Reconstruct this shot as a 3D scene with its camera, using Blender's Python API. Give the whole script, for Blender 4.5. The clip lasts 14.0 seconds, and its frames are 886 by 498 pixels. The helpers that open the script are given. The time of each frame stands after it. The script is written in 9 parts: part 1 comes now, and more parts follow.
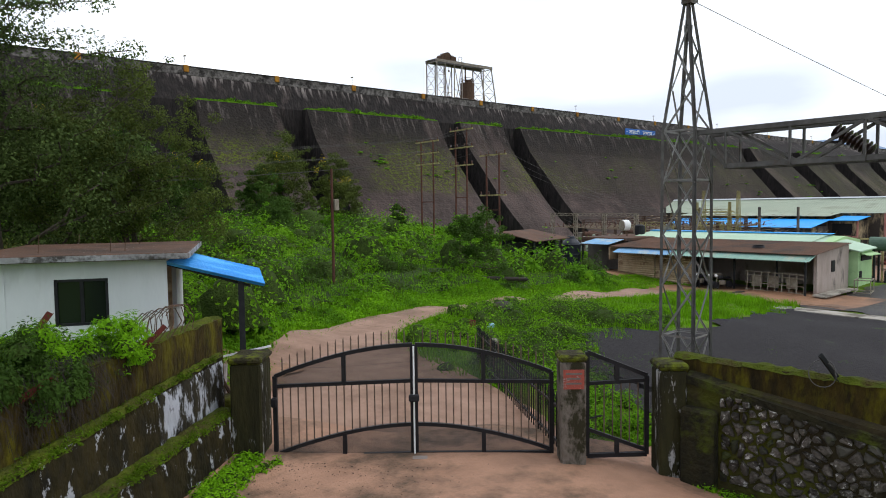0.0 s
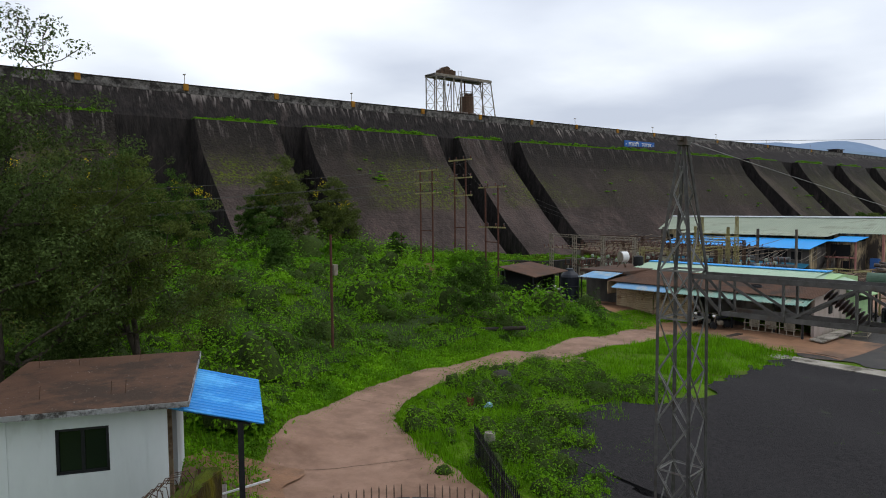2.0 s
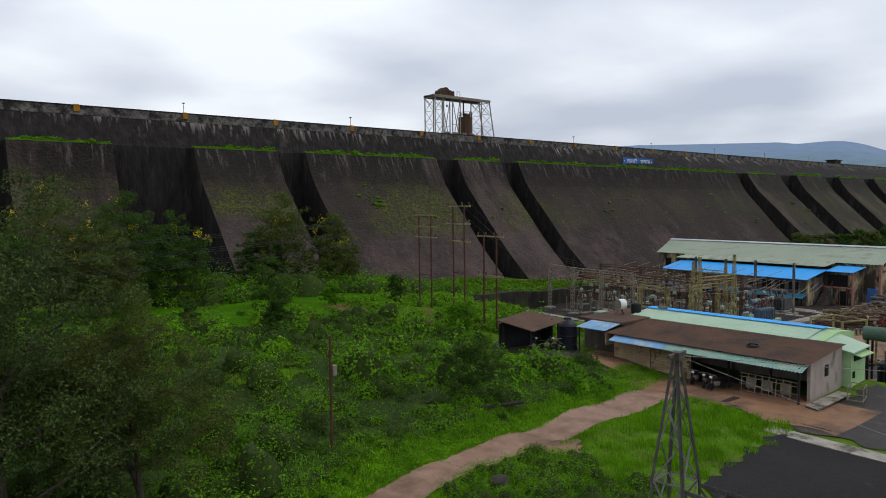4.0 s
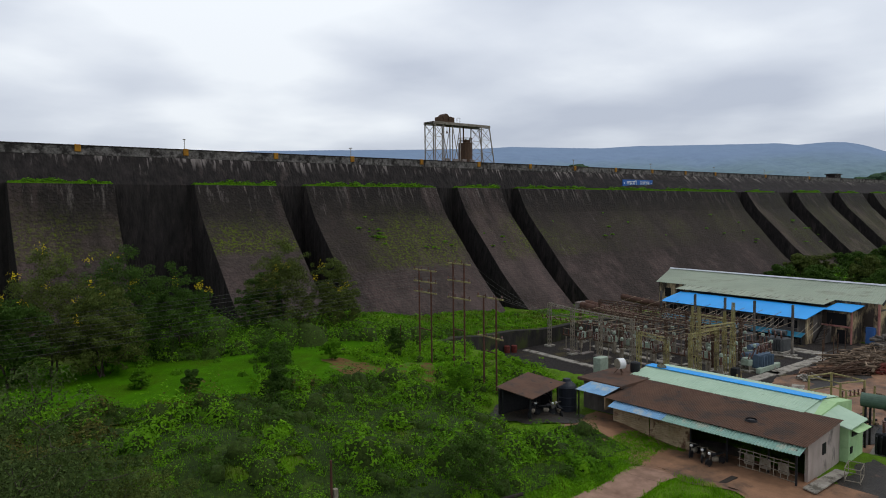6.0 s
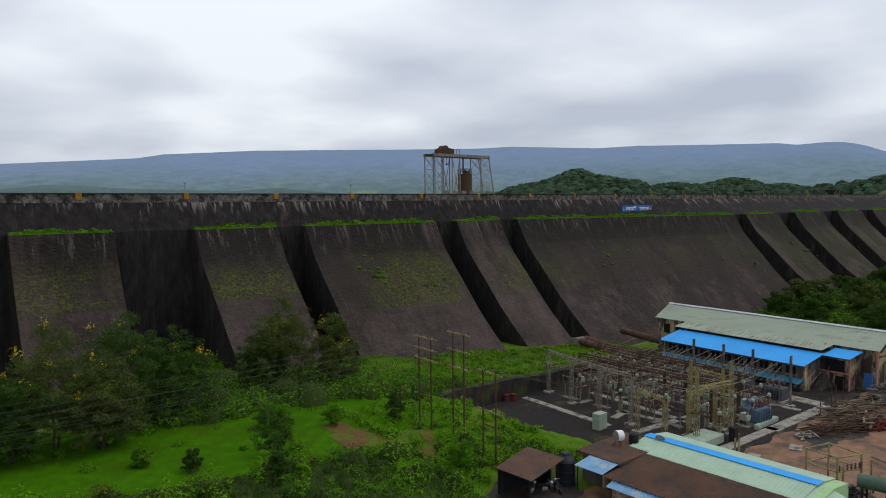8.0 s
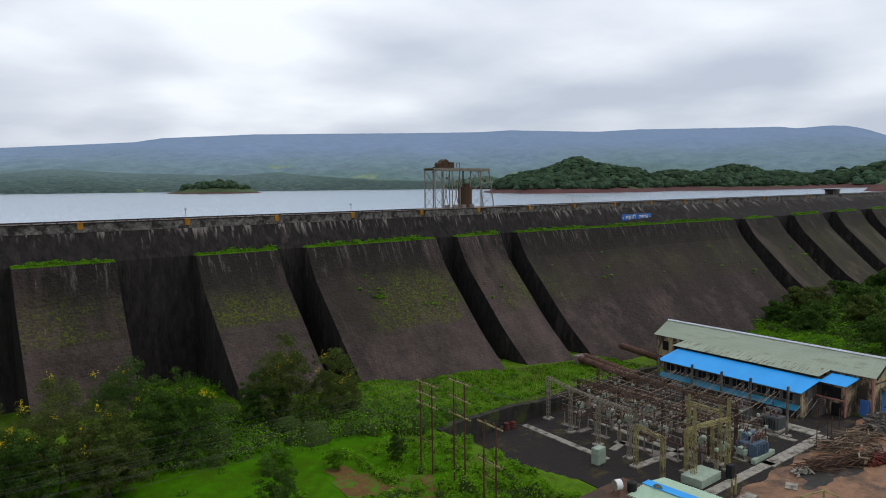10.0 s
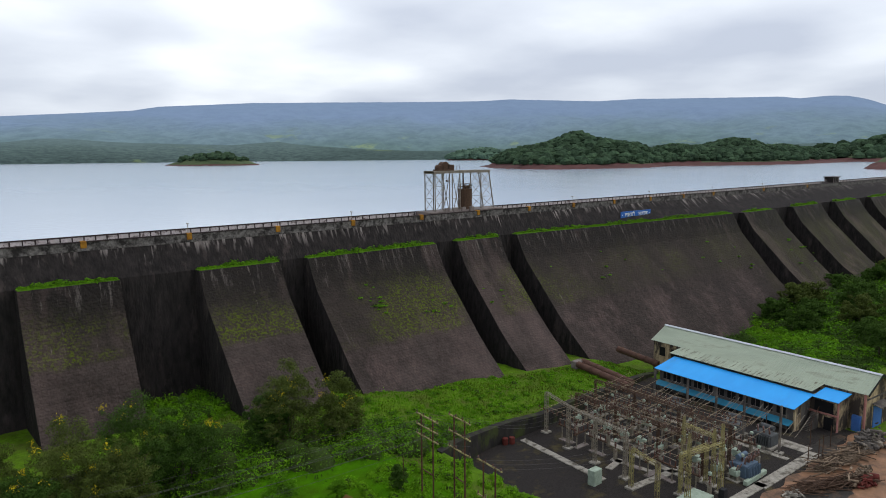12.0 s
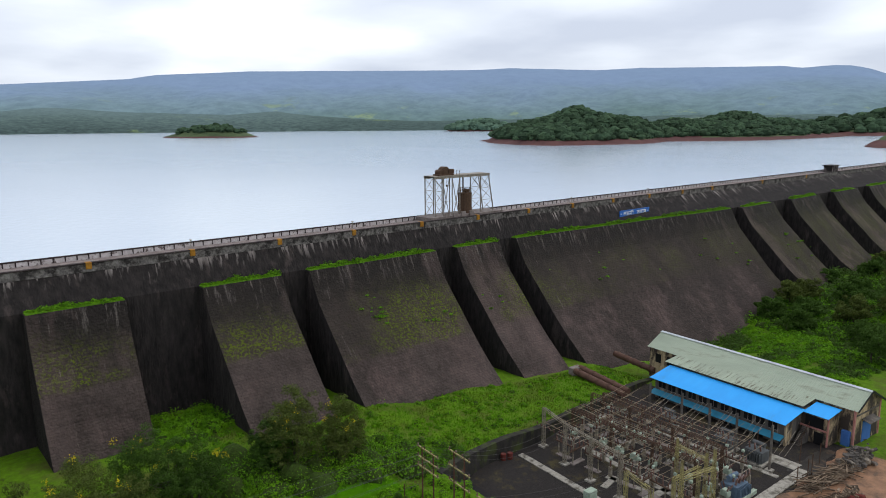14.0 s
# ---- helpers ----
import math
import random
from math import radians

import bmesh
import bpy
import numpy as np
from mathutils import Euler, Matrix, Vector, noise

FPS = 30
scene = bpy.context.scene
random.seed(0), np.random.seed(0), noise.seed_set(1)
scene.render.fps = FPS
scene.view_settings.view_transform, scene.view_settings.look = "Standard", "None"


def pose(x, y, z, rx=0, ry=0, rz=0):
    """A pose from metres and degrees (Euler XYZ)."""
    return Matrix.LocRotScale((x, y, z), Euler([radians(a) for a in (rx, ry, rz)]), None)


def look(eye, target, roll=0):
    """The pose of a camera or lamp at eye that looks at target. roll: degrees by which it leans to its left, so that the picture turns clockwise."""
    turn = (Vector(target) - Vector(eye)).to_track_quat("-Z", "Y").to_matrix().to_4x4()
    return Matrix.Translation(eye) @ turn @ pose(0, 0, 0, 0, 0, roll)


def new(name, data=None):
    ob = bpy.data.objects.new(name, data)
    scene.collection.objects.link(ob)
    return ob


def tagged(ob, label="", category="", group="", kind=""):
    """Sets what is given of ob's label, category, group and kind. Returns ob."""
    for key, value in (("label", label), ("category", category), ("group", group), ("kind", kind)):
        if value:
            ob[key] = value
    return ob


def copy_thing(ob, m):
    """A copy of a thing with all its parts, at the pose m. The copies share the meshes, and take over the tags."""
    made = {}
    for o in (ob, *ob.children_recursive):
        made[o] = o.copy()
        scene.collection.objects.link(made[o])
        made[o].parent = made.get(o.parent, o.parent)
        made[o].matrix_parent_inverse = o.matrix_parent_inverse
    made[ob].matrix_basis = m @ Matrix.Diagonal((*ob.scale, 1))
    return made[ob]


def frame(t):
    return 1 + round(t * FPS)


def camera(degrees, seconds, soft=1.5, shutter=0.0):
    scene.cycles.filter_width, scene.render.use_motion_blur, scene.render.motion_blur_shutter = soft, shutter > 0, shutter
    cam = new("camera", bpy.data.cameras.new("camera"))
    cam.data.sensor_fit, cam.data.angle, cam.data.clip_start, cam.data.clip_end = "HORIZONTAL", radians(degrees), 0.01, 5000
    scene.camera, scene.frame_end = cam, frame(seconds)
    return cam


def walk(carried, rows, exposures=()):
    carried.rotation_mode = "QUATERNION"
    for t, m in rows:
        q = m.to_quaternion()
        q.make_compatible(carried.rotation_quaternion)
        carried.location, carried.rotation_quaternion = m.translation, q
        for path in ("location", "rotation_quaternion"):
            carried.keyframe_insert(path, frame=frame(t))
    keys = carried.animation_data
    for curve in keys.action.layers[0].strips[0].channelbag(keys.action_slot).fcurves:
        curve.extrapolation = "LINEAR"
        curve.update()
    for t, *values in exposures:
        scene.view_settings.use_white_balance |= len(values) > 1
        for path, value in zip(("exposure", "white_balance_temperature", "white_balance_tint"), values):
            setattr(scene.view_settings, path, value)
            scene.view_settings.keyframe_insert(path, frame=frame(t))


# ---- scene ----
cam = camera(65.0, 14.0, soft=1.0)
PATH = [
    (0, (-0.052, -0.299, 4.318), (1.228, 1.233, 4.195), -0.7),
    (0.5, (-0.044, -0.322, 4.845), (1.236, 1.21, 4.722), -0.8),
    (1, (-0.036, -0.336, 5.475), (1.245, 1.196, 5.354), -0.7),
    (1.5, (-0.014, -0.341, 6.205), (1.267, 1.19, 6.083), -0.7),
    (2, (0.016, -0.315, 7.011), (1.297, 1.215, 6.889), -0.6),
    (2.5, (0.014, -0.372, 7.953), (1.296, 1.159, 7.83), -0.6),
    (3, (0.022, -0.364, 8.978), (1.305, 1.166, 8.855), -0.6),
    (5.5, (0.146, -0.358, 15.14), (1.43, 1.17, 15.014), -0.6),
    (6, (0.147, -0.36, 16.559), (1.431, 1.169, 16.434), -0.6),
    (6.5, (0.137, -0.366, 18.201), (1.421, 1.163, 18.075), -0.6),
    (7, (0.195, -0.342, 19.856), (1.479, 1.186, 19.73), -0.6),
    (7.5, (0.28, -0.32, 21.449), (1.564, 1.209, 21.323), -0.6),
    (8, (0.261, -0.348, 23.15), (1.545, 1.18, 23.021), -0.6),
    (8.5, (0.378, -0.254, 24.568), (1.662, 1.273, 24.435), -0.7),
    (11, (-0.013, -0.287, 32.811), (1.269, 1.232, 32.588), -0.5),
    (11.5, (-0.075, -0.247, 34.45), (1.206, 1.269, 34.205), -0.5),
    (12, (0.014, -0.278, 36.192), (1.292, 1.237, 35.925), -0.5),
    (12.5, (0.004, -0.252, 38.012), (1.281, 1.26, 37.722), -0.5),
    (13, (-0.003, -0.346, 39.843), (1.27, 1.165, 39.531), -0.4),
    (13.5, (-0.15, -0.406, 41.727), (1.122, 1.101, 41.393), -0.4),
    (14, (-0.2, -0.403, 43.433), (1.07, 1.1, 43.078), -0.4),
]
EXPOSURES = [(0.0, 0.42), (1.5, 0.07), (3.0, -0.13), (5.5, -0.26), (8.5, -0.28), (11.0, -0.07), (12.5, 0.0), (14.0, 0.13)]
walk(cam, [(t, look(eye, target, roll)) for t, eye, target, roll in PATH], EXPOSURES)

# ---- world and light ----
world = bpy.data.worlds.new("overcast_sky")
scene.world = world
world.use_nodes = True
SUN_ELEV, SUN_ROT = 62.0, 120.0


def build_sky():
    nt = world.node_tree
    nt.nodes.clear()
    n, l = nt.nodes.new, nt.links.new
    out = n("ShaderNodeOutputWorld")
    bg = n("ShaderNodeBackground")
    sky = n("ShaderNodeTexSky")
    sky.sky_type, sky.sun_disc = "NISHITA", False
    sky.sun_elevation, sky.sun_rotation = radians(SUN_ELEV), radians(SUN_ROT)
    dim = n("ShaderNodeVectorMath"); dim.operation = "SCALE"; dim.inputs["Scale"].default_value = 0.09
    l(sky.outputs[0], dim.inputs[0])
    tc = n("ShaderNodeTexCoord")
    sep = n("ShaderNodeSeparateXYZ"); l(tc.outputs["Generated"], sep.inputs[0])
    add = n("ShaderNodeMath"); add.operation = "ADD"; add.inputs[1].default_value = 0.16
    mx = n("ShaderNodeMath"); mx.operation = "MAXIMUM"; mx.inputs[1].default_value = 0.0
    l(sep.outputs[2], mx.inputs[0]); l(mx.outputs[0], add.inputs[0])
    dv = n("ShaderNodeVectorMath"); dv.operation = "DIVIDE"
    comb = n("ShaderNodeCombineXYZ")
    for i in range(3):
        l(add.outputs[0], comb.inputs[i])
    l(tc.outputs["Generated"], dv.inputs[0]); l(comb.outputs[0], dv.inputs[1])
    no = n("ShaderNodeTexNoise"); no.inputs["Scale"].default_value = 0.95; no.inputs["Detail"].default_value = 6
    no.inputs["Roughness"].default_value = 0.46
    l(dv.outputs[0], no.inputs["Vector"])
    no2 = n("ShaderNodeTexNoise"); no2.inputs["Scale"].default_value = 0.5; no2.inputs["Detail"].default_value = 3
    l(dv.outputs[0], no2.inputs["Vector"])
    mixn = n("ShaderNodeMath"); mixn.operation = "ADD"
    l(no.outputs["Fac"], mixn.inputs[0]); l(no2.outputs["Fac"], mixn.inputs[1])
    ramp = n("ShaderNodeValToRGB")
    e = ramp.color_ramp.elements
    e[0].position, e[0].color = 0.38, (0.60, 0.655, 0.775, 1)
    e[1].position, e[1].color = 0.59, (1.06, 1.11, 1.17, 1)
    mid = ramp.color_ramp.elements.new(0.51); mid.color = (0.845, 0.90, 0.995, 1)
    half = n("ShaderNodeMath"); half.operation = "MULTIPLY"; half.inputs[1].default_value = 0.5
    l(mixn.outputs[0], half.inputs[0]); l(half.outputs[0], ramp.inputs[0])
    mix = n("ShaderNodeMix"); mix.data_type = "RGBA"; mix.inputs[0].default_value = 0.9
    l(dim.outputs[0], mix.inputs[6]); l(ramp.outputs[0], mix.inputs[7])
    l(mix.outputs[2], bg.inputs[0])
    lift = n("ShaderNodeMapRange"); lift.inputs[1].default_value, lift.inputs[2].default_value = 0.02, 0.34
    lift.inputs[3].default_value, lift.inputs[4].default_value = 1.0 * SKY_GAIN, 1.14 * SKY_GAIN
    l(sep.outputs[2], lift.inputs[0]); l(lift.outputs[0], bg.inputs[1])
    l(bg.outputs[0], out.inputs[0])


SKY_GAIN = 1.0
build_sky()
sun_data = bpy.data.lights.new("sun", "SUN")
sun_data.energy, sun_data.angle, sun_data.color = 0.8, radians(25), (1.0, 0.97, 0.95)
sun = new("sun", sun_data)
sun.rotation_euler = Euler((radians(90 - SUN_ELEV), 0, radians(180 - SUN_ROT)))


# ---- materials ----
def surf(name, base, alt=None, scale=1.0, rough=0.85, metal=0.0, bump=0.15, bscale=None, third=None, tscale=0.15, tcut=(0.5, 0.62),
         stretch=(1, 1, 1), island=0.0, spec=0.15, bdist=0.05, emit=0.0, trans=0.0, objrand=0.0):
    """Two-tone surface: fine mottling between base and alt, large patches of third, and a fine relief."""
    m = bpy.data.materials.new(name)
    m.use_nodes = True
    nt = m.node_tree
    n, l = nt.nodes.new, nt.links.new
    p = nt.nodes["Principled BSDF"]
    p.inputs["Roughness"].default_value, p.inputs["Metallic"].default_value = rough, metal
    p.inputs["Specular IOR Level"].default_value = spec
    alt = alt or tuple(c * 0.72 for c in base)
    geo = n("ShaderNodeNewGeometry")
    mp = n("ShaderNodeMapping"); mp.inputs["Scale"].default_value = stretch
    l(geo.outputs["Position"], mp.inputs[0])
    no = n("ShaderNodeTexNoise"); no.inputs["Scale"].default_value = scale; no.inputs["Detail"].default_value = 6
    no.inputs["Roughness"].default_value = 0.65
    l(mp.outputs[0], no.inputs["Vector"])
    r = n("ShaderNodeValToRGB"); r.color_ramp.elements[0].position, r.color_ramp.elements[1].position = 0.32, 0.68
    r.color_ramp.elements[0].color, r.color_ramp.elements[1].color = (*alt, 1), (*base, 1)
    l(no.outputs["Fac"], r.inputs[0])
    col = r.outputs[0]
    if third:
        n3 = n("ShaderNodeTexNoise"); n3.inputs["Scale"].default_value = tscale; n3.inputs["Detail"].default_value = 5
        n3.inputs["Roughness"].default_value = 0.7
        l(mp.outputs[0], n3.inputs["Vector"])
        r3 = n("ShaderNodeMapRange"); r3.inputs[1].default_value, r3.inputs[2].default_value = tcut
        l(n3.outputs["Fac"], r3.inputs[0])
        mx = n("ShaderNodeMix"); mx.data_type = "RGBA"
        l(r3.outputs[0], mx.inputs[0]); l(col, mx.inputs[6]); mx.inputs[7].default_value = (*third, 1)
        col = mx.outputs[2]
    if island or objrand:
        hsv = n("ShaderNodeHueSaturation")
        mr = n("ShaderNodeMapRange"); k = island or objrand
        mr.inputs[3].default_value, mr.inputs[4].default_value = 1 - k, 1 + k
        if island:
            l(geo.outputs["Random Per Island"], mr.inputs[0])
        else:
            oi = n("ShaderNodeObjectInfo"); l(oi.outputs["Random"], mr.inputs[0])
        l(mr.outputs[0], hsv.inputs["Value"]); l(col, hsv.inputs["Color"])
        col = hsv.outputs[0]
    l(col, p.inputs["Base Color"])
    if emit:
        l(col, p.inputs["Emission Color"]); p.inputs["Emission Strength"].default_value = emit
    if bump:
        nb = n("ShaderNodeTexNoise"); nb.inputs["Scale"].default_value = bscale or scale * 6; nb.inputs["Detail"].default_value = 4
        l(mp.outputs[0], nb.inputs["Vector"])
        bp = n("ShaderNodeBump"); bp.inputs["Strength"].default_value = min(1.0, bump * 2); bp.inputs["Distance"].default_value = bdist
        l(nb.outputs["Fac"], bp.inputs["Height"]); l(bp.outputs[0], p.inputs["Normal"])
    if trans:
        p.inputs["Subsurface Weight"].default_value = 0.0
        tr = n("ShaderNodeBsdfTranslucent"); l(col, tr.inputs[0])
        ms = n("ShaderNodeMixShader"); ms.inputs[0].default_value = trans
        l(p.outputs[0], ms.inputs[1]); l(tr.outputs[0], ms.inputs[2])
        l(ms.outputs[0], nt.nodes["Material Output"].inputs[0])
    return m


# ---- building helpers ----
def empty(name, m=None, label="", category="", group="", kind=""):
    ob = new(name)
    ob.empty_display_size = 0.3
    if m is not None:
        ob.matrix_world = m
    return tagged(ob, label, category, group, kind)


def part(name, bm, material, parent=None, label="", m=None):
    """Links a bmesh as one mesh object, under parent if given."""
    me = bpy.data.meshes.new(name)
    bm.to_mesh(me)
    bm.free()
    me.materials.append(material)
    ob = new(name, me)
    if parent is not None:
        ob.parent = parent
    if m is not None:
        ob.matrix_basis = m
    return tagged(ob, label)


def thing(name, bm, material, label, category, m=None, group="", kind=""):
    return tagged(part(name, bm, material, None, "", m), label, category, group, kind)


def box(bm, a, b, bevel=0.0):
    """An axis-aligned box from corner a to corner b."""
    a, b = Vector(a), Vector(b)
    c, s = (a + b) / 2, b - a
    r = bmesh.ops.create_cube(bm, size=1.0, matrix=Matrix.Translation(c) @ Matrix.Diagonal((abs(s.x), abs(s.y), abs(s.z), 1)))
    if bevel:
        es = {e for v in r["verts"] for e in v.link_edges}
        bmesh.ops.bevel(bm, geom=list(es), offset=bevel, segments=1, affect="EDGES")
    return bm


def bar(bm, p, q, w, d=None, seg=4):
    """A straight bar from p to q, square (seg 4) or round."""
    p, q = Vector(p), Vector(q)
    v = q - p
    rot = v.to_track_quat("Z", "Y").to_matrix().to_4x4()
    m = Matrix.Translation((p + q) / 2) @ rot
    if seg == 4:
        bmesh.ops.create_cube(bm, size=1.0, matrix=m @ Matrix.Diagonal((w, d or w, v.length, 1)))
    else:
        bmesh.ops.create_cone(bm, cap_ends=True, segments=seg, radius1=w / 2, radius2=(d or w) / 2, depth=v.length, matrix=m)
    return bm


def angle_bar(bm, p, q, w=0.06, t=0.008):
    """An L-section steel angle from p to q."""
    p, q = Vector(p), Vector(q)
    v = q - p
    m = Matrix.Translation((p + q) / 2) @ v.to_track_quat("Z", "Y").to_matrix().to_4x4()
    bmesh.ops.create_cube(bm, size=1.0, matrix=m @ Matrix.Translation((w / 2, 0, 0)) @ Matrix.Diagonal((w, t, v.length, 1)))
    bmesh.ops.create_cube(bm, size=1.0, matrix=m @ Matrix.Translation((0, w / 2, 0)) @ Matrix.Diagonal((t, w, v.length, 1)))
    return bm


def lathe(bm, prof, seg=10, m=Matrix()):
    """A turned solid from (radius, height) pairs."""
    rings = []
    for r, z in prof:
        rings.append([bm.verts.new(m @ Vector((r * math.cos(2 * math.pi * i / seg), r * math.sin(2 * math.pi * i / seg), z))) for i in range(seg)])
    for a, b in zip(rings, rings[1:]):
        for i in range(seg):
            bm.faces.new((a[i], a[(i + 1) % seg], b[(i + 1) % seg], b[i]))
    bm.faces.new(rings[0][::-1])
    bm.faces.new(rings[-1])
    return bm


def extrude(bm, prof, a, b, axis="x"):
    """A prism: the closed outline prof, as (y, z) or (x, z) pairs, from a to b along axis."""
    f = (lambda s, p: (s, p[0], p[1])) if axis == "x" else (lambda s, p: (p[0], s, p[1]))
    A = [bm.verts.new(f(a, p)) for p in prof]
    B = [bm.verts.new(f(b, p)) for p in prof]
    n = len(prof)
    for i in range(n):
        bm.faces.new((A[i], A[(i + 1) % n], B[(i + 1) % n], B[i]))
    bm.faces.new(A[::-1]); bm.faces.new(B)
    bmesh.ops.recalc_face_normals(bm, faces=bm.faces[:])
    return bm


def raw(name, verts, faces, material, smooth=False):
    """A mesh object straight from arrays of corners and of triangles or quads."""
    me = bpy.data.meshes.new(name)
    verts, faces = np.asarray(verts, np.float32), np.asarray(faces, np.int32)
    k = faces.shape[1]
    me.vertices.add(len(verts)); me.vertices.foreach_set("co", verts.ravel())
    me.loops.add(faces.size); me.loops.foreach_set("vertex_index", faces.ravel())
    me.polygons.add(len(faces)); me.polygons.foreach_set("loop_start", np.arange(0, faces.size, k, dtype=np.int32))
    me.polygons.foreach_set("use_smooth", np.full(len(faces), smooth))
    me.update(calc_edges=True)
    me.materials.append(material)
    return new(name, me)


NEAR = pose(0, -0.3, 0, 0, 0, -39.9)      # the gate's own axes: u to the right, v ahead


def near(u, v, z=0.0):
    return NEAR @ Vector((u, v, z))

# ---- the lie of the land ----
WATER, CREST, LEDGE = 21.8, 24.2, 19.86
KNOWN = [(7, 9, 0), (2, 0, -0.2), (12, -8, -0.3), (-8, -10, -0.3), (10, 15, 0.05), (13, 18.5, 0), (16.5, 21.8, 0), (21, 22.8, -0.3), (28, 24, -0.8),
         (36, 25, -1.3), (42, 26, -1.6), (47, 26, -1.75), (45, 15, -1.75), (38, 14, -1.65), (30, 6, -1.5), (22, 6, -1.2), (15, 6, -0.8),
         (19, 18.5, 0.1), (25, 17, -0.6), (32, 18, -1.2), (15, 25.5, 1.2), (8, 20, 1.0), (3, 16, 1.2), (-6, 14, 1.2), (-15, 25, 2.0), (5, 28, 1.8), (24, 28, 0.8),
         (34, 30, 0.0), (40, 36, -0.4), (46, 37, -1.2), (30, 36, 1.4), (18, 40, 2.4), (28, 46, 2.0), (42, 44, 0.6), (41, 52, 1.6), (28, 55, 2.0), (10, 56, 2.0),
         (-15, 60, 2.5), (38, 65, 1.8), (12, 75, 1.8), (20, 90, 1.8), (38, 86, 1.5), (52, 81, 1.2), (70, 79, -0.2), (85, 76, -1.4), (95, 74, -1.8), (52, 66, 0.6), (62, 67, -0.4), (75, 68, -1.0),
         (100, 78, -2.2), (112, 77, -4.0), (125, 77, -5.0), (138, 75, -5.2), (150, 74, -5.0), (165, 74, -3.8), (180, 75, -2.6), (135, 50, -2.6), (150, 60, -3.4), (200, 74, -1.8), (150, 20, -1.0), (180, 50, -1.5), (200, 30, 0.0), (230, 75, -1.0), (280, 75, 1.0), (360, 70, 4.0), (-60, 80, 4.0), (-60, 20, 2.0)]
KX = np.array(KNOWN, float)


def ground(x, y):
    """Height of the land at x, y (numbers or arrays)."""
    x, y = np.asarray(x, float), np.asarray(y, float)
    num, den = 0.0, 0.0
    for kx, ky, kz in KX:
        w = 1.0 / (((x - kx) ** 2 + (y - ky) ** 2) + 3.0) ** 1.7
        num, den = num + w * kz, den + w
    z = num / den
    yard = np.clip((x - 54.5 + 3.0 * np.clip((y - 43) / 6, 0, 1)) / (3.5 - 1.3 * np.clip((y - 43) / 6, 0, 1)), 0, 1) * np.clip((wall_y(x) + 0.7 - y) / 0.5, 0, 1) * np.clip((y - 5) / 3, 0, 1) * np.clip((135 - x) / 6, 0, 1)
    return z * (1 - yard) - 2.8 * yard


def wall_y(x):
    """The line of the yard's retaining wall on the side of the dam."""
    return 61.0 + np.clip((np.asarray(x, float) - 51) * 0.31, 0, 3.0) + np.clip((np.asarray(x, float) - 74) * 0.1, 0, 4)


def seg_dist(x, y, pts):
    """Distance to a polyline and place along it, 0 to 1 per segment."""
    best = np.full(np.shape(x), 1e9)
    for (ax, ay), (bx, by) in zip(pts, pts[1:]):
        dx, dy = bx - ax, by - ay
        k = np.clip(((x - ax) * dx + (y - ay) * dy) / (dx * dx + dy * dy), 0, 1)
        best = np.minimum(best, np.hypot(x - ax - k * dx, y - ay - k * dy))
    return best


M_GRASS = surf("meadow_grass", (0.105, 0.215, 0.004), (0.055, 0.110, 0.003), 1.1, 0.95, third=(0.085, 0.085, 0.020), tscale=0.16, bump=0.6, bscale=10, bdist=0.15, tcut=(0.48, 0.70))
M_ROAD = surf("wet_red_concrete", (0.310, 0.190, 0.132), (0.200, 0.115, 0.076), 1.1, 0.6, third=(0.145, 0.080, 0.048), tscale=0.45, bump=0.15, bscale=40, bdist=0.012, tcut=(0.48, 0.68))
M_MUD = surf("wet_red_mud", (0.285, 0.152, 0.085), (0.170, 0.092, 0.052), 0.8, 0.6, third=(0.065, 0.045, 0.032), tscale=0.28, bump=0.25, bscale=14, bdist=0.03, tcut=(0.47, 0.66))
M_YARDGRIT = surf("oily_brown_yard_grit", (0.034, 0.028, 0.025), (0.014, 0.012, 0.011), 6.0, 0.85, third=(0.062, 0.050, 0.022), tscale=0.3, tcut=(0.54, 0.66), bump=0.5, bscale=25, bdist=0.04)
M_WETSOIL = surf("dark_oily_soil", (0.040, 0.034, 0.028), (0.022, 0.019, 0.016), 1.2, 0.55, third=(0.11, 0.07, 0.045), tscale=0.5, tcut=(0.55, 0.7), bump=0.3, bscale=14, bdist=0.03)
M_ASPHALT = surf("dark_grit", (0.030, 0.0265, 0.027), (0.011, 0.0100, 0.0105), 9.0, 0.9, third=(0.05, 0.065, 0.03), tscale=0.25, tcut=(0.66, 0.72), bump=0.5, bscale=25, bdist=0.04)


M_APRON = surf("muddy_red_concrete", (0.37, 0.212, 0.138), (0.250, 0.140, 0.090), 1.3, 0.7, third=(0.075, 0.052, 0.034), tscale=0.6, bump=0.3, bscale=30, bdist=0.02, tcut=(0.46, 0.66))
M_JOINT = surf("dirt_filled_joint", (0.135, 0.095, 0.065), (0.09, 0.064, 0.045), 4.0, 0.95)


def grid_axis(lo, hi, parts):
    return np.unique(np.concatenate([np.arange(a, b, s) for a, b, s in parts] + [[hi]]))


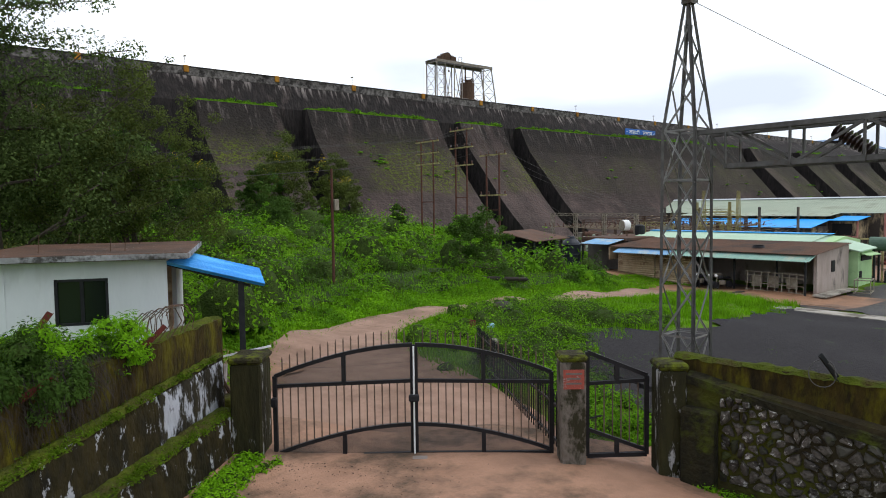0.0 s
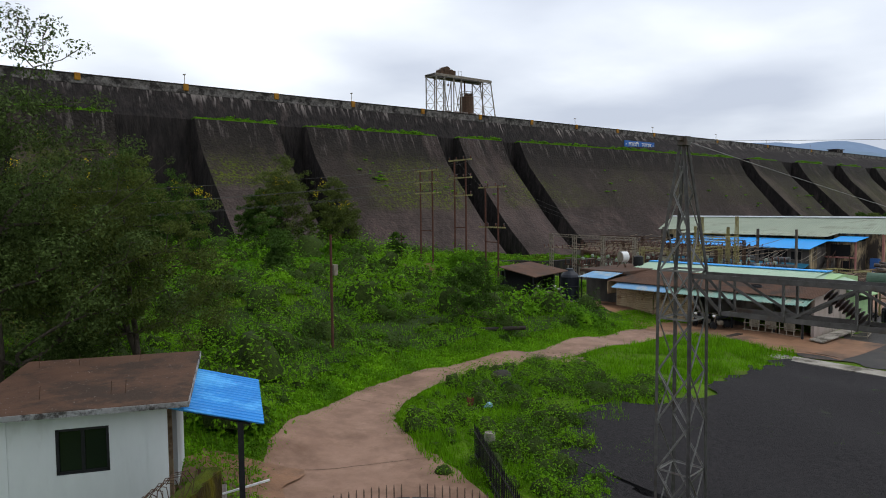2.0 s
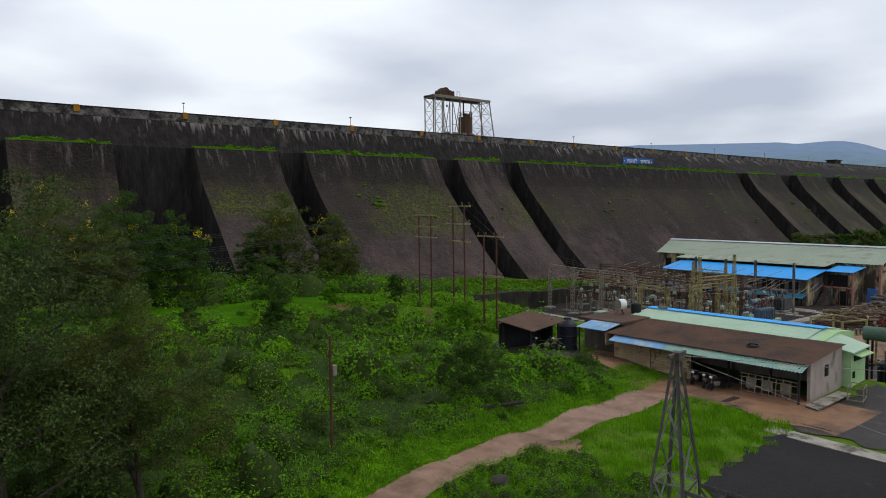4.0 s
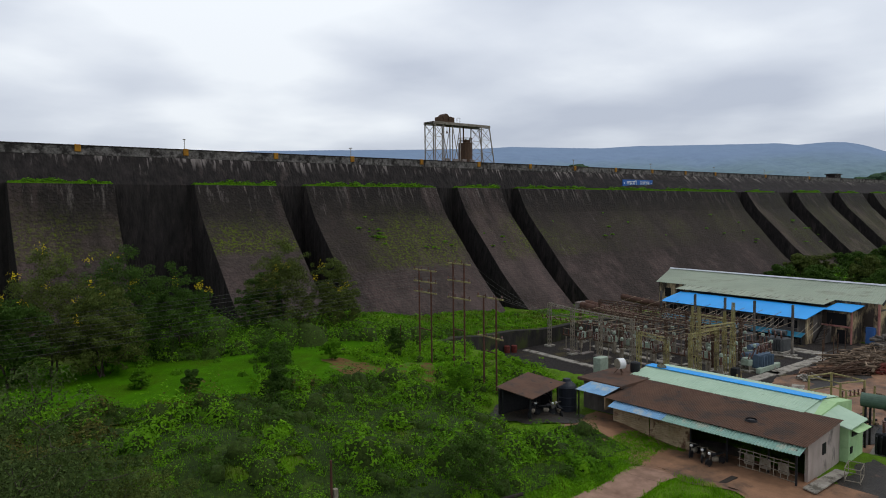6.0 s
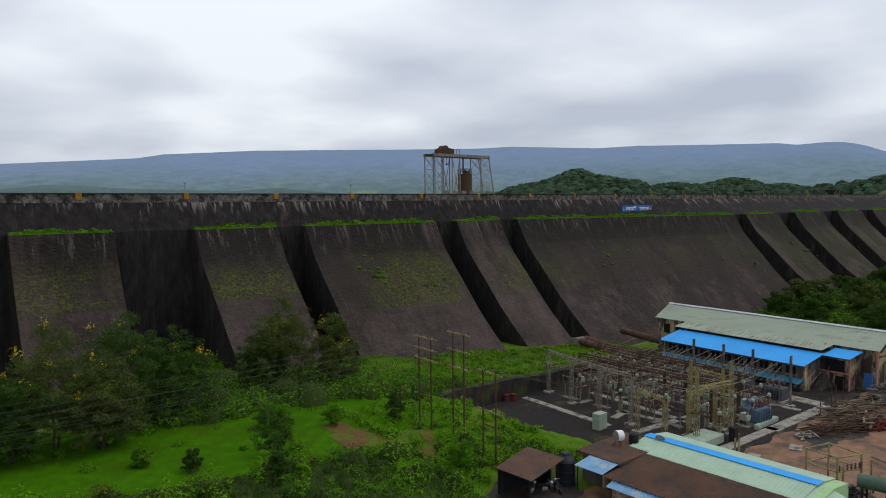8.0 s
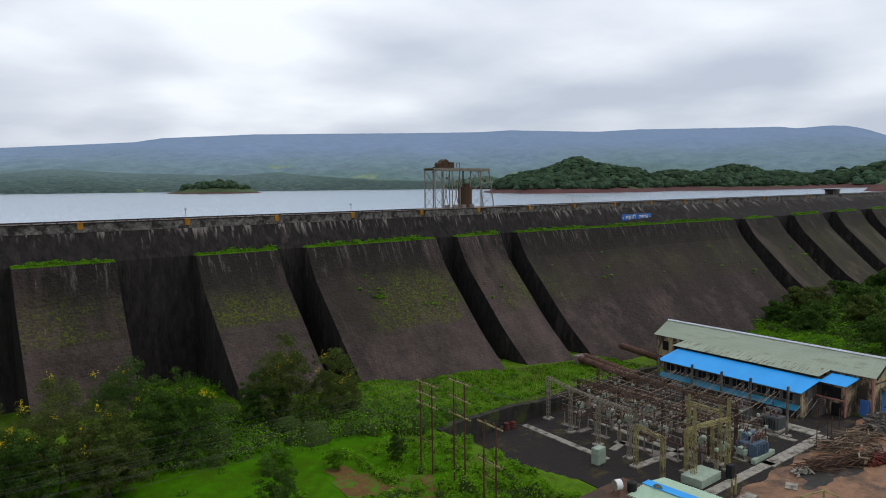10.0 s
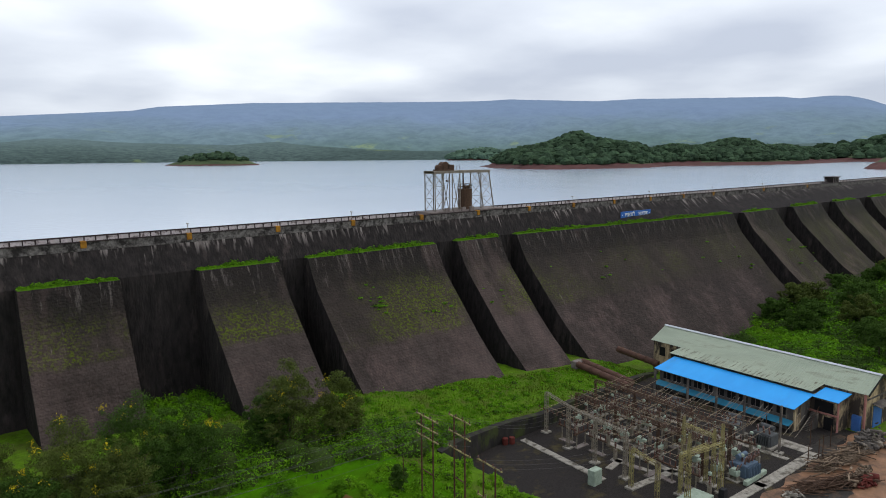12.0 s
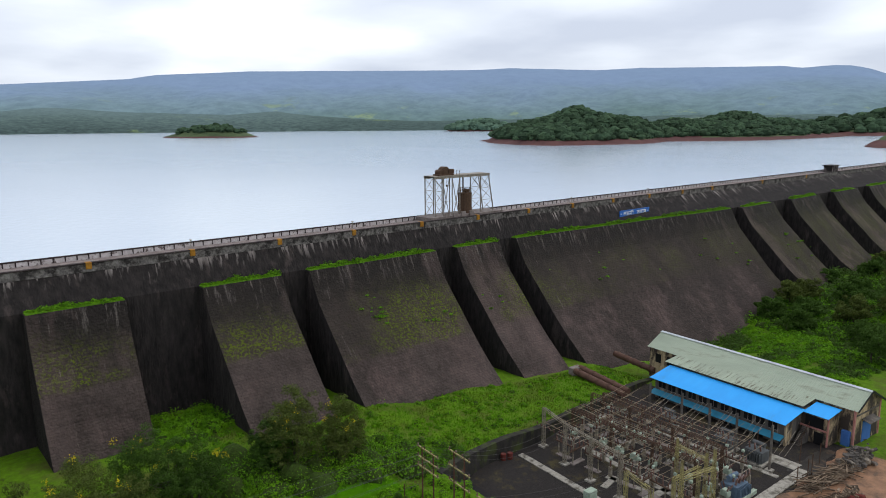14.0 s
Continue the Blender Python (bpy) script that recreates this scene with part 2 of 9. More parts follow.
def build_ground():
    xs = grid_axis(-2400, 2400, [(-2400, -200, 200), (-200, -20, 10), (-20, 70, 0.6), (70, 140, 1.2), (140, 340, 6), (340, 2400, 200)])
    ys = grid_axis(-2400, 103, [(-2400, -200, 200), (-200, -10, 10), (-10, 70, 0.6), (70, 103, 1.2)])
    X, Y = np.meshgrid(xs, ys)
    Z = ground(X, Y)
    fine = (X > -20) & (X < 140)
    rough = np.array([noise.noise((a * 0.45, b * 0.45, 0)) * 0.12 + noise.noise((a * 1.3, b * 1.3, 5)) * 0.05 for a, b in zip(X[fine], Y[fine])])
    d = seg_dist(X, Y, ROAD)
    keep = np.clip((d[fine] - 2.6) / 1.5, 0, 1)
    Z[fine] += rough * keep * np.where((X[fine] > 56) & (Y[fine] < wall_y(X[fine])), 0.2, 1.0)
    laid = (X[fine] > 12) & (X[fine] < 56) & (Y[fine] < np.interp(X[fine], [12, 16, 25, 40, 56], [11, 15, 16, 18, 18])) | (X[fine] > 40) & (X[fine] < 56) & (Y[fine] < 37)
    Z[fine] -= rough * keep * np.where(laid, 0.85, 0.0)
    nx = len(xs)
    i, j = np.meshgrid(np.arange(len(ys) - 1), np.arange(nx - 1), indexing="ij")
    q = np.stack([i * nx + j, i * nx + j + 1, (i + 1) * nx + j + 1, (i + 1) * nx + j], -1).reshape(-1, 4)
    g = raw("ground", np.stack([X, Y, Z], -1).reshape(-1, 3), q, M_GRASS, True)
    return tagged(g, "green monsoon meadow sloping down from the gate to the dam", "ground", kind="structure")


ROAD = [(-1, -14), (3, -2), (7.0, 8.0), (8.9, 12.6), (10.05, 15.75), (11.75, 18.35), (13.2, 19.6), (14.8, 20.5), (16.6, 21.25), (18.5, 21.8), (21.0, 22.4), (24.6, 22.75), (30.2, 24.0), (36, 24.9), (40, 25.6), (44.5, 26.5)]
WIDTHS = [9.5, 9.0, 6.4, 5.1, 4.5, 2.9, 2.3, 2.0, 1.9, 1.95, 2.1, 2.2, 2.3, 2.6, 3.0, 4.6]


def sheet(name, X, Y, lift, material, label, category, smooth=True, kind="structure"):
    """A thin sheet laid over the land, from a grid of places."""
    Z = ground(X, Y) + lift
    a, b = X.shape
    i, j = np.meshgrid(np.arange(a - 1), np.arange(b - 1), indexing="ij")
    q = np.stack([i * b + j, i * b + j + 1, (i + 1) * b + j + 1, (i + 1) * b + j], -1).reshape(-1, 4)
    return tagged(raw(name, np.stack([X, Y, Z], -1).reshape(-1, 3), q, material, smooth), label, category, kind=kind)


def catmull(pts, n):
    """A smooth line through pts."""
    P = np.array(pts, float)
    P = np.vstack([2 * P[0] - P[1], P, 2 * P[-1] - P[-2]])
    out = []
    for k in range(1, len(P) - 2):
        for t in np.linspace(0, 1, n, endpoint=False):
            a, b, c, d = P[k - 1], P[k], P[k + 1], P[k + 2]
            out.append(0.5 * (2 * b + (c - a) * t + (2 * a - 5 * b + 4 * c - d) * t * t + (3 * b - a - 3 * c + d) * t ** 3))
    out.append(P[-2])
    return np.array(out)


def build_road():
    line = catmull([(x, y, w) for (x, y), w in zip(ROAD, WIDTHS)], 14)
    t = np.gradient(line[:, :2], axis=0)
    nrm = np.stack([-t[:, 1], t[:, 0]], -1) / np.linalg.norm(t, axis=1)[:, None]
    s = np.linspace(-0.5, 0.5, 13)
    wob = np.array([[noise.noise((k * 0.35, e * 9.0, 3)) for e in (0, 1)] for k in range(len(line))])
    W = line[:, 2:3] * s[None, :] + np.where(s[None, :] < 0, -np.abs(s[None, :]) ** 3 * 8 * wob[:, :1], np.abs(s[None, :]) ** 3 * 8 * wob[:, 1:]) * 0.13
    X = line[:, 0:1] + nrm[:, 0:1] * W
    Y = line[:, 1:2] + nrm[:, 1:2] * W
    road = sheet("road", X, Y, 0.05, M_ROAD, "worn reddish concrete road winding from the gate", "road")
    run = np.concatenate([[0], np.cumsum(np.hypot(*np.diff(line[:, :2], axis=0).T))])
    for q in np.arange(31.0, run[-1] - 3, 6.3):
        k = int(np.searchsorted(run, q))
        bm = bmesh.new()
        rows = []
        for i in range(13):
            jog = 0.5 * noise.noise((i * 0.6, q, 1.0))
            c = Vector((X[k, i] + t[k, 0] * jog, Y[k, i] + t[k, 1] * jog, float(ground(X[k, i], Y[k, i])) + 0.056))
            d = Vector((t[k, 0], t[k, 1], 0)).normalized() * (0.014 + 0.014 * noise.noise((i * 1.7, q, 4.0)))
            rows.append((bm.verts.new(c - d), bm.verts.new(c + d)))
        for a, b in zip(rows, rows[1:]):
            bm.faces.new((a[0], b[0], b[1], a[1]))
        part("joint", bm, M_JOINT, road)


build_ground()
build_road()
uu, vv = np.meshgrid(np.linspace(-3.75, 4.6, 30), np.linspace(7.6, 13.0, 20))
vv = vv + 0.25 * np.sin(uu * 1.7) * (vv > 12.8)
cs, sn = math.cos(radians(-39.9)), math.sin(radians(-39.9))
sheet("gate_apron", uu * cs - vv * sn, uu * sn + vv * cs - 0.3, 0.082, M_APRON, "muddy reddish concrete apron under the gate", "pavement")
uu, vv = np.meshgrid(np.linspace(0, 1, 14), np.linspace(12.2, 17.6, 20))
uu = -6.3 + uu * 2.6 + 0.15 * np.sin(vv * 3)
sheet("step_soil", uu * cs - vv * sn, uu * sn + vv * cs - 0.3, 0.10, M_MUD, "bare brown soil beside the guardhouse steps", "soil")
xs, ys = np.meshgrid(np.linspace(40.5, 47.6, 30), np.linspace(14.5, 36, 60))
xs = xs + 0.5 * np.sin(ys * 1.3) * (xs < 41)
sheet("forecourt", xs, ys, 0.06, M_MUD, "muddy reddish forecourt before the store shed", "pavement")
xs, ys = np.meshgrid(np.linspace(0, 1, 64), np.linspace(0, 1, 40))
lo_x = 55.0 - 2.6 * np.clip((ys * 32 - 12) / 6, 0, 1)
xs = lo_x + xs * (104 - lo_x)
ys = 31 + ys * (wall_y(xs) - 0.1 - 31)
sheet("switchyard_floor", xs, ys, 0.05, M_YARDGRIT, "dark wet grit floor of the switchyard", "pavement")
xs, ys = np.meshgrid(np.linspace(52.4, 56.6, 14), np.linspace(0, 1, 12))
ys = 57.5 + ys * (wall_y(xs) - 0.3 - 57.5)
sheet("switchyard_ramp", xs, ys, 0.06, M_ASPHALT, "dark grit ramp in the corner of the switchyard", "pavement")
uu, vv = np.meshgrid(np.linspace(0, 1, 150), np.linspace(0, 1, 24))
ax = 13.2 + uu * 26.0
hi_y = np.interp(ax, [13, 16, 19, 22, 25, 29, 33, 37.5, 39.5], [11.2, 13.2, 14.9, 14.3, 13.6, 15.2, 15.9, 16.6, 16.4]) + 0.25 * np.sin(ax * 1.9) + 0.12 * np.sin(ax * 4.3)
ay = -6 + vv * (hi_y + 6) 
ax = ax + (1 - vv) * 4.0 * (ax < 15)
sheet("grit_lot", ax, ay, 0.09, M_ASPHALT, "dark wet grit lot beside the lattice tower", "pavement")
xs, ys = np.meshgrid(np.linspace(58, 104, 50), np.linspace(8, 33.6, 40))
sheet("scrap_yard_floor", xs, ys + 0.4 * np.sin(xs), 0.055, M_MUD, "muddy reddish floor of the scrap yard", "pavement")

for k, (cx, cy, ra, rb) in enumerate(((79.0, 29.6, 3.6, 1.5), (84.5, 28.8, 3.0, 1.8), (63.0, 19.5, 3.0, 3.0), (95.5, 34.6, 5.0, 1.6), (66.5, 26.0, 2.4, 1.0))):
    aa, rr = np.meshgrid(np.linspace(0, 2 * np.pi, 40), np.linspace(0.02, 1, 8))
    wob = 1 + 0.22 * np.sin(3 * aa + cx) + 0.14 * np.sin(5 * aa + cy) + 0.08 * np.sin(11 * aa)
    sheet("oily_soil", cx + ra * rr * wob * np.cos(aa), cy + rb * rr * wob * np.sin(aa), 0.075 + 0.004 * k, M_WETSOIL, "dark oil-stained wet soil in the scrap yard", "soil")
aa, rr = np.meshgrid(np.linspace(0, 2 * np.pi, 40), np.linspace(0.02, 1, 10))
wob = 1 + 0.15 * np.sin(3 * aa) + 0.1 * np.sin(7 * aa)
sheet("hut_soil", 42.2 + 4.6 * rr * wob * np.cos(aa), 37.4 + 2.9 * rr * wob * np.sin(aa), 0.13, M_WETSOIL, "dark trampled soil round the open hut", "soil")
xs, ys = np.meshgrid(np.linspace(0, 1, 24), np.linspace(6, 17.0, 30))
xs = 40.2 + xs * 13.0 + 0.4 * np.sin(ys * 1.9)
sheet("lot_soil", xs, ys + 0.3 * np.sin(xs * 2.1), 0.05, M_WETSOIL, "dark trodden soil beside the store shed", "soil")
aa, rr = np.meshgrid(np.linspace(0, 2 * np.pi, 40), np.linspace(0.02, 1, 8))
wob = 1 + 0.2 * np.sin(3 * aa) + 0.1 * np.sin(7 * aa)
sheet("spur_soil", 25.2 + 1.9 * rr * wob * np.cos(aa), 21.3 + 1.0 * rr * wob * np.sin(aa), 0.10, M_MUD, "bare muddy spur beside the road", "soil")
M_SOIL = surf("bare_brown_soil", (0.150, 0.080, 0.028), (0.095, 0.050, 0.018), 1.5, 0.95, third=(0.055, 0.15, 0.004), tscale=0.7, tcut=(0.47, 0.58), bump=0.3)
for cx, cy, ra, rb in ((34.6, 53.6, 2.3, 3.9), (38.7, 49.4, 1.7, 3.0)):
    aa, rr = np.meshgrid(np.linspace(0, 2 * np.pi, 40), np.linspace(0.02, 1, 8))
    wob = 1 + 0.22 * np.sin(3 * aa + cx) + 0.12 * np.sin(7 * aa)
    sheet("bare_soil", cx + ra * rr * wob * np.cos(aa), cy + rb * rr * wob * np.sin(aa), 0.15, M_SOIL, "patch of bare brown soil on the lawn", "soil")

# ---- water and far hills ----
M_WATER = surf("lake_water", (0.425, 0.500, 0.585), (0.38, 0.455, 0.535), 0.006, 0.16, bump=0.12, bscale=0.55, bdist=0.25, spec=0.6, stretch=(1, 0.6, 1))
bm = bmesh.new()
for x, y in ((-3000, 110), (4600, 110), (4600, 4600), (-3000, 4600)):
    bm.verts.new((x, y, WATER))
bm.faces.new(bm.verts[:])
thing("lake_water", bm, M_WATER, "calm grey reservoir water behind the dam", "water", kind="structure")
YAW = radians(-39.9)


def bearing(px):
    """Unit direction on the plan for a bearing given as the tangent to the right of the first view's axis."""
    a = YAW - math.atan(px)
    return -math.sin(a), math.cos(a)


def ridge(name, rows, near_d, far_d, foot, material, label, category, seed, steps=(220, 26), rough=1.0, kind="structure"):
    """A range of hills: rows of (tangent of bearing, height over foot) for its skyline, rising from near_d to far_d."""
    T = np.linspace(rows[0][0], rows[-1][0], steps[0])
    Hh = np.interp(T, [r[0] for r in rows], [r[1] for r in rows])
    V = []
    for k in range(steps[1]):
        s = k / (steps[1] - 1)
        for t, h in zip(T, Hh):
            dx, dy = bearing(t)
            d = near_d + (far_d - near_d) * s
            prof = s ** 0.75
            wob = noise.fractal((t * 9 + seed, s * 3.0, seed), 0.9, 2.0, 6) * 0.16 * rough * math.sin(math.pi * min(1, s * 1.02)) + noise.noise((t * 160, s * 60, seed)) * 0.008 * rough
            V.append((dx * d, dy * d, foot + h * max(0, prof + wob) if k else foot - 2))
    n = steps[0]
    i, j = np.meshgrid(np.arange(steps[1] - 1), np.arange(n - 1), indexing="ij")
    q = np.stack([i * n + j, i * n + j + 1, (i + 1) * n + j + 1, (i + 1) * n + j], -1).reshape(-1, 4)
    return tagged(raw(name, V, q, material, True), label, category, kind=kind)


def hill_material(name, low, mid, top, z0, z1, z2, clump, field, k=0.45):
    """Wooded slopes seen from far away: woods in clumps of light and dark, cleared fields, and blue haze put into the
    colour of the heights.
    """
    m = surf(name, low, None, 0.02, 1.0, bump=0.5, bscale=clump, bdist=6, spec=0.0)
    nt = m.node_tree
    n, l = nt.nodes.new, nt.links.new
    p = nt.nodes["Principled BSDF"]
    geo = n("ShaderNodeNewGeometry")
    sep = n("ShaderNodeSeparateXYZ"); l(geo.outputs["Position"], sep.inputs[0])

    def tex(scale, detail=5, rough=0.6):
        t = n("ShaderNodeTexNoise"); t.inputs["Scale"].default_value = scale; t.inputs["Detail"].default_value = detail
        t.inputs["Roughness"].default_value = rough
        l(geo.outputs["Position"], t.inputs["Vector"])
        return t.outputs["Fac"]

    def span(v, a, b, c=0.0, d=1.0):
        r = n("ShaderNodeMapRange"); r.inputs[1].default_value, r.inputs[2].default_value, r.inputs[3].default_value, r.inputs[4].default_value = a, b, c, d
        l(v, r.inputs[0])
        return r.outputs[0]

    def mix(f, a, b, blend="MIX"):
        x = n("ShaderNodeMix"); x.data_type, x.blend_type = "RGBA", blend
        l(f, x.inputs[0]) if not isinstance(f, float) else None
        if isinstance(f, float):
            x.inputs[0].default_value = f
        for i, v in ((6, a), (7, b)):
            if isinstance(v, tuple):
                x.inputs[i].default_value = (*v, 1)
            else:
                l(v, x.inputs[i])
        return x.outputs[2]

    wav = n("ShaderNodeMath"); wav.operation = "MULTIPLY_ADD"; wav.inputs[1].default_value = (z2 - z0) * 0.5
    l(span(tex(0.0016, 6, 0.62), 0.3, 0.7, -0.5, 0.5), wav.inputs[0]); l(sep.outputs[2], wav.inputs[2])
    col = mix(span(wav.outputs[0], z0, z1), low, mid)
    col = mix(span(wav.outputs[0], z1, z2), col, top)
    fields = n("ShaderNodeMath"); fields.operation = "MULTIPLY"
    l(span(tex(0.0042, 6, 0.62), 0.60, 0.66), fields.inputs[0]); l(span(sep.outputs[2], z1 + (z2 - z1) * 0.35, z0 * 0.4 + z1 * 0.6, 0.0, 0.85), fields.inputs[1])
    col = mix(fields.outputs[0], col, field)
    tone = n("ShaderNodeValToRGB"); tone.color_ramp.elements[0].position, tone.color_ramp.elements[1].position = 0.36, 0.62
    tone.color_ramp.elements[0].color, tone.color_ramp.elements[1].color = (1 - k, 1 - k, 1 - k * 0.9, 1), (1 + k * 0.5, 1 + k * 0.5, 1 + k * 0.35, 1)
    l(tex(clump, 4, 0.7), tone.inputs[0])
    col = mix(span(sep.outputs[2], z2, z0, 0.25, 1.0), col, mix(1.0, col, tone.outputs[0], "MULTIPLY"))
    l(col, p.inputs["Base Color"])
    return m


# Both colour sets include haze: bluer and flatter with height.
M_FAR = hill_material("hazy_far_forest", (0.128, 0.190, 0.186), (0.170, 0.238, 0.275), (0.196, 0.266, 0.370), 50.0, 128.0, 235.0, 0.018, (0.23, 0.30, 0.17), 0.20)
M_MIDHILL = hill_material("hazy_wooded_shore", (0.068, 0.098, 0.092), (0.096, 0.136, 0.128), (0.130, 0.180, 0.180), 26.0, 62.0, 112.0, 0.045, (0.23, 0.30, 0.12), 0.38)


def tang(px):
    return (px - 784) / 1230.0


D = 3900
SKYLINE = [(-900, 150), (-400, 160), (0, 150), (100, 146), (250, 140), (300, 133), (460, 127), (600, 126), (860, 124), (905, 121), (1060, 124), (1130, 120), (1380, 116), (1410, 119), (1470, 114), (1500, 115), (1530, 120), (1568, 131), (1640, 152), (2100, 162), (2600, 150)]
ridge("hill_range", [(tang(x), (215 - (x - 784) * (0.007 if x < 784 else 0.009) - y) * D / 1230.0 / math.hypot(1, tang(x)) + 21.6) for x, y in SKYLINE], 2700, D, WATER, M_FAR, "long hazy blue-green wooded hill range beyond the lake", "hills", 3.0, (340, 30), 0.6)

# ---- the dam ----
def face_material():
    """Brown coursed masonry: black wash from the ledge down, moss over the middle, bare brown stone low down, pale runs of lime."""
    m = surf("weathered_brown_masonry", (0.056, 0.042, 0.036), (0.027, 0.0205, 0.0175), 1.6, 0.9, bump=1.0, bscale=2.6, bdist=0.30)
    nt = m.node_tree
    n, l = nt.nodes.new, nt.links.new
    p = nt.nodes["Principled BSDF"]
    col = p.inputs["Base Color"].links[0].from_socket
    geo = n("ShaderNodeNewGeometry")
    sep = n("ShaderNodeSeparateXYZ"); l(geo.outputs["Position"], sep.inputs[0])

    def noise_tex(scale, stretch, detail=6):
        mp = n("ShaderNodeMapping"); mp.inputs["Scale"].default_value = stretch
        l(geo.outputs["Position"], mp.inputs[0])
        t = n("ShaderNodeTexNoise"); t.inputs["Scale"].default_value = scale; t.inputs["Detail"].default_value = detail
        t.inputs["Roughness"].default_value = 0.72
        l(mp.outputs[0], t.inputs["Vector"])
        return t.outputs["Fac"]

    def math_(op, a, b):
        k = n("ShaderNodeMath"); k.operation = op
        for i, v in enumerate((a, b)):
            if isinstance(v, (int, float)):
                k.inputs[i].default_value = v
            else:
                l(v, k.inputs[i])
        return k.outputs[0]

    def rng_(v, a, b):
        k = n("ShaderNodeMapRange"); k.inputs[1].default_value, k.inputs[2].default_value = a, b
        l(v, k.inputs[0])
        return k.outputs[0]

    def blend(fac, a, rgb, amount=1.0):
        k = n("ShaderNodeMix"); k.data_type = "RGBA"
        l(math_("MULTIPLY", fac, amount), k.inputs[0]); l(a, k.inputs[6]); k.inputs[7].default_value = (*rgb, 1)
        return k.outputs[2]

    wob = noise_tex(0.22, (1, 1, 1))
    # the older lifts above a level line are damp and mossy, the stone below is bare and paler
    lift = math_("ADD", math_("MULTIPLY", rng_(sep.outputs[0], 53.0, 51.0), 3.6), 5.7)
    ragged = math_("ADD", sep.outputs[2], math_("MULTIPLY", noise_tex(0.6, (1, 1, 0.3)), 2.6))
    damp = rng_(math_("SUBTRACT", ragged, lift), 1.9, 2.5)
    fade = math_("MULTIPLY", rng_(noise_tex(0.12, (1, 1, 1), 3), 0.36, 0.58), rng_(sep.outputs[0], 112.0, 96.0))
    col = blend(math_("MULTIPLY", math_("SUBTRACT", 1.0, damp), fade), col, (0.098, 0.074, 0.066), 0.40)
    col = blend(damp, col, (0.042, 0.034, 0.026), 0.45)
    col = blend(rng_(noise_tex(1.3, (0.03, 0.03, 1)), 0.56, 0.62), col, (0.026, 0.021, 0.017), 0.35)
    moss_band = math_("MULTIPLY", rng_(math_("ADD", sep.outputs[2], math_("MULTIPLY", wob, 9.0)), 7.5, 11.0), rng_(math_("ADD", sep.outputs[2], math_("MULTIPLY", wob, 6.0)), 21.5, 17.0))
    moss = math_("MULTIPLY", moss_band, rng_(noise_tex(2.6, (1, 1, 1.2)), 0.49, 0.55))
    bare = rng_(noise_tex(0.30, (1, 1, 1)), 0.54, 0.68)
    col = blend(bare, col, (0.088, 0.062, 0.054), 0.38)
    moss = math_("MULTIPLY", moss, rng_(noise_tex(0.055, (1, 1, 1), 4), 0.43, 0.56))
    moss = math_("MULTIPLY", moss, math_("ADD", math_("MULTIPLY", rng_(sep.outputs[0], 116.0, 98.0), 0.7), 0.3))
    moss = math_("MULTIPLY", moss, damp)
    col = blend(moss, col, (0.080, 0.100, 0.006), 0.95)
    film = math_("MULTIPLY", rng_(sep.outputs[0], 176.0, 196.0), rng_(noise_tex(0.35, (1, 0.4, 0.4)), 0.40, 0.60))
    col = blend(rng_(sep.outputs[0], 170.0, 192.0), col, (0.026, 0.022, 0.016), 0.6)
    col = blend(film, col, (0.058, 0.060, 0.015), 0.42)
    wash = math_("MULTIPLY", rng_(math_("ADD", sep.outputs[2], math_("MULTIPLY", noise_tex(0.35, (1, 1, 0.2)), 10.0)), 17.0, 22.5), 0.8)
    col = blend(wash, col, (0.016, 0.0135, 0.0125))
    # broad bands of darker and of redder stone that follow the slope
    slip = noise_tex(0.075, (1, 0.35, 0.35), 5)
    col = blend(rng_(slip, 0.52, 0.62), col, (0.112, 0.078, 0.070), 0.42)
    col = blend(rng_(slip, 0.47, 0.38), col, (0.024, 0.019, 0.016), 0.45)
    hang = math_("ADD", sep.outputs[2], math_("MULTIPLY", noise_tex(0.5, (1, 0.02, 0.02)), 7.0))
    runs = math_("MULTIPLY", rng_(noise_tex(1.5, (1, 0.14, 0.14)), 0.54, 0.63), rng_(hang, 19.4, 22.4))
    col = blend(runs, col, (0.17, 0.145, 0.130), 0.55)
    far_runs = rng_(noise_tex(0.8, (1, 0.10, 0.10)), 0.67, 0.72)
    col = blend(far_runs, col, (0.26, 0.215, 0.19), 0.6)
    pink = math_("MULTIPLY", rng_(noise_tex(0.11, (1, 1, 0.7), 6), 0.50, 0.60), rng_(sep.outputs[2], 9.0, 4.0))
    pink = math_("MULTIPLY", pink, rng_(noise_tex(2.2, (1, 0.3, 0.3)), 0.36, 0.56))
    col = blend(pink, col, (0.125, 0.084, 0.076), 0.5)
    streak = math_("MULTIPLY", rng_(noise_tex(2.6, (1, 0.07, 0.07), 4), 0.60, 0.66), rng_(noise_tex(0.5, (1, 0.25, 0.25), 3), 0.54, 0.62))
    col = blend(streak, col, (0.22, 0.18, 0.16), 0.3)
    br = n("ShaderNodeTexBrick")
    mp = n("ShaderNodeMapping"); mp.inputs["Rotation"].default_value = (radians(90), 0, 0)
    l(geo.outputs["Position"], mp.inputs[0]); l(mp.outputs[0], br.inputs["Vector"])
    br.inputs["Scale"].default_value, br.inputs["Mortar Size"].default_value = 1.0, 0.03
    br.inputs["Brick Width"].default_value, br.inputs["Row Height"].default_value = 0.62, 0.34
    br.inputs["Color1"].default_value, br.inputs["Color2"].default_value, br.inputs["Mortar"].default_value = (0.8, 0.8, 0.8, 1), (1.2, 1.2, 1.2, 1), (0.55, 0.55, 0.55, 1)
    mul = n("ShaderNodeMix"); mul.data_type, mul.blend_type = "RGBA", "MULTIPLY"; mul.inputs[0].default_value = 0.42
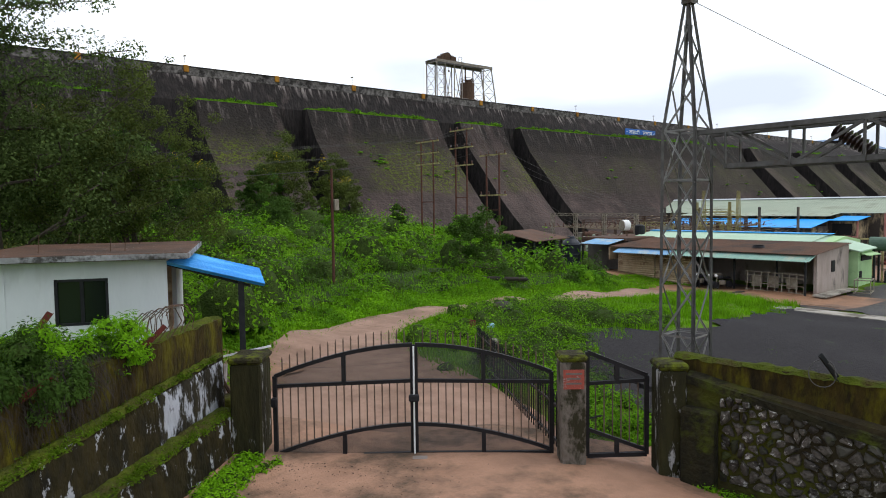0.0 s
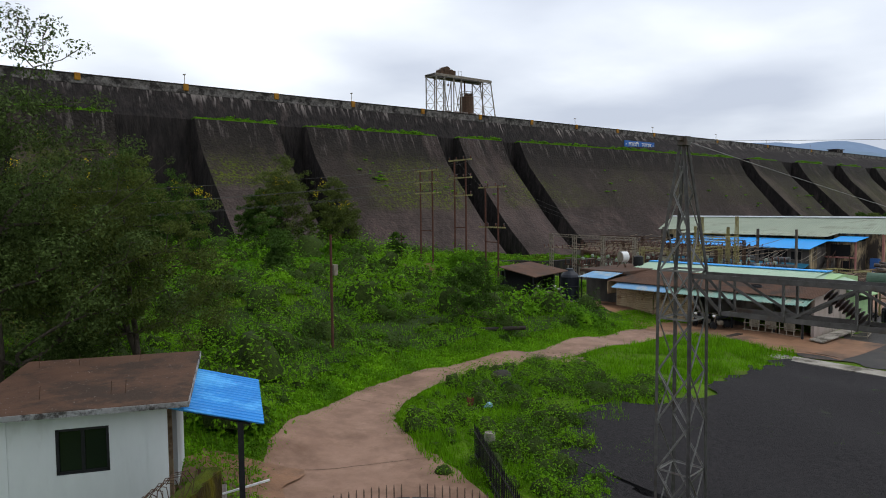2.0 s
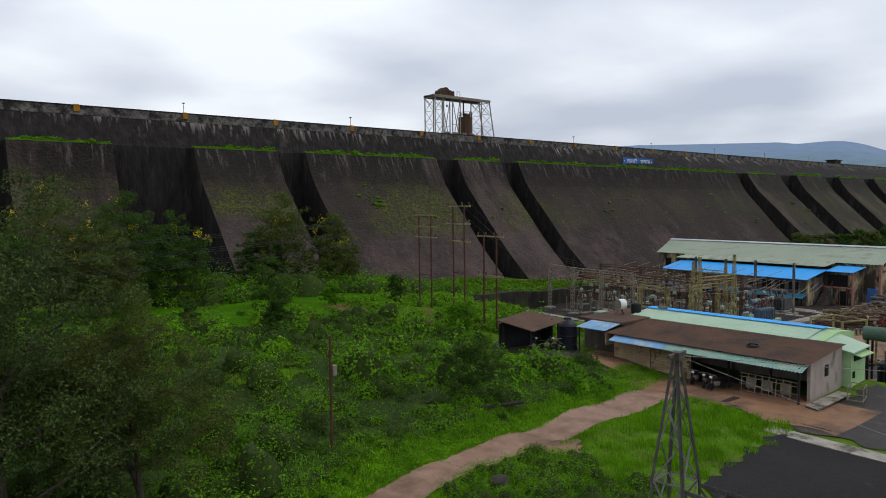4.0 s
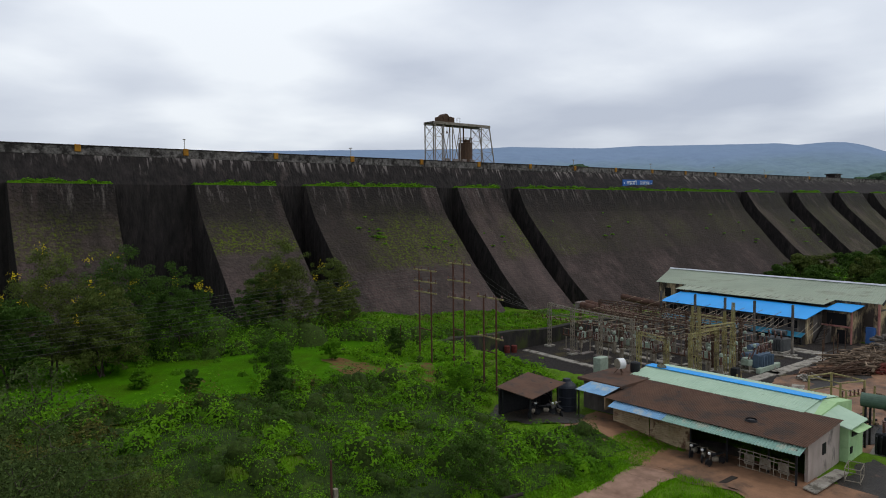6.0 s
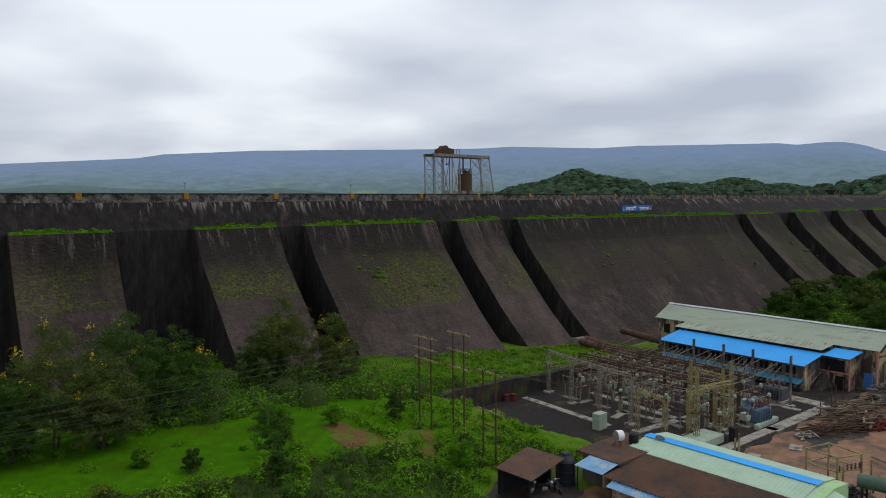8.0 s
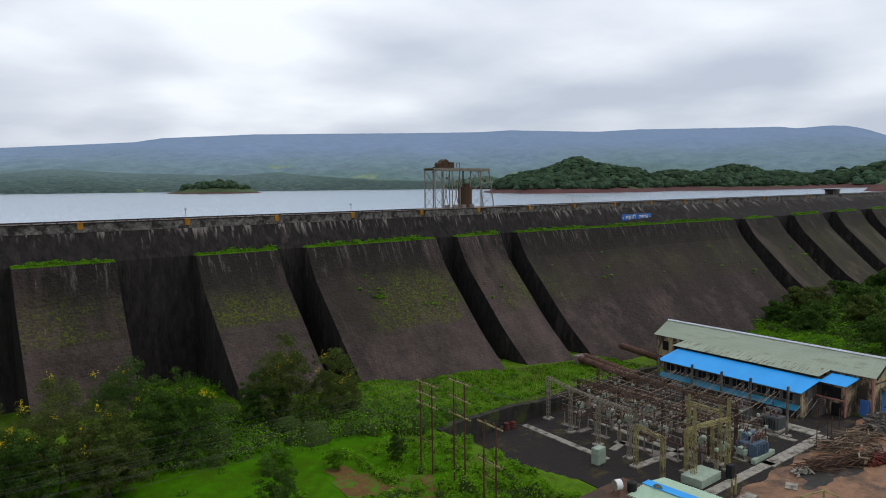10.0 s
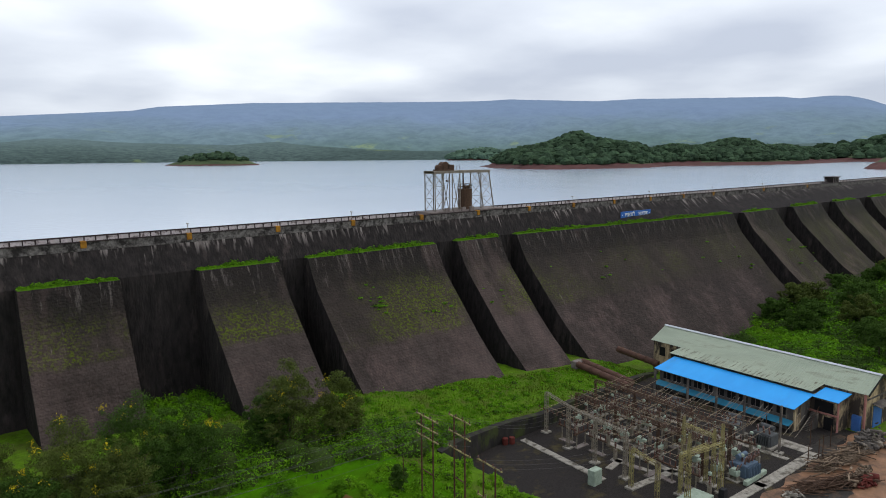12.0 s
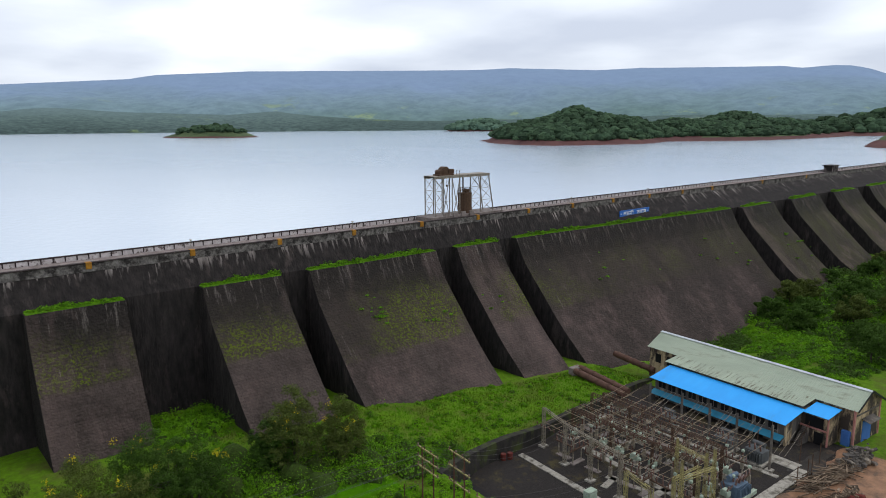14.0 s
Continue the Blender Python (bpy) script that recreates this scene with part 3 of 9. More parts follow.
    l(col, mul.inputs[6]); l(br.outputs["Color"], mul.inputs[7])
    l(mul.outputs[2], p.inputs["Base Color"])
    return m


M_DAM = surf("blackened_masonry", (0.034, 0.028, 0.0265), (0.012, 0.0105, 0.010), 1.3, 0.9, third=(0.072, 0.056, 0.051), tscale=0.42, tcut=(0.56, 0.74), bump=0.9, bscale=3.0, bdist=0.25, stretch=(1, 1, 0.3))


def lime_runs(m):
    """Pale runs of lime hanging from the top of the wall."""
    nt = m.node_tree
    n, l = nt.nodes.new, nt.links.new
    p = nt.nodes["Principled BSDF"]
    col = p.inputs["Base Color"].links[0].from_socket
    geo = n("ShaderNodeNewGeometry")
    sep = n("ShaderNodeSeparateXYZ"); l(geo.outputs["Position"], sep.inputs[0])
    fac = []
    for sc, st, a, b in ((1.7, (1, 0.1, 0.16), 0.53, 0.60), (0.40, (1, 0.02, 0.02), 0.0, 1.0)):
        mp = n("ShaderNodeMapping"); mp.inputs["Scale"].default_value = st; l(geo.outputs["Position"], mp.inputs[0])
        t = n("ShaderNodeTexNoise"); t.inputs["Scale"].default_value = sc; t.inputs["Detail"].default_value = 6; l(mp.outputs[0], t.inputs["Vector"])
        r = n("ShaderNodeMapRange"); r.inputs[1].default_value, r.inputs[2].default_value = a, b; l(t.outputs["Fac"], r.inputs[0])
        fac.append(r.outputs[0])
    reach = n("ShaderNodeMath"); reach.operation = "MULTIPLY_ADD"; reach.inputs[1].default_value = 9.0
    l(fac[1], reach.inputs[0]); l(sep.outputs[2], reach.inputs[2])
    top = n("ShaderNodeMapRange"); top.inputs[1].default_value, top.inputs[2].default_value = 26.8, 29.2; l(reach.outputs[0], top.inputs[0])
    k = n("ShaderNodeMath"); k.operation = "MULTIPLY"; l(fac[0], k.inputs[0]); l(top.outputs[0], k.inputs[1])
    half = n("ShaderNodeMath"); half.operation = "MULTIPLY"; half.inputs[1].default_value = 0.62; l(k.outputs[0], half.inputs[0])
    mx = n("ShaderNodeMix"); mx.data_type = "RGBA"; l(half.outputs[0], mx.inputs[0]); l(col, mx.inputs[6]); mx.inputs[7].default_value = (0.40, 0.345, 0.32, 1)
    l(mx.outputs[2], p.inputs["Base Color"])


lime_runs(M_DAM)
M_FACE = face_material()
M_PALE = surf("pale_stained_concrete", (0.25, 0.215, 0.195), (0.11, 0.088, 0.078), 0.8, 0.85, bump=0.2)
M_CRESTROAD = surf("stained_crest_concrete", (0.26, 0.215, 0.20), (0.11, 0.086, 0.076), 0.7, 0.85, bump=0.2)
M_PARAPET = surf("black_streaked_parapet", (0.25, 0.225, 0.215), (0.045, 0.038, 0.035), 1.6, 0.85, bump=0.2, third=(0.026, 0.022, 0.021), tscale=0.5, tcut=(0.46, 0.60))
M_LEDGE = surf("bright_ledge_grass", (0.105, 0.245, 0.008), (0.055, 0.130, 0.007), 1.2, 0.95, bump=0.5, bscale=8, bdist=0.1)
M_BLUE_SIGN = surf("blue_sign_paint", (0.03, 0.13, 0.42), (0.025, 0.10, 0.36), 1.0, 0.5, bump=0.02)
dam = empty("dam", None, "long dark masonry gravity dam with sloping buttress bays", "dam", kind="structure")
X0, X1 = -260.0, 900.0
bm = bmesh.new()
extrude(bm, [(110, -8), (110, CREST), (102.2, CREST), (102.0, 20), (99.2, -8)], X0, X1)
part("dam_body", bm, M_DAM, dam)
FACE = [(103, LEDGE), (98.6, LEDGE), (97.5, 17.6), (96.0, 15.0), (93.4, 12.0), (91.3, 9.7), (87.2, 5.0), (84.8, 2.6), (79.2, -2.5), (74.6, -6.0), (103, -6.0)]
BAYS = [(-62, -48), (-30, -6), (14.2, 26.4), (37.1, 50.0), (54.9, 81.8), (87.0, 98.4), (103.4, 186.4), (191.0, 210.5), (222.0, 243.0), (254.6, 276.0), (287.0, 308.0), (320, 341), (353, 374), (387, 408), (421, 442)]


def swell(x, z=LEDGE):
    """How far the bays stand out beyond their common line, and how much lower their ledge lies, at x and z."""
    x = np.asarray(x, float)
    s = np.clip((x - 108.0) / 78.0, 0, 1)
    return np.where(x < 188, 3.4 * s, 4.2 + 0.13 * (LEDGE - np.asarray(z, float))), 0.45 * s


def swollen(bm):
    """Sets the fronts of bays out along the far stretch of the dam."""
    for x in range(112, 187, 8):
        bmesh.ops.bisect_plane(bm, geom=bm.verts[:] + bm.edges[:] + bm.faces[:], plane_co=(x, 0, 0), plane_no=(1, 0, 0))
    for v in bm.verts:
        dy, dz = swell(v.co.x, v.co.z)
        if v.co.y < 101.5:
            v.co.y -= float(dy)
        if v.co.z > 0:
            v.co.z -= float(dz)
    return bm


for a, b in BAYS:
    bm = bmesh.new()
    lean = 0.55 if b < 30 else 1.0
    extrude(bm, [(98.6 - (98.6 - y) * lean if y < 98.6 else y, z) for y, z in FACE], a, b)
    swollen(bm)
    bm.normal_update()
    # Side faces take the blackened wall masonry; its darkness also carries their shade.
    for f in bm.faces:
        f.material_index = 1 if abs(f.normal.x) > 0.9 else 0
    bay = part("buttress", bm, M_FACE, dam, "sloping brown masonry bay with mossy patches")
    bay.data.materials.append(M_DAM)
    bm = bmesh.new()
    inset = 1.8 if a > 188 else 0.1
    box(bm, (a + inset, 98.7, LEDGE), (b - inset, 100.25, LEDGE + 0.13))
    swollen(bm)
    part("grass_ledge", bm, M_LEDGE, dam, "bright green grass along the ledge")


# the wall between the bays stands flush with the wall above their ledges
bm = bmesh.new()
rows = []
for x in [X0] + list(range(100, 188, 8)) + [188.5, X1]:
    dy, dz = [float(v) for v in swell(x)]
    rows.append([bm.verts.new((x, y, z)) for y, z in ((101.95, CREST - 0.42), (100.15 - dy, LEDGE - dz), (100.7 - dy * 0.45, -8.0), (103.0, -8.0), (103.0, CREST - 0.42))])
for a, b in zip(rows, rows[1:]):
    for i in range(5):
        bm.faces.new((a[i], a[(i + 1) % 5], b[(i + 1) % 5], b[i]))
bm.faces.new(rows[0]); bm.faces.new(rows[-1][::-1])
bmesh.ops.recalc_face_normals(bm, faces=bm.faces[:])
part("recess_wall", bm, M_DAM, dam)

# crest road and parapets
M_RUST = surf("rusty_steel", (0.10, 0.058, 0.036), (0.055, 0.034, 0.024), 3.0, 0.8, bump=0.1)
M_ORANGE = surf("orange_marker_paint", (0.40, 0.19, 0.02), (0.22, 0.09, 0.015), 2.0, 0.7)
M_STEEL = surf("weathered_grey_steel", (0.31, 0.275, 0.22), (0.17, 0.14, 0.10), 4.0, 0.6, metal=0.2, bump=0.05, third=(0.13, 0.075, 0.045), tscale=1.2, tcut=(0.58, 0.68))
M_DARKSTEEL = surf("dark_painted_steel", (0.022, 0.022, 0.024), (0.012, 0.012, 0.013), 6.0, 0.55, bump=0.03)
bm = bmesh.new()
box(bm, (X0, 102.9, CREST + 0.004), (X1, 109.2, CREST + 0.10))
part("crest_road", bm, M_CRESTROAD, dam, "stained concrete roadway on the crest")
M_CRESTWALL = surf("pale_crest_wall", (0.62, 0.57, 0.56), (0.42, 0.37, 0.35), 1.4, 0.85, third=(0.13, 0.10, 0.09), tscale=1.1, tcut=(0.56, 0.64), bump=0.2)
M_COPE = surf("blackened_coping", (0.050, 0.036, 0.034), (0.020, 0.016, 0.016), 1.2, 0.9, third=(0.13, 0.10, 0.09), tscale=0.8, tcut=(0.60, 0.70))
bm = bmesh.new(); box(bm, (X0, 101.92, CREST - 0.40), (X1, 102.4, CREST + 0.78), 0.03)
part("parapet", bm, M_PARAPET, dam, "grey parapet streaked black")
bm = bmesh.new(); box(bm, (X0, 101.80, CREST + 0.78), (X1, 102.5, CREST + 0.92), 0.03)
part("coping", bm, M_COPE, dam, "blackened coping")
bm = bmesh.new(); box(bm, (X0, 109.5, CREST - 0.1), (X1, 109.8, CREST + 0.74), 0.03)
part("parapet", bm, M_CRESTWALL, dam, "pale parapet on the lake side")
bm = bmesh.new(); box(bm, (X0, 109.42, CREST + 0.74), (X1, 109.86, CREST + 0.92), 0.03)
part("coping", bm, M_COPE, dam, "blackened coping")
bm = bmesh.new()
box(bm, (-0.08, -0.05, CREST + 0.1), (0.08, 0.05, CREST + 0.80), 0.01)
me = bpy.data.meshes.new("pilaster"); bm.to_mesh(me); bm.free(); me.materials.append(M_COPE)
for k in range(300):
    o = new("pilaster", me); o.parent = dam; o.location = (-14 + k * 1.55, 109.46, 0)
# orange marker blocks with lamp rods, on the downstream parapet
RODS = (37.2, 65.8, 125.4, 156.1, 187.5, 218.0, 250.0)
for x in (-20.0, 8.6, 22.9, 37.2, 51.5, 65.8, 81.0, 95.6, 110.6, 125.4, 140.7, 156.1, 171.8, 187.5, 218.0, 250.0):
    bm = bmesh.new()
    box(bm, (x - 0.38, 101.72, CREST + 0.0), (x + 0.38, 102.55, CREST + 0.97), 0.05)
    mk = thing("marker_block", bm, M_ORANGE, "faded orange painted block on the dam parapet", "marker", group="parapet markers")
    if x in RODS:
        bm = bmesh.new()
        bar(bm, (x, 102.3, CREST + 0.9), (x, 102.3, CREST + 2.3), 0.09, seg=6)
        box(bm, (x - 0.12, 102.1, CREST + 2.3), (x + 0.12, 102.6, CREST + 2.44))
        part("lamp_rod", bm, M_STEEL, mk)

# name board
sign = empty("name_board", None, "blue name board with white Devanagari letters on the dam face", "sign")
SX, SY, SZ = 140.4, 99.6, 20.75
bm = bmesh.new()
box(bm, (SX, SY, SZ), (SX + 12.4, SY + 0.15, SZ + 1.55), 0.03)
part("board", bm, M_BLUE_SIGN, sign)
for x in (SX + 1, SX + 6.2, SX + 11.4):
    part("board_leg", box(bmesh.new(), (x - 0.08, SY + 0.16, LEDGE), (x + 0.08, SY + 0.3, SZ + 1.4)), M_RUST, sign)
M_WHITE = surf("white_paint", (0.78, 0.78, 0.76), (0.62, 0.62, 0.60), 2.0, 0.6)
# letters as strokes: head line, stems and bows; each letter in a cell one unit wide
GLYPHS = {
    "la": [[(0.05, 1), (1, 1)], [(0.82, 1), (0.82, 0)], [(0.82, 0.62), (0.62, 0.72), (0.5, 0.5), (0.36, 0.72), (0.16, 0.62), (0.14, 0.35), (0.3, 0.22)]],
    "ksha": [[(0, 1), (1, 1)], [(0.8, 1), (0.8, 0)], [(0.42, 1), (0.42, 0.72), (0.2, 0.66), (0.2, 0.45), (0.45, 0.4), (0.62, 0.5), (0.8, 0.4)], [(0.45, 0.4), (0.2, 0.2), (0.45, 0.05)]],
    "ma": [[(0, 1), (1, 1)], [(0.78, 1), (0.78, 0)], [(0.3, 1), (0.3, 0.4), (0.16, 0.28), (0.3, 0.2), (0.4, 0.38), (0.78, 0.38)]],
    "ii": [[(0, 1), (0.6, 1)], [(0.45, 1), (0.45, 0)], [(0.45, 1), (0.4, 1.28), (0.1, 1.32), (-0.3, 1.12)]],
    "ta": [[(0, 1), (1, 1)], [(0.8, 1), (0.8, 0)], [(0.8, 0.58), (0.42, 0.58), (0.25, 0.4), (0.42, 0.12)]],
    "aa": [[(0, 1), (0.5, 1)], [(0.35, 1), (0.35, 0)]],
    "va": [[(0, 1), (1, 1)], [(0.8, 1), (0.8, 0)], [(0.8, 0.6), (0.5, 0.68), (0.25, 0.48), (0.45, 0.28), (0.8, 0.4)]],
}
cx = SX + 1.5
for word in (("la", 1.0), ("ksha", 1.0), ("ma", 1.0), ("ii", 0.62), (None, 1.15), ("ta", 1.0), ("la", 1.0), ("aa", 0.5), ("va", 1.0)):
    g, w = word
    if g:
        bm = bmesh.new()
        for st in GLYPHS[g]:
            for (ax_, az_), (bx_, bz_) in zip(st, st[1:]):
                p, q = Vector((cx + ax_ * 1.15, SY - 0.02, SZ + 0.3 + az_ * 0.78)), Vector((cx + bx_ * 1.15, SY - 0.02, SZ + 0.3 + bz_ * 0.78))
                bar(bm, p, q, 0.05, 0.15)
        part("letter", bm, M_WHITE, sign)
    cx += w * 1.15
for x in (SX + 0.6, SX + 11.8):
    bm = bmesh.new()
    box(bm, (x - 0.12, SY - 0.04, SZ + 0.6), (x + 0.12, SY, SZ + 0.85))
    part("letter", bm, M_WHITE, sign)

# gate hoist gantry on the crest
gantry = empty("hoist_gantry", None, "rusty steel hoist gantry with winch standing on the dam crest", "gantry")
M_GANTRY = surf("gantry_steel", (0.30, 0.27, 0.23), (0.15, 0.12, 0.095), 2.0, 0.7, metal=0.2)
GX, GY, GZ = 87.6, 107.4, CREST + 0.9
GL, GH = 15.6, 7.5


def steel(p, q, w, name="strut"):
    part(name, bar(bmesh.new(), p, q, w * 0.78), M_GANTRY, gantry)


def trestle(x0, x1, splay=0.0):
    for y in (GY - 1.6, GY + 1.6):
        steel((x0, y, GZ), (x0, y, GZ + GH), 0.22, "leg")
        steel((x1 + splay, y, GZ), (x1, y, GZ + GH), 0.22, "leg")
        for k in range(3):
            a, b = GZ + GH * k / 3, GZ + GH * (k + 1) / 3
            xa, xb = x1 + splay * (1 - k / 3), x1 + splay * (1 - (k + 1) / 3)
            steel((x0, y, a), (xb, y, b), 0.1)
            steel((x0, y, b), (xb, y, b), 0.1)
            steel((xa, y, a), (x0, y, b), 0.08)
    for x in (x0, x1):
        steel((x, GY - 1.6, GZ + GH * 0.66), (x, GY + 1.6, GZ + GH), 0.1)
        steel((x, GY - 1.6, GZ + GH), (x, GY + 1.6, GZ + GH), 0.16)


trestle(GX, GX + 2.2)
trestle(GX + GL - 3.2, GX + GL - 0.9, 1.4)
for y in (GY - 1.6, GY + 1.6):
    for x in (4.5, 6.55):
        steel((GX + x, y, GZ), (GX + x, y, GZ + GH), 0.2, "leg")
    for a, b in ((4.5, 6.3), (6.55, 4.8)):
        mid = (a + b) / 2 + (b - a) * 0.12
        steel((GX + a, y, GZ + GH), (GX + mid, y, GZ + 2.4), 0.14)
        steel((GX + mid, y, GZ + 2.4), (GX + b, y, GZ), 0.14)
    steel((GX + 4.5, y, GZ + 2.4), (GX + 6.55, y, GZ + 2.4), 0.1)
bm = bmesh.new()
for y in (GY - 1.6, GY + 1.6):
    box(bm, (GX - 0.2, y - 0.14, GZ + GH), (GX + GL - 0.7, y + 0.14, GZ + GH + 0.45))
box(bm, (GX - 0.2, GY - 1.7, GZ + GH + 0.45), (GX + GL - 0.7, GY + 1.7, GZ + GH + 0.52))
part("beam", bm, M_GANTRY, gantry)
bm = bmesh.new()
for k, (dx, r) in enumerate(((2.4, 0.55), (3.6, 0.85), (4.7, 0.6))):
    bmesh.ops.create_cone(bm, cap_ends=True, segments=14, radius1=r, radius2=r, depth=1.5, matrix=Matrix.Translation((GX + dx, GY, GZ + GH + 0.6 + r)) @ pose(0, 0, 0, 90, 0, 0))
box(bm, (GX + 1.6, GY - 1, GZ + GH + 0.52), (GX + 5.6, GY + 1, GZ + GH + 0.8))
box(bm, (GX + 5.2, GY - 0.5, GZ + GH + 0.8), (GX + 6.0, GY + 0.5, GZ + GH + 1.7))
for x in (1.0, 2.0, 5.8, 6.6):
    bar(bm, (GX + x, GY - 1.5, GZ + GH + 0.5), (GX + x, GY - 1.5, GZ + GH + 1.5), 0.06)
bar(bm, (GX + 0.9, GY - 1.5, GZ + GH + 1.5), (GX + 2.1, GY - 1.5, GZ + GH + 1.5), 0.06)
bar(bm, (GX + 5.8, GY - 1.5, GZ + GH + 1.5), (GX + 6.7, GY - 1.5, GZ + GH + 1.5), 0.06)
part("winch", bm, M_RUST, gantry, "rusty winch drums on the beam")
bm = bmesh.new()
bar(bm, (GX + 3.4, GY - 1.2, GZ + GH), (GX + 3.4, GY - 1.2, GZ + GH - 1.3), 0.05)
box(bm, (GX + 3.25, GY - 1.35, GZ + GH - 1.7), (GX + 3.55, GY - 1.05, GZ + GH - 1.3), 0.05)
part("hook", bm, M_RUST, gantry)
bm = bmesh.new()
lathe(bm, [(1.45, 0), (1.52, 0.1), (1.45, 0.2), (1.45, 4.0), (1.52, 4.1), (1.45, 4.2)], 16, Matrix.Translation((GX + 9.0, GY - 0.4, GZ)))
tank = thing("gate_drum", bm, M_RUST, "tall rusty brown steel drum under the hoist gantry", "drum")
bm = bmesh.new()
for k in range(8):
    a = k * math.pi / 4
    bar(bm, (GX + 9.0 + 1.3 * math.cos(a), GY - 0.4 + 1.3 * math.sin(a), GZ + 4.2), (GX + 9.0 + 1.3 * math.cos(a), GY - 0.4 + 1.3 * math.sin(a), GZ + 5.2), 0.08)
    b = a + math.pi / 4
    for h in (4.7, 5.2):
        bar(bm, (GX + 9.0 + 1.3 * math.cos(a), GY - 0.4 + 1.3 * math.sin(a), GZ + h), (GX + 9.0 + 1.3 * math.cos(b), GY - 0.4 + 1.3 * math.sin(b), GZ + h), 0.08)
box(bm, (GX + 8.9, GY - 0.8, GZ + 4.2), (GX + 9.9, GY, GZ + 4.9))
part("top_rail", bm, M_RUST, tank)
part("stem", bar(bmesh.new(), (GX + 8.5, GY - 0.4, GZ + 4.2), (GX + 8.5, GY - 0.4, GZ + GH - 0.02), 0.3, seg=8), M_RUST, tank, "rusty lifting stem")
bm = bmesh.new()
box(bm, (GX - 2.0, GY - 2.6, CREST + 0.1), (GX + GL + 2.5, GY + 2.4, CREST + 0.9), 0.05)
thing("hoist_platform", bm, M_PALE, "stained concrete platform under the hoist gantry", "platform", kind="structure")
for k in range(4):
    bm = bmesh.new()
    box(bm, (GX + 1.5 + k * 2.2, GY - 3.0, CREST + 0.1), (GX + 2.6 + k * 2.2, GY - 2.62, CREST + 1.6), 0.04)
    thing("concrete_block", bm, M_PALE, "stained concrete block beside the hoist platform", "block", group="hoist blocks")
bm = bmesh.new()
box(bm, (281, 105.5, CREST + 0.1), (287, 108.5, CREST + 2.5), 0.05)
box(bm, (280.6, 105.1, CREST + 2.5), (287.4, 108.9, CREST + 2.75))
thing("crest_hut", bm, M_DAM, "small dark flat-roofed hut on the dam crest", "hut")

# ---- powerhouse ----
M_GREENROOF = surf("pale_green_sheet_roof", (0.35, 0.395, 0.30), (0.27, 0.31, 0.235), 0.5, 0.6, third=(0.12, 0.11, 0.075), tscale=0.5, tcut=(0.56, 0.74), bump=0.05, stretch=(1, 0.25, 1))
M_STREAKED = surf("streaked_green_sheet_roof", (0.33, 0.375, 0.285), (0.25, 0.285, 0.215), 0.6, 0.6, third=(0.11, 0.095, 0.065), tscale=2.6, tcut=(0.53, 0.64), bump=0.05, stretch=(0.12, 1, 0.3))
M_BLUEROOF = surf("bright_blue_sheet", (0.035, 0.35, 0.80), (0.03, 0.30, 0.72), 0.3, 0.45, bump=0.03, third=(0.05, 0.27, 0.58), tscale=0.4, tcut=(0.58, 0.72), stretch=(0.3, 1, 1))
M_RIDGE = surf("pale_ridge_sheet", (0.55, 0.58, 0.60), (0.42, 0.44, 0.45), 0.6, 0.6)
M_TEAL = surf("faded_teal_sheet", (0.04, 0.24, 0.36), (0.03, 0.17, 0.26), 0.8, 0.55)
M_CREAM = surf("stained_cream_plaster", (0.52, 0.41, 0.25), (0.34, 0.25, 0.14), 0.8, 0.85, third=(0.050, 0.040, 0.032), tscale=0.45, tcut=(0.40, 0.54), stretch=(1, 1, 0.4))
M_PINK = surf("faded_pink_paint", (0.42, 0.20, 0.17), (0.30, 0.12, 0.10), 1.2, 0.8)
M_DIRTYWALL = surf("black_streaked_wall", (0.16, 0.14, 0.12), (0.045, 0.04, 0.038), 0.6, 0.9, third=(0.26, 0.22, 0.17), tscale=0.4, tcut=(0.55, 0.65), stretch=(1, 1, 0.35))
M_DARK = surf("dark_opening", (0.012, 0.012, 0.013), (0.008, 0.008, 0.009), 1.0, 0.5, bump=0)
M_BROWNROOF = surf("brown_cement_sheet", (0.125, 0.070, 0.046), (0.080, 0.046, 0.032), 1.0, 0.9, third=(0.060, 0.044, 0.036), tscale=0.5, bump=0.15)
M_MINT = surf("mint_green_paint", (0.38, 0.55, 0.28), (0.30, 0.46, 0.23), 1.5, 0.7, third=(0.20, 0.28, 0.14), tscale=0.6, tcut=(0.6, 0.7))
M_BLUEDOOR = surf("blue_door_paint", (0.06, 0.16, 0.42), (0.045, 0.12, 0.33), 1.5, 0.6)
M_GREENSHEET = surf("green_corrugated", (0.24, 0.38, 0.31), (0.17, 0.29, 0.24), 1.5, 0.6, third=(0.34, 0.36, 0.28), tscale=0.9)
M_BLUESHEET = surf("pale_blue_corrugated", (0.20, 0.38, 0.56), (0.14, 0.28, 0.44), 1.2, 0.55, third=(0.34, 0.40, 0.42), tscale=0.8)
M_TIN = surf("rusty_tin_sheet", (0.46, 0.355, 0.225), (0.29, 0.205, 0.12), 1.2, 0.65, third=(0.15, 0.085, 0.05), tscale=0.8, tcut=(0.52, 0.6), metal=0.1)
M_PLASTER = surf("white_lime_plaster", (0.62, 0.64, 0.64), (0.52, 0.54, 0.54), 0.8, 0.85, third=(0.36, 0.36, 0.34), tscale=0.7, tcut=(0.54, 0.76), stretch=(1, 1, 0.3))
M_SHEDWALL = surf("grimy_pinkish_plaster", (0.42, 0.35, 0.31), (0.30, 0.245, 0.21), 0.9, 0.9, third=(0.10, 0.085, 0.075), tscale=0.9, tcut=(0.56, 0.72), stretch=(1, 1, 0.4), bump=0.2)


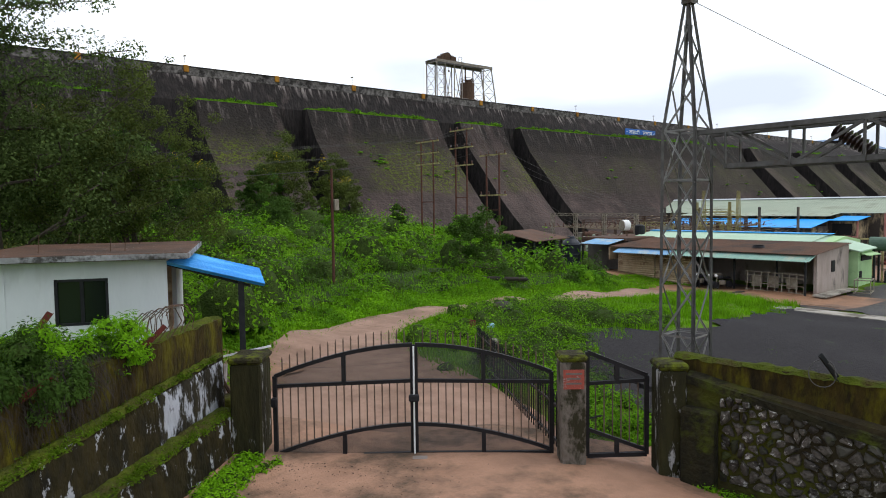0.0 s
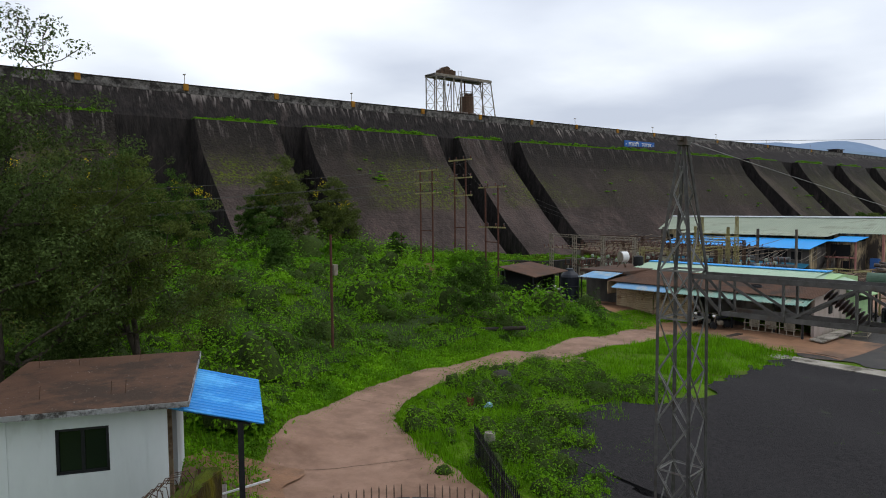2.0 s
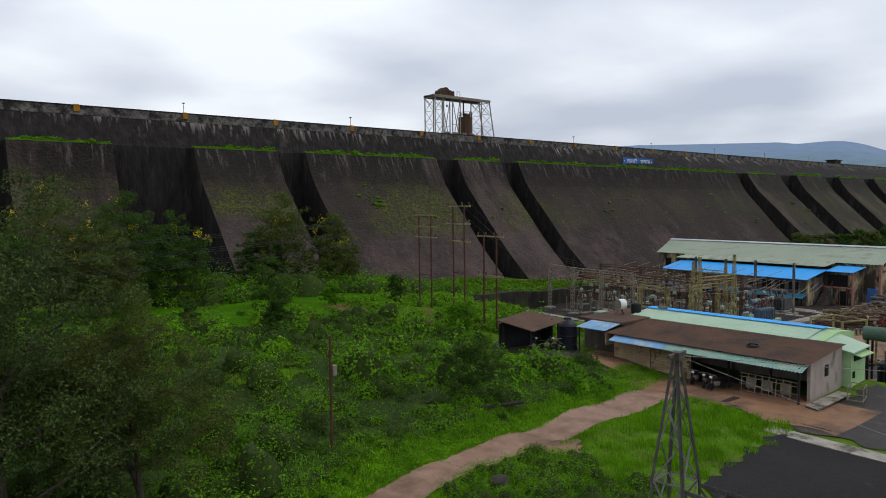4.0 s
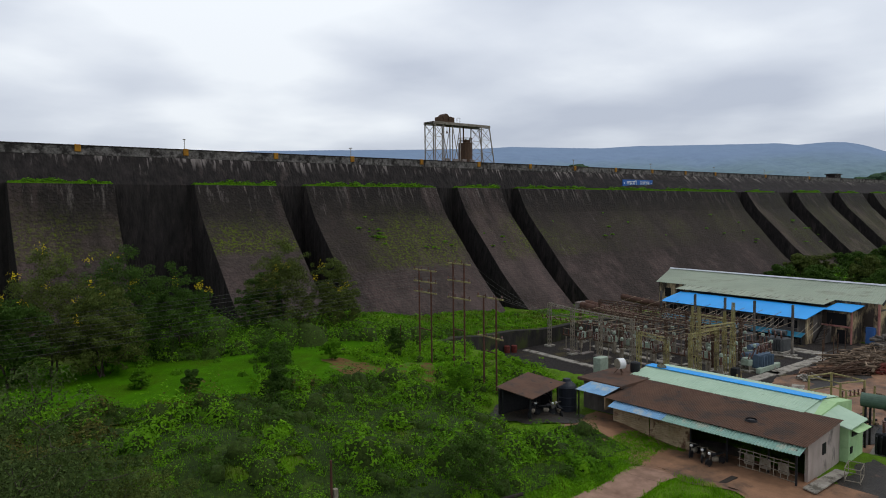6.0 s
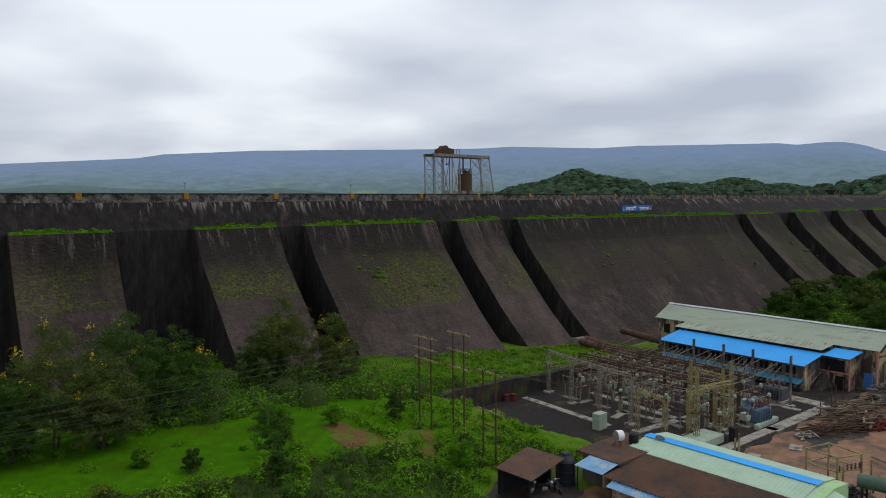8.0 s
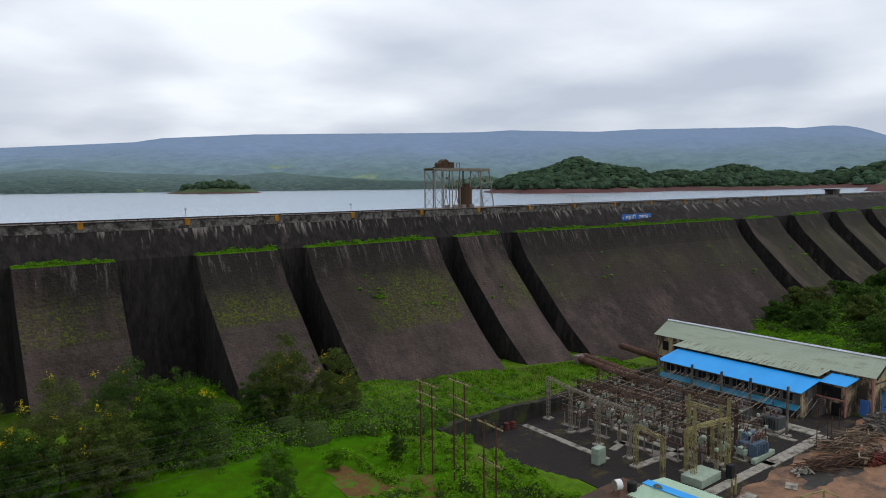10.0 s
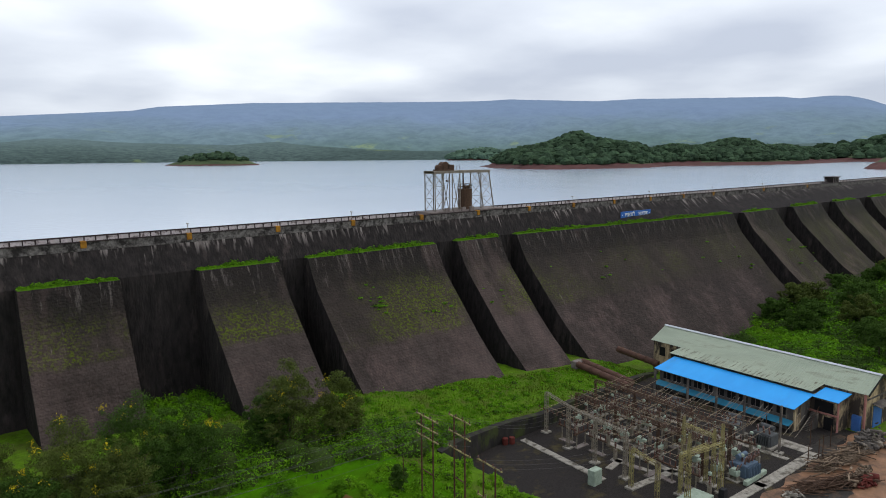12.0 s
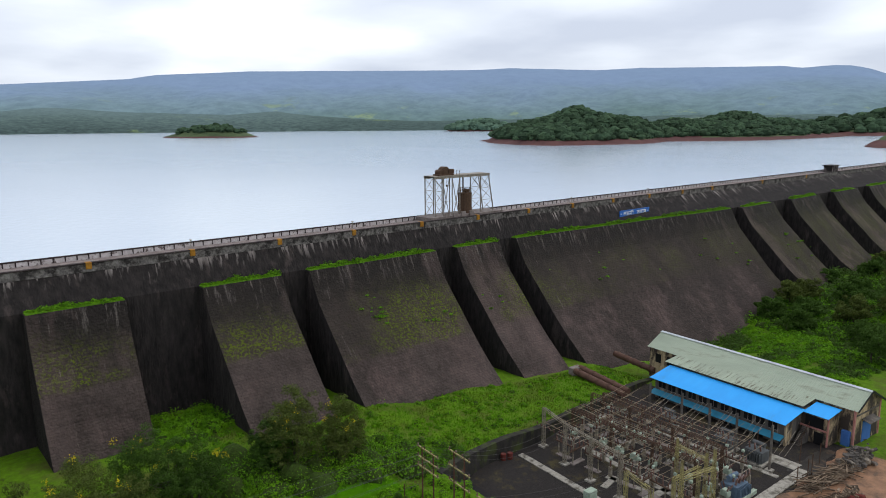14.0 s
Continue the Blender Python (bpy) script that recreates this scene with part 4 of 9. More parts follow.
def corrugated(bm, p0, along, down, pitch=0.2, amp=0.03, thick=0.012, rows=2, groove=False):
    """A corrugated sheet: ribs run along down, waves follow along."""
    p0, along, down = Vector(p0), Vector(along), Vector(down)
    n = max(8, int(along.length / pitch * (5 if groove else 4)))
    wave = (0.3, 0.0, 0.0, 0.3, -1.0) if groove else (0.0, 1.0, 0.0, -1.0)
    nrm = along.cross(down).normalized()
    if nrm.z < 0:
        nrm = -nrm
    V = []
    for off in (0, -thick):
        layer = []
        for j in range(rows):
            layer.append([bm.verts.new(p0 + along * (i / n) + down * (j / (rows - 1)) + nrm * (amp * wave[i % len(wave)] + off)) for i in range(n + 1)])
        V.append(layer)
    for a, layer in enumerate(V):
        for j in range(rows - 1):
            for i in range(n):
                f = (layer[j][i], layer[j][i + 1], layer[j + 1][i + 1], layer[j + 1][i])
                bm.faces.new(f if a else f[::-1])
    for j in (0, rows - 1):
        for i in range(n):
            bm.faces.new((V[0][j][i], V[0][j][i + 1], V[1][j][i + 1], V[1][j][i]))
    for i in (0, n):
        for j in range(rows - 1):
            bm.faces.new((V[0][j][i], V[0][j + 1][i], V[1][j + 1][i], V[1][j][i]))
    return bm


def plate(bm, corners, thick=0.05):
    """A flat plate through four corners, given a thickness downwards."""
    t = [bm.verts.new(Vector(c)) for c in corners]
    b = [bm.verts.new(Vector(c) - Vector((0, 0, thick))) for c in corners]
    bm.faces.new(t); bm.faces.new(b[::-1])
    for i in range(4):
        bm.faces.new((t[i], b[i], b[(i + 1) % 4], t[(i + 1) % 4]))
    bmesh.ops.recalc_face_normals(bm, faces=bm.faces[:])
    return bm


PH = pose(105, 33.1, 0, 0, 0, -5.28)
ph = empty("powerhouse", PH, "cream powerhouse with pale green roof and bright blue lean-to", "building")
LEN, EAVE, RIDGE, BASE = 36.0, 2.75, 4.85, -2.9
bm = bmesh.new()
extrude(bm, [(0, BASE), (0, EAVE), (3.87, RIDGE - 0.08), (7.75, EAVE), (7.75, BASE)], 0, LEN, "y")
part("hall_wall", bm, M_CREAM, ph)
bm = bmesh.new(); corrugated(bm, (3.87, -0.5, RIDGE), (0, LEN + 1, 0), (-4.1, 0, -2.18), 0.35, 0.03); part("roof_slope", bm, M_GREENROOF, ph)
bm = bmesh.new(); corrugated(bm, (3.87, -0.5, RIDGE), (0, LEN + 1, 0), (4.3, 0, -2.3), 0.35, 0.03); part("roof_slope", bm, M_GREENROOF, ph)
bm = bmesh.new(); corrugated(bm, (-0.1, 5.6, 2.72), (0, 24.4, 0), (-3.5, 0, -0.42), 0.35, 0.03); part("roof_apron", bm, M_STREAKED, ph, "pale green roof sheets streaked dark along the edge")
bm = bmesh.new(); extrude(bm, [(3.5, RIDGE - 0.06), (3.87, RIDGE + 0.12), (4.25, RIDGE - 0.06)], -0.55, LEN + 0.55, "y"); part("ridge_cap", bm, M_RIDGE, ph, "pale weathered ridge cap")
bm = bmesh.new()
for sx, sz, ex, ez in ((3.87, RIDGE + 0.02, -0.25, EAVE - 0.15), (3.87, RIDGE + 0.02, 8.1, EAVE - 0.15)):
    bar(bm, (sx, -0.52, sz), (ex, -0.52, ez), 0.1, 0.28)
part("bargeboard", bm, M_DARKSTEEL, ph)
bm = bmesh.new(); plate(bm, [(-3.4, 5.3, 1.9), (-3.4, 29.0, 1.9), (-8.8, 29.0, 0.85), (-8.8, 5.3, 0.85)], 0.06); part("lean_to_roof", bm, M_BLUEROOF, ph, "bright blue sheet roof of the lean-to")
bm = bmesh.new(); plate(bm, [(-0.2, 1.7, 2.3), (-0.2, 5.4, 2.3), (-4.0, 5.4, 1.75), (-4.0, 1.7, 1.75)], 0.06); part("porch_roof", bm, M_BLUEROOF, ph, "small bright blue sheet roof")
bm = bmesh.new(); plate(bm, [(-7.7, 5.8, -1.25), (-7.7, 28.8, -1.25), (-9.0, 28.8, -1.7), (-9.0, 5.8, -1.7)], 0.05); part("canopy", bm, M_TEAL, ph, "faded teal sheet canopy")
bm = bmesh.new(); box(bm, (-7.7, 5.9, BASE), (-0.05, 28.6, 0.9)); part("lean_to_wall", bm, M_DIRTYWALL, ph)
bm = bmesh.new(); box(bm, (-3.35, 5.9, 0.9), (-0.05, 28.6, 1.8)); part("lean_to_wall", bm, M_DIRTYWALL, ph)
bm = bmesh.new(); box(bm, (-7.82, 5.62, BASE), (-6.2, 5.88, 0.86)); part("end_wall", bm, M_CREAM, ph)
# windows of the lean-to: an upper ribbon and openings below the canopy
for k in range(11):
    y = 7.0 + k * 1.95
    bm = bmesh.new(); box(bm, (-7.76, y, -0.75), (-7.66, y + 1.35, 0.35)); w = part("window", bm, M_DARK, ph)
    bm = bmesh.new()
    for a, b in (((-7.8, y - 0.06, -0.82), (-7.7, y + 1.41, -0.75)), ((-7.8, y - 0.06, 0.35), (-7.7, y + 1.41, 0.42)), ((-7.8, y + 0.64, -0.75), (-7.72, y + 0.71, 0.35))):
        box(bm, a, b)
    part("window_frame", bm, M_PALE, w)
    bm = bmesh.new(); box(bm, (-7.76, y + 0.1, BASE + (0 if k % 3 == 1 else 0.7)), (-7.68, y + 1.2, -1.75)); part("opening", bm, M_DARK, ph)
for y in (5.9, 9.8, 13.7, 17.6, 21.5, 25.4, 28.4):
    bm = bmesh.new(); box(bm, (-8.95, y - 0.1, BASE), (-8.75, y + 0.1, -1.7)); part("canopy_post", bm, M_DARKSTEEL, ph)
# annex with stair
bm = bmesh.new(); box(bm, (-3.4, 2.0, BASE), (-0.05, 5.85, 1.7)); part("annex_wall", bm, M_CREAM, ph, "cream annex walls stained black")
bm = bmesh.new(); box(bm, (-3.46, 2.6, -0.3), (-3.4, 5.2, 1.3)); part("annex_opening", bm, M_DARK, ph)
bm = bmesh.new(); box(bm, (-3.47, 2.5, BASE), (-3.4, 3.8, -0.9)); part("annex_opening", bm, M_DARK, ph)
bm = bmesh.new(); box(bm, (-3.6, 1.9, -0.55), (-3.4, 5.9, -0.35)); part("band", bm, M_PINK, ph)
bm = bmesh.new(); box(bm, (-3.5, 1.9, BASE), (-3.2, 2.05, 1.7)); part("corner_strip", bm, M_PINK, ph)
bm = bmesh.new()
for k in range(13):
    box(bm, (-6.1 + k * 0.2, 4.5, BASE), (-5.9 + k * 0.2, 5.5, BASE + 0.18 * (k + 1)))
part("stair", bm, M_DIRTYWALL, ph, "outside concrete stair")
bm = bmesh.new()
bar(bm, (-6.1, 4.5, BASE + 1.0), (-3.5, 4.5, BASE + 3.3), 0.05)
for k in range(5):
    bar(bm, (-6.0 + k * 0.6, 4.5, BASE + 0.1 + k * 0.54), (-6.0 + k * 0.6, 4.5, BASE + 1.1 + k * 0.54), 0.04)
part("stair_rail", bm, M_RUST, ph)
# gable end
bm = bmesh.new(); box(bm, (-0.12, -0.1, BASE), (0.25, 0.12, EAVE)); part("corner_strip", bm, M_PINK, ph)
bm = bmesh.new(); box(bm, (7.5, -0.1, BASE), (7.87, 0.12, EAVE)); part("corner_strip", bm, M_PINK, ph)
bm = bmesh.new(); box(bm, (2.6, -0.08, BASE), (5.2, 0.02, 0.4)); part("door", bm, M_BLUEDOOR, ph, "blue painted sheet door")
bm = bmesh.new(); plate(bm, [(2.2, -1.2, 0.55), (5.6, -1.2, 0.55), (5.6, 0, 0.9), (2.2, 0, 0.9)], 0.1); part("door_hood", bm, M_DIRTYWALL, ph)
bm = bmesh.new(); box(bm, (0.3, -0.06, 1.6), (7.4, 0.02, 1.85)); part("band", bm, M_DIRTYWALL, ph)
bm = bmesh.new(); box(bm, (-0.6, 0.3, BASE), (-0.05, 1.4, -0.6)); part("side_door", bm, M_BLUEDOOR, ph, "blue sheet door")
for y in (31.0, 33.5):
    bm = bmesh.new(); box(bm, (-0.06, y, 0.2), (0.02, y + 1.2, 1.8)); part("window", bm, M_DARK, ph)

# penstock pipes from the dam to the powerhouse
M_PIPE = surf("red_brown_pipe", (0.12, 0.065, 0.045), (0.075, 0.04, 0.03), 1.2, 0.7)
for a, b in (((95.6, 76.0, -0.9), (94.4, 64.6, -1.7)), ((97.4, 76.4, -0.8), (96.2, 65.0, -1.7)), ((108.8, 77.0, -0.8), (108.0, 67.6, -1.5))):
    bm = bmesh.new()
    a, b = Vector(a), Vector(b)
    bar(bm, a, b, 1.15, seg=16)
    for k in range(5):
        p = a.lerp(b, 0.1 + 0.2 * k); d = (b - a).normalized() * 0.08
        bar(bm, p - d, p + d, 1.36, seg=16)
    thing("penstock", bm, M_PIPE, "red-brown steel penstock pipe running out of the dam foot", "pipe", group="penstocks")
bm = bmesh.new(); box(bm, (95.3, 76.0, -2.6), (97.8, 77.4, -0.5), 0.1); thing("pipe_block", bm, M_PALE, "concrete anchor block of the penstocks", "block")

# ---- store shed with the mint building behind ----
shed = empty("store_shed", None, "long store shed with brown corrugated roof and tin front", "shed")
G0 = -1.75
bm = bmesh.new()
corrugated(bm, (45.5, 18.0, 0.98), (0, 15.6, 0), (6.0, 0, 0.52), 0.15, 0.04, groove=True); part("roof", bm, M_BROWNROOF, shed, "dark brown corrugated cement roof")
bm = bmesh.new(); corrugated(bm, (44.75, 18.1, 0.58), (0, 9.9, 0), (1.15, 0, 0.36), 0.22, 0.03); part("eave_sheet", bm, M_GREENSHEET, shed, "faded green corrugated eave sheet")
bm = bmesh.new(); corrugated(bm, (44.75, 28.0, 0.58), (0, 4.8, 0), (1.15, 0, 0.36), 0.22, 0.03); part("eave_sheet", bm, M_BLUESHEET, shed, "pale blue corrugated eave sheet")
bm = bmesh.new(); extrude(bm, [(46.4, G0 - 0.3), (46.4, 0.98), (51.5, 1.42), (51.5, G0 - 0.3)], 18.25, 18.45, "y"); part("gable_wall", bm, M_SHEDWALL, shed, "grimy white end wall")
bm = bmesh.new(); extrude(bm, [(46.4, G0 - 0.3), (46.4, 0.98), (51.5, 1.42), (51.5, G0 - 0.3)], 33.2, 33.4, "y"); part("gable_wall", bm, M_SHEDWALL, shed)
bm = bmesh.new(); box(bm, (51.3, 18.45, G0 - 0.3), (51.5, 33.2, 1.35)); part("back_wall", bm, M_SHEDWALL, shed)
bm = bmesh.new(); box(bm, (48.6, 18.19, -0.3), (49.1, 18.26, 0.45)); part("window", bm, M_DARK, shed)
bm = bmesh.new(); box(bm, (46.2, 18.6, G0 - 0.2), (51.2, 33.1, G0 + 0.06)); part("shed_floor", bm, M_DIRTYWALL, shed)
# tin front in sheets
for k, (a, b) in enumerate(((26.4, 28.2), (28.25, 29.9), (29.95, 31.5), (31.55, 33.3))):
    bm = bmesh.new()
    corrugated(bm, (46.25 + 0.05 * (k % 2), a, 0.75), (0, 0, -2.5), (0, b - a, 0), 0.16, 0.02)
    part("tin_sheet", bm, M_TIN, shed, "patched rusty tin sheet")
for y in (18.5, 20.6, 23.5, 26.3):
    bm = bmesh.new(); bar(bm, (45.3 if y < 20 else 46.0, y, G0 - 0.3), (45.3 if y < 20 else 46.0, y, 0.75), 0.11); part("shed_post", bm, M_DARKSTEEL, shed)
bm = bmesh.new()
bmesh.ops.create_cone(bm, cap_ends=False, segments=18, radius1=0.42, radius2=0.36, depth=0.14, matrix=Matrix.Translation((47.6, 22.6, 1.27)))
bmesh.ops.create_cone(bm, cap_ends=True, segments=18, radius1=0.26, radius2=0.24, depth=0.1, matrix=Matrix.Translation((47.6, 22.6, 1.24)))
thing("old_tyre", bm, M_DARKSTEEL, "old black tyre lying on the shed roof", "tyre")
# stored frames under the eave
bm = bmesh.new()
for y in np.linspace(18.7, 22.4, 9):
    bar(bm, (45.6, y, G0), (45.9, y + 0.1, -0.3), 0.05)
for z in (-1.55, -1.1, -0.6, -0.35):
    bar(bm, (45.7, 18.6, z), (45.75, 22.6, z + 0.05), 0.05)
for y in (19.2, 20.4, 21.5):
    box(bm, (45.85, y, -1.3), (45.9, y + 0.7, -0.55))
thing("stacked_frames", bm, M_STEEL, "pale steel frames stacked under the shed eave", "frames")


def motorcycle(x, y, rz, label):
    m = pose(x, y, float(ground(x, y)) + 0.08, 0, 0, rz)
    mc = empty("motorcycle", m, label, "motorcycle", "parked motorcycles")
    for wx in (-0.62, 0.62):
        bm = bmesh.new()
        bmesh.ops.create_cone(bm, cap_ends=False, segments=18, radius1=0.3, radius2=0.3, depth=0.1, matrix=pose(wx, 0, 0.3, 90, 0, 0))
        bmesh.ops.create_cone(bm, cap_ends=True, segments=18, radius1=0.22, radius2=0.22, depth=0.06, matrix=pose(wx, 0, 0.3, 90, 0, 0))
        part("wheel", bm, M_DARKSTEEL, mc)
    bm = bmesh.new(); box(bm, (-0.2, -0.13, 0.3), (0.25, 0.13, 0.6), 0.05); part("engine", bm, M_STEEL, mc)
    bm = bmesh.new(); box(bm, (0.0, -0.14, 0.68), (0.42, 0.14, 0.92), 0.08); part("fuel_tank", bm, M_DARKSTEEL, mc, "glossy black fuel tank")
    bm = bmesh.new(); box(bm, (-0.65, -0.13, 0.72), (0.0, 0.13, 0.84), 0.04); part("seat", bm, M_DARK, mc)
    bm = bmesh.new(); bar(bm, (0.62, 0, 0.3), (0.42, 0, 1.0), 0.06, seg=6); bar(bm, (0.4, -0.35, 1.05), (0.4, 0.35, 1.05), 0.04, seg=6); part("fork", bm, M_STEEL, mc)
    bm = bmesh.new(); box(bm, (0.52, -0.1, 0.85), (0.68, 0.1, 1.02), 0.05); part("headlight", bm, M_WHITE, mc)
    return mc


motorcycle(45.0, 24.7, 200, "black motorcycle parked before the open shed")
motorcycle(44.6, 23.6, 165, "dark motorcycle with white headlamp parked before the open shed")
motorcycle(45.4, 25.6, 185, "black motorcycle parked before the open shed")
# porch and flat-roofed store
store = empty("flat_roofed_store", None, "low store with a brown flat concrete roof", "building")
bm = bmesh.new(); box(bm, (47.9, 33.5, G0 - 0.5), (54.2, 37.6, 1.3)); part("store_wall", bm, M_DIRTYWALL, store)
bm = bmesh.new(); box(bm, (47.5, 33.45, 1.3), (54.6, 38.0, 1.55), 0.03); part("roof_slab", bm, M_BROWNROOF, store, "brown flat concrete roof")
bm = bmesh.new(); corrugated(bm, (45.4, 33.6, 1.12), (0, 2.9, 0), (2.3, 0, 0.35), 0.22, 0.03); part("porch_sheet", bm, M_BLUESHEET, store, "pale blue corrugated porch roof")
bm = bmesh.new(); bar(bm, (45.6, 36.3, G0 - 0.5), (45.6, 36.3, 1.1), 0.09); part("porch_post", bm, M_DARKSTEEL, store)
bm = bmesh.new(); box(bm, (45.7, 33.7, -0.1), (47.9, 33.8, 0.9)); part("porch_panel", bm, M_TIN, store)
# on the flat roof
dish = empty("dish_antenna", pose(51.0, 36.1, 1.55), "white drum-shaped dish antenna on a steel stand", "antenna")
bm = bmesh.new(); bmesh.ops.create_cone(bm, cap_ends=True, segments=20, radius1=0.47, radius2=0.47, depth=0.6, matrix=pose(0.1, 0, 0.9, 90, 0, 70)); part("drum", bm, M_WHITE, dish)
bm = bmesh.new(); bmesh.ops.create_cone(bm, cap_ends=True, segments=20, radius1=0.45, radius2=0.45, depth=0.06, matrix=pose(-0.21, 0.11, 0.9, 90, 0, 70)); part("radome", bm, M_STEEL, dish)
bm = bmesh.new()
for a in range(3):
    bar(bm, (0.5 * math.cos(a * 2.1), 0.5 * math.sin(a * 2.1), 0), (0, 0, 0.6), 0.06)
part("stand", bm, M_RUST, dish)
bm = bmesh.new(); lathe(bm, [(0.42, 0), (0.45, 0.4), (0.42, 0.85), (0.2, 0.95)], 14, Matrix.Translation((52.6, 35.6, 1.55))); thing("black_barrel", bm, M_DARKSTEEL, "black plastic barrel on the flat roof", "barrel")
bm = bmesh.new(); bmesh.ops.create_cone(bm, cap_ends=True, segments=18, radius1=0.05, radius2=0.42, depth=0.15, matrix=pose(54.1, 33.9, 2.0, 60, 0, 110)); bar(bm, (54.2, 33.9, 1.55), (54.15, 33.9, 1.95), 0.05); thing("small_dish", bm, M_STEEL, "small grey satellite dish at the roof edge", "antenna")
M_MINTROOF = surf("mint_green_sheet_roof", (0.40, 0.53, 0.39), (0.31, 0.43, 0.31), 0.6, 0.6, third=(0.22, 0.30, 0.20), tscale=0.6, tcut=(0.58, 0.72), bump=0.05)
mint = empty("mint_store", None, "mint green store building with a pale green roof and blue ridge", "building")
bm = bmesh.new(); extrude(bm, [(51.55, G0 - 1), (51.55, 1.38), (54.6, 1.80), (57.4, 1.45), (57.4, G0 - 1)], 19.6, 35.2, "y"); part("wall", bm, M_MINT, mint)
bm = bmesh.new(); corrugated(bm, (51.3, 20.6, 1.50), (0, 14.8, 0), (3.1, 0, 0.42), 0.3, 0.02); part("roof_slope", bm, M_MINTROOF, mint)
bm = bmesh.new(); corrugated(bm, (57.6, 20.6, 1.50), (0, 14.8, 0), (-3.2, 0, 0.42), 0.3, 0.02); part("roof_slope", bm, M_MINTROOF, mint)
bm = bmesh.new(); plate(bm, [(54.0, 20.5, 1.97), (54.0, 35.5, 1.97), (55.1, 35.5, 1.97), (55.1, 20.5, 1.97)], 0.05); part("ridge_sheet", bm, M_BLUEROOF, mint, "bright blue ridge sheet")
bm = bmesh.new(); box(bm, (51.75, 17.75, G0 - 0.5), (54.3, 19.55, 0.92)); part("wall", bm, M_MINT, mint)
bm = bmesh.new(); plate(bm, [(51.5, 17.55, 0.95), (51.6, 20.7, 1.5), (55.0, 20.9, 1.9), (54.5, 17.5, 1.08)], 0.08); part("side_roof", bm, M_MINTROOF, mint)
bm = bmesh.new(); box(bm, (52.2, 17.68, 0.25), (54.0, 17.76, 0.6)); part("window", bm, M_DARK, mint)
bm = bmesh.new(); box(bm, (52.0, 17.68, -0.9), (52.3, 17.76, -0.45)); part("vent", bm, M_DARK, mint)
bm = bmesh.new(); plate(bm, [(52.0, 17.2, 0.66), (54.3, 17.2, 0.66), (54.3, 17.75, 0.8), (52.0, 17.75, 0.8)], 0.06); part("sunshade", bm, M_MINT, mint)

# ---- open hut and water tank ----
hut = empty("open_hut", None, "open hut with brown sloping sheet roof on posts", "hut")
HP = [(37.9, 38.3), (39.4, 35.8), (45.0, 37.2), (43.3, 39.9)]
bm = bmesh.new(); plate(bm, [(*HP[0], 2.3), (*HP[1], 1.55), (*HP[2], 1.6), (*HP[3], 2.3)], 0.06); part("roof", bm, M_BROWNROOF, hut)
for (x, y), z in zip([(38.5, 38.1), (39.7, 36.3), (44.2, 37.4), (42.9, 39.4)], (2.1, 1.6, 1.6, 2.1)):
    bm = bmesh.new(); bar(bm, (x, y, float(ground(x, y)) - 0.2), (x, y, z), 0.12); part("post", bm, M_DARKSTEEL, hut)
# Added near-black walls; they put the shade under the hut roof into colour.
bm = bmesh.new(); box(bm, (38.6, 38.6, -1.2), (43.4, 38.75, 1.9)); part("back_wall", bm, M_DARKSTEEL, hut); bm = bmesh.new(); box(bm, (43.5, 37.5, -1.2), (43.65, 38.9, 1.8)); part("side_wall", bm, M_DARKSTEEL, hut)
bm = bmesh.new(); bmesh.ops.create_cone(bm, cap_ends=False, segments=24, radius1=0.75, radius2=0.75, depth=0.25, matrix=pose(42.6, 37.6, 0.45, 90, 0, -40)); bmesh.ops.create_cone(bm, cap_ends=False, segments=24, radius1=0.55, radius2=0.55, depth=0.25, matrix=pose(42.6, 37.6, 0.45, 90, 0, -40)); thing("big_tyre", bm, M_DARKSTEEL, "large black tyre leaning inside the hut", "tyre")
for k, (x, y, r) in enumerate(((40.6, 36.9, 20), (41.8, 36.6, -30), (43.4, 36.6, 60))):
    motorcycle(x, y, r, "black motorcycle parked under the open hut")
bm = bmesh.new()
lathe(bm, [(0.75, 0), (0.8, 0.1), (0.78, 0.5), (0.82, 0.55), (0.78, 0.6), (0.78, 1.1), (0.82, 1.15), (0.78, 1.2), (0.78, 1.75), (0.82, 1.8), (0.7, 1.95), (0.35, 2.2), (0.3, 2.32), (0.28, 2.36)], 22, Matrix.Translation((46.0, 37.9, -1.3)) @ Matrix.Diagonal((1.05, 1.05, 1.25, 1)))
thing("water_tank", bm, surf("black_plastic", (0.022, 0.026, 0.034), (0.018, 0.02, 0.026), 1.0, 0.4, bump=0.0), "black ribbed plastic water tank", "water tank")

# ---- gate, posts and walls ----
M_MOSSWALL = surf("mossy_black_stone", (0.048, 0.037, 0.017), (0.018, 0.015, 0.009), 2.2, 0.95, third=(0.052, 0.055, 0.007), tscale=0.8, tcut=(0.48, 0.62), bump=0.5, bscale=9, bdist=0.06)
M_COPING = surf("black_mossy_coping", (0.030, 0.026, 0.012), (0.012, 0.011, 0.007), 3.5, 0.95, third=(0.050, 0.060, 0.008), tscale=1.6, tcut=(0.54, 0.66), bump=0.8, bscale=14, bdist=0.06)
M_MOSS = surf("bright_moss", (0.075, 0.095, 0.006), (0.035, 0.045, 0.005), 5.0, 1.0, bump=0.6, bscale=30, bdist=0.04, third=(0.05, 0.042, 0.012), tscale=1.5)
M_STONE = surf("dark_rubble_stone", (0.105, 0.090, 0.076), (0.024, 0.020, 0.015), 9.0, 0.75, bump=1.0, bscale=26, bdist=0.035, objrand=0.5, third=(0.34, 0.325, 0.30), tscale=8.0, tcut=(0.57, 0.65))
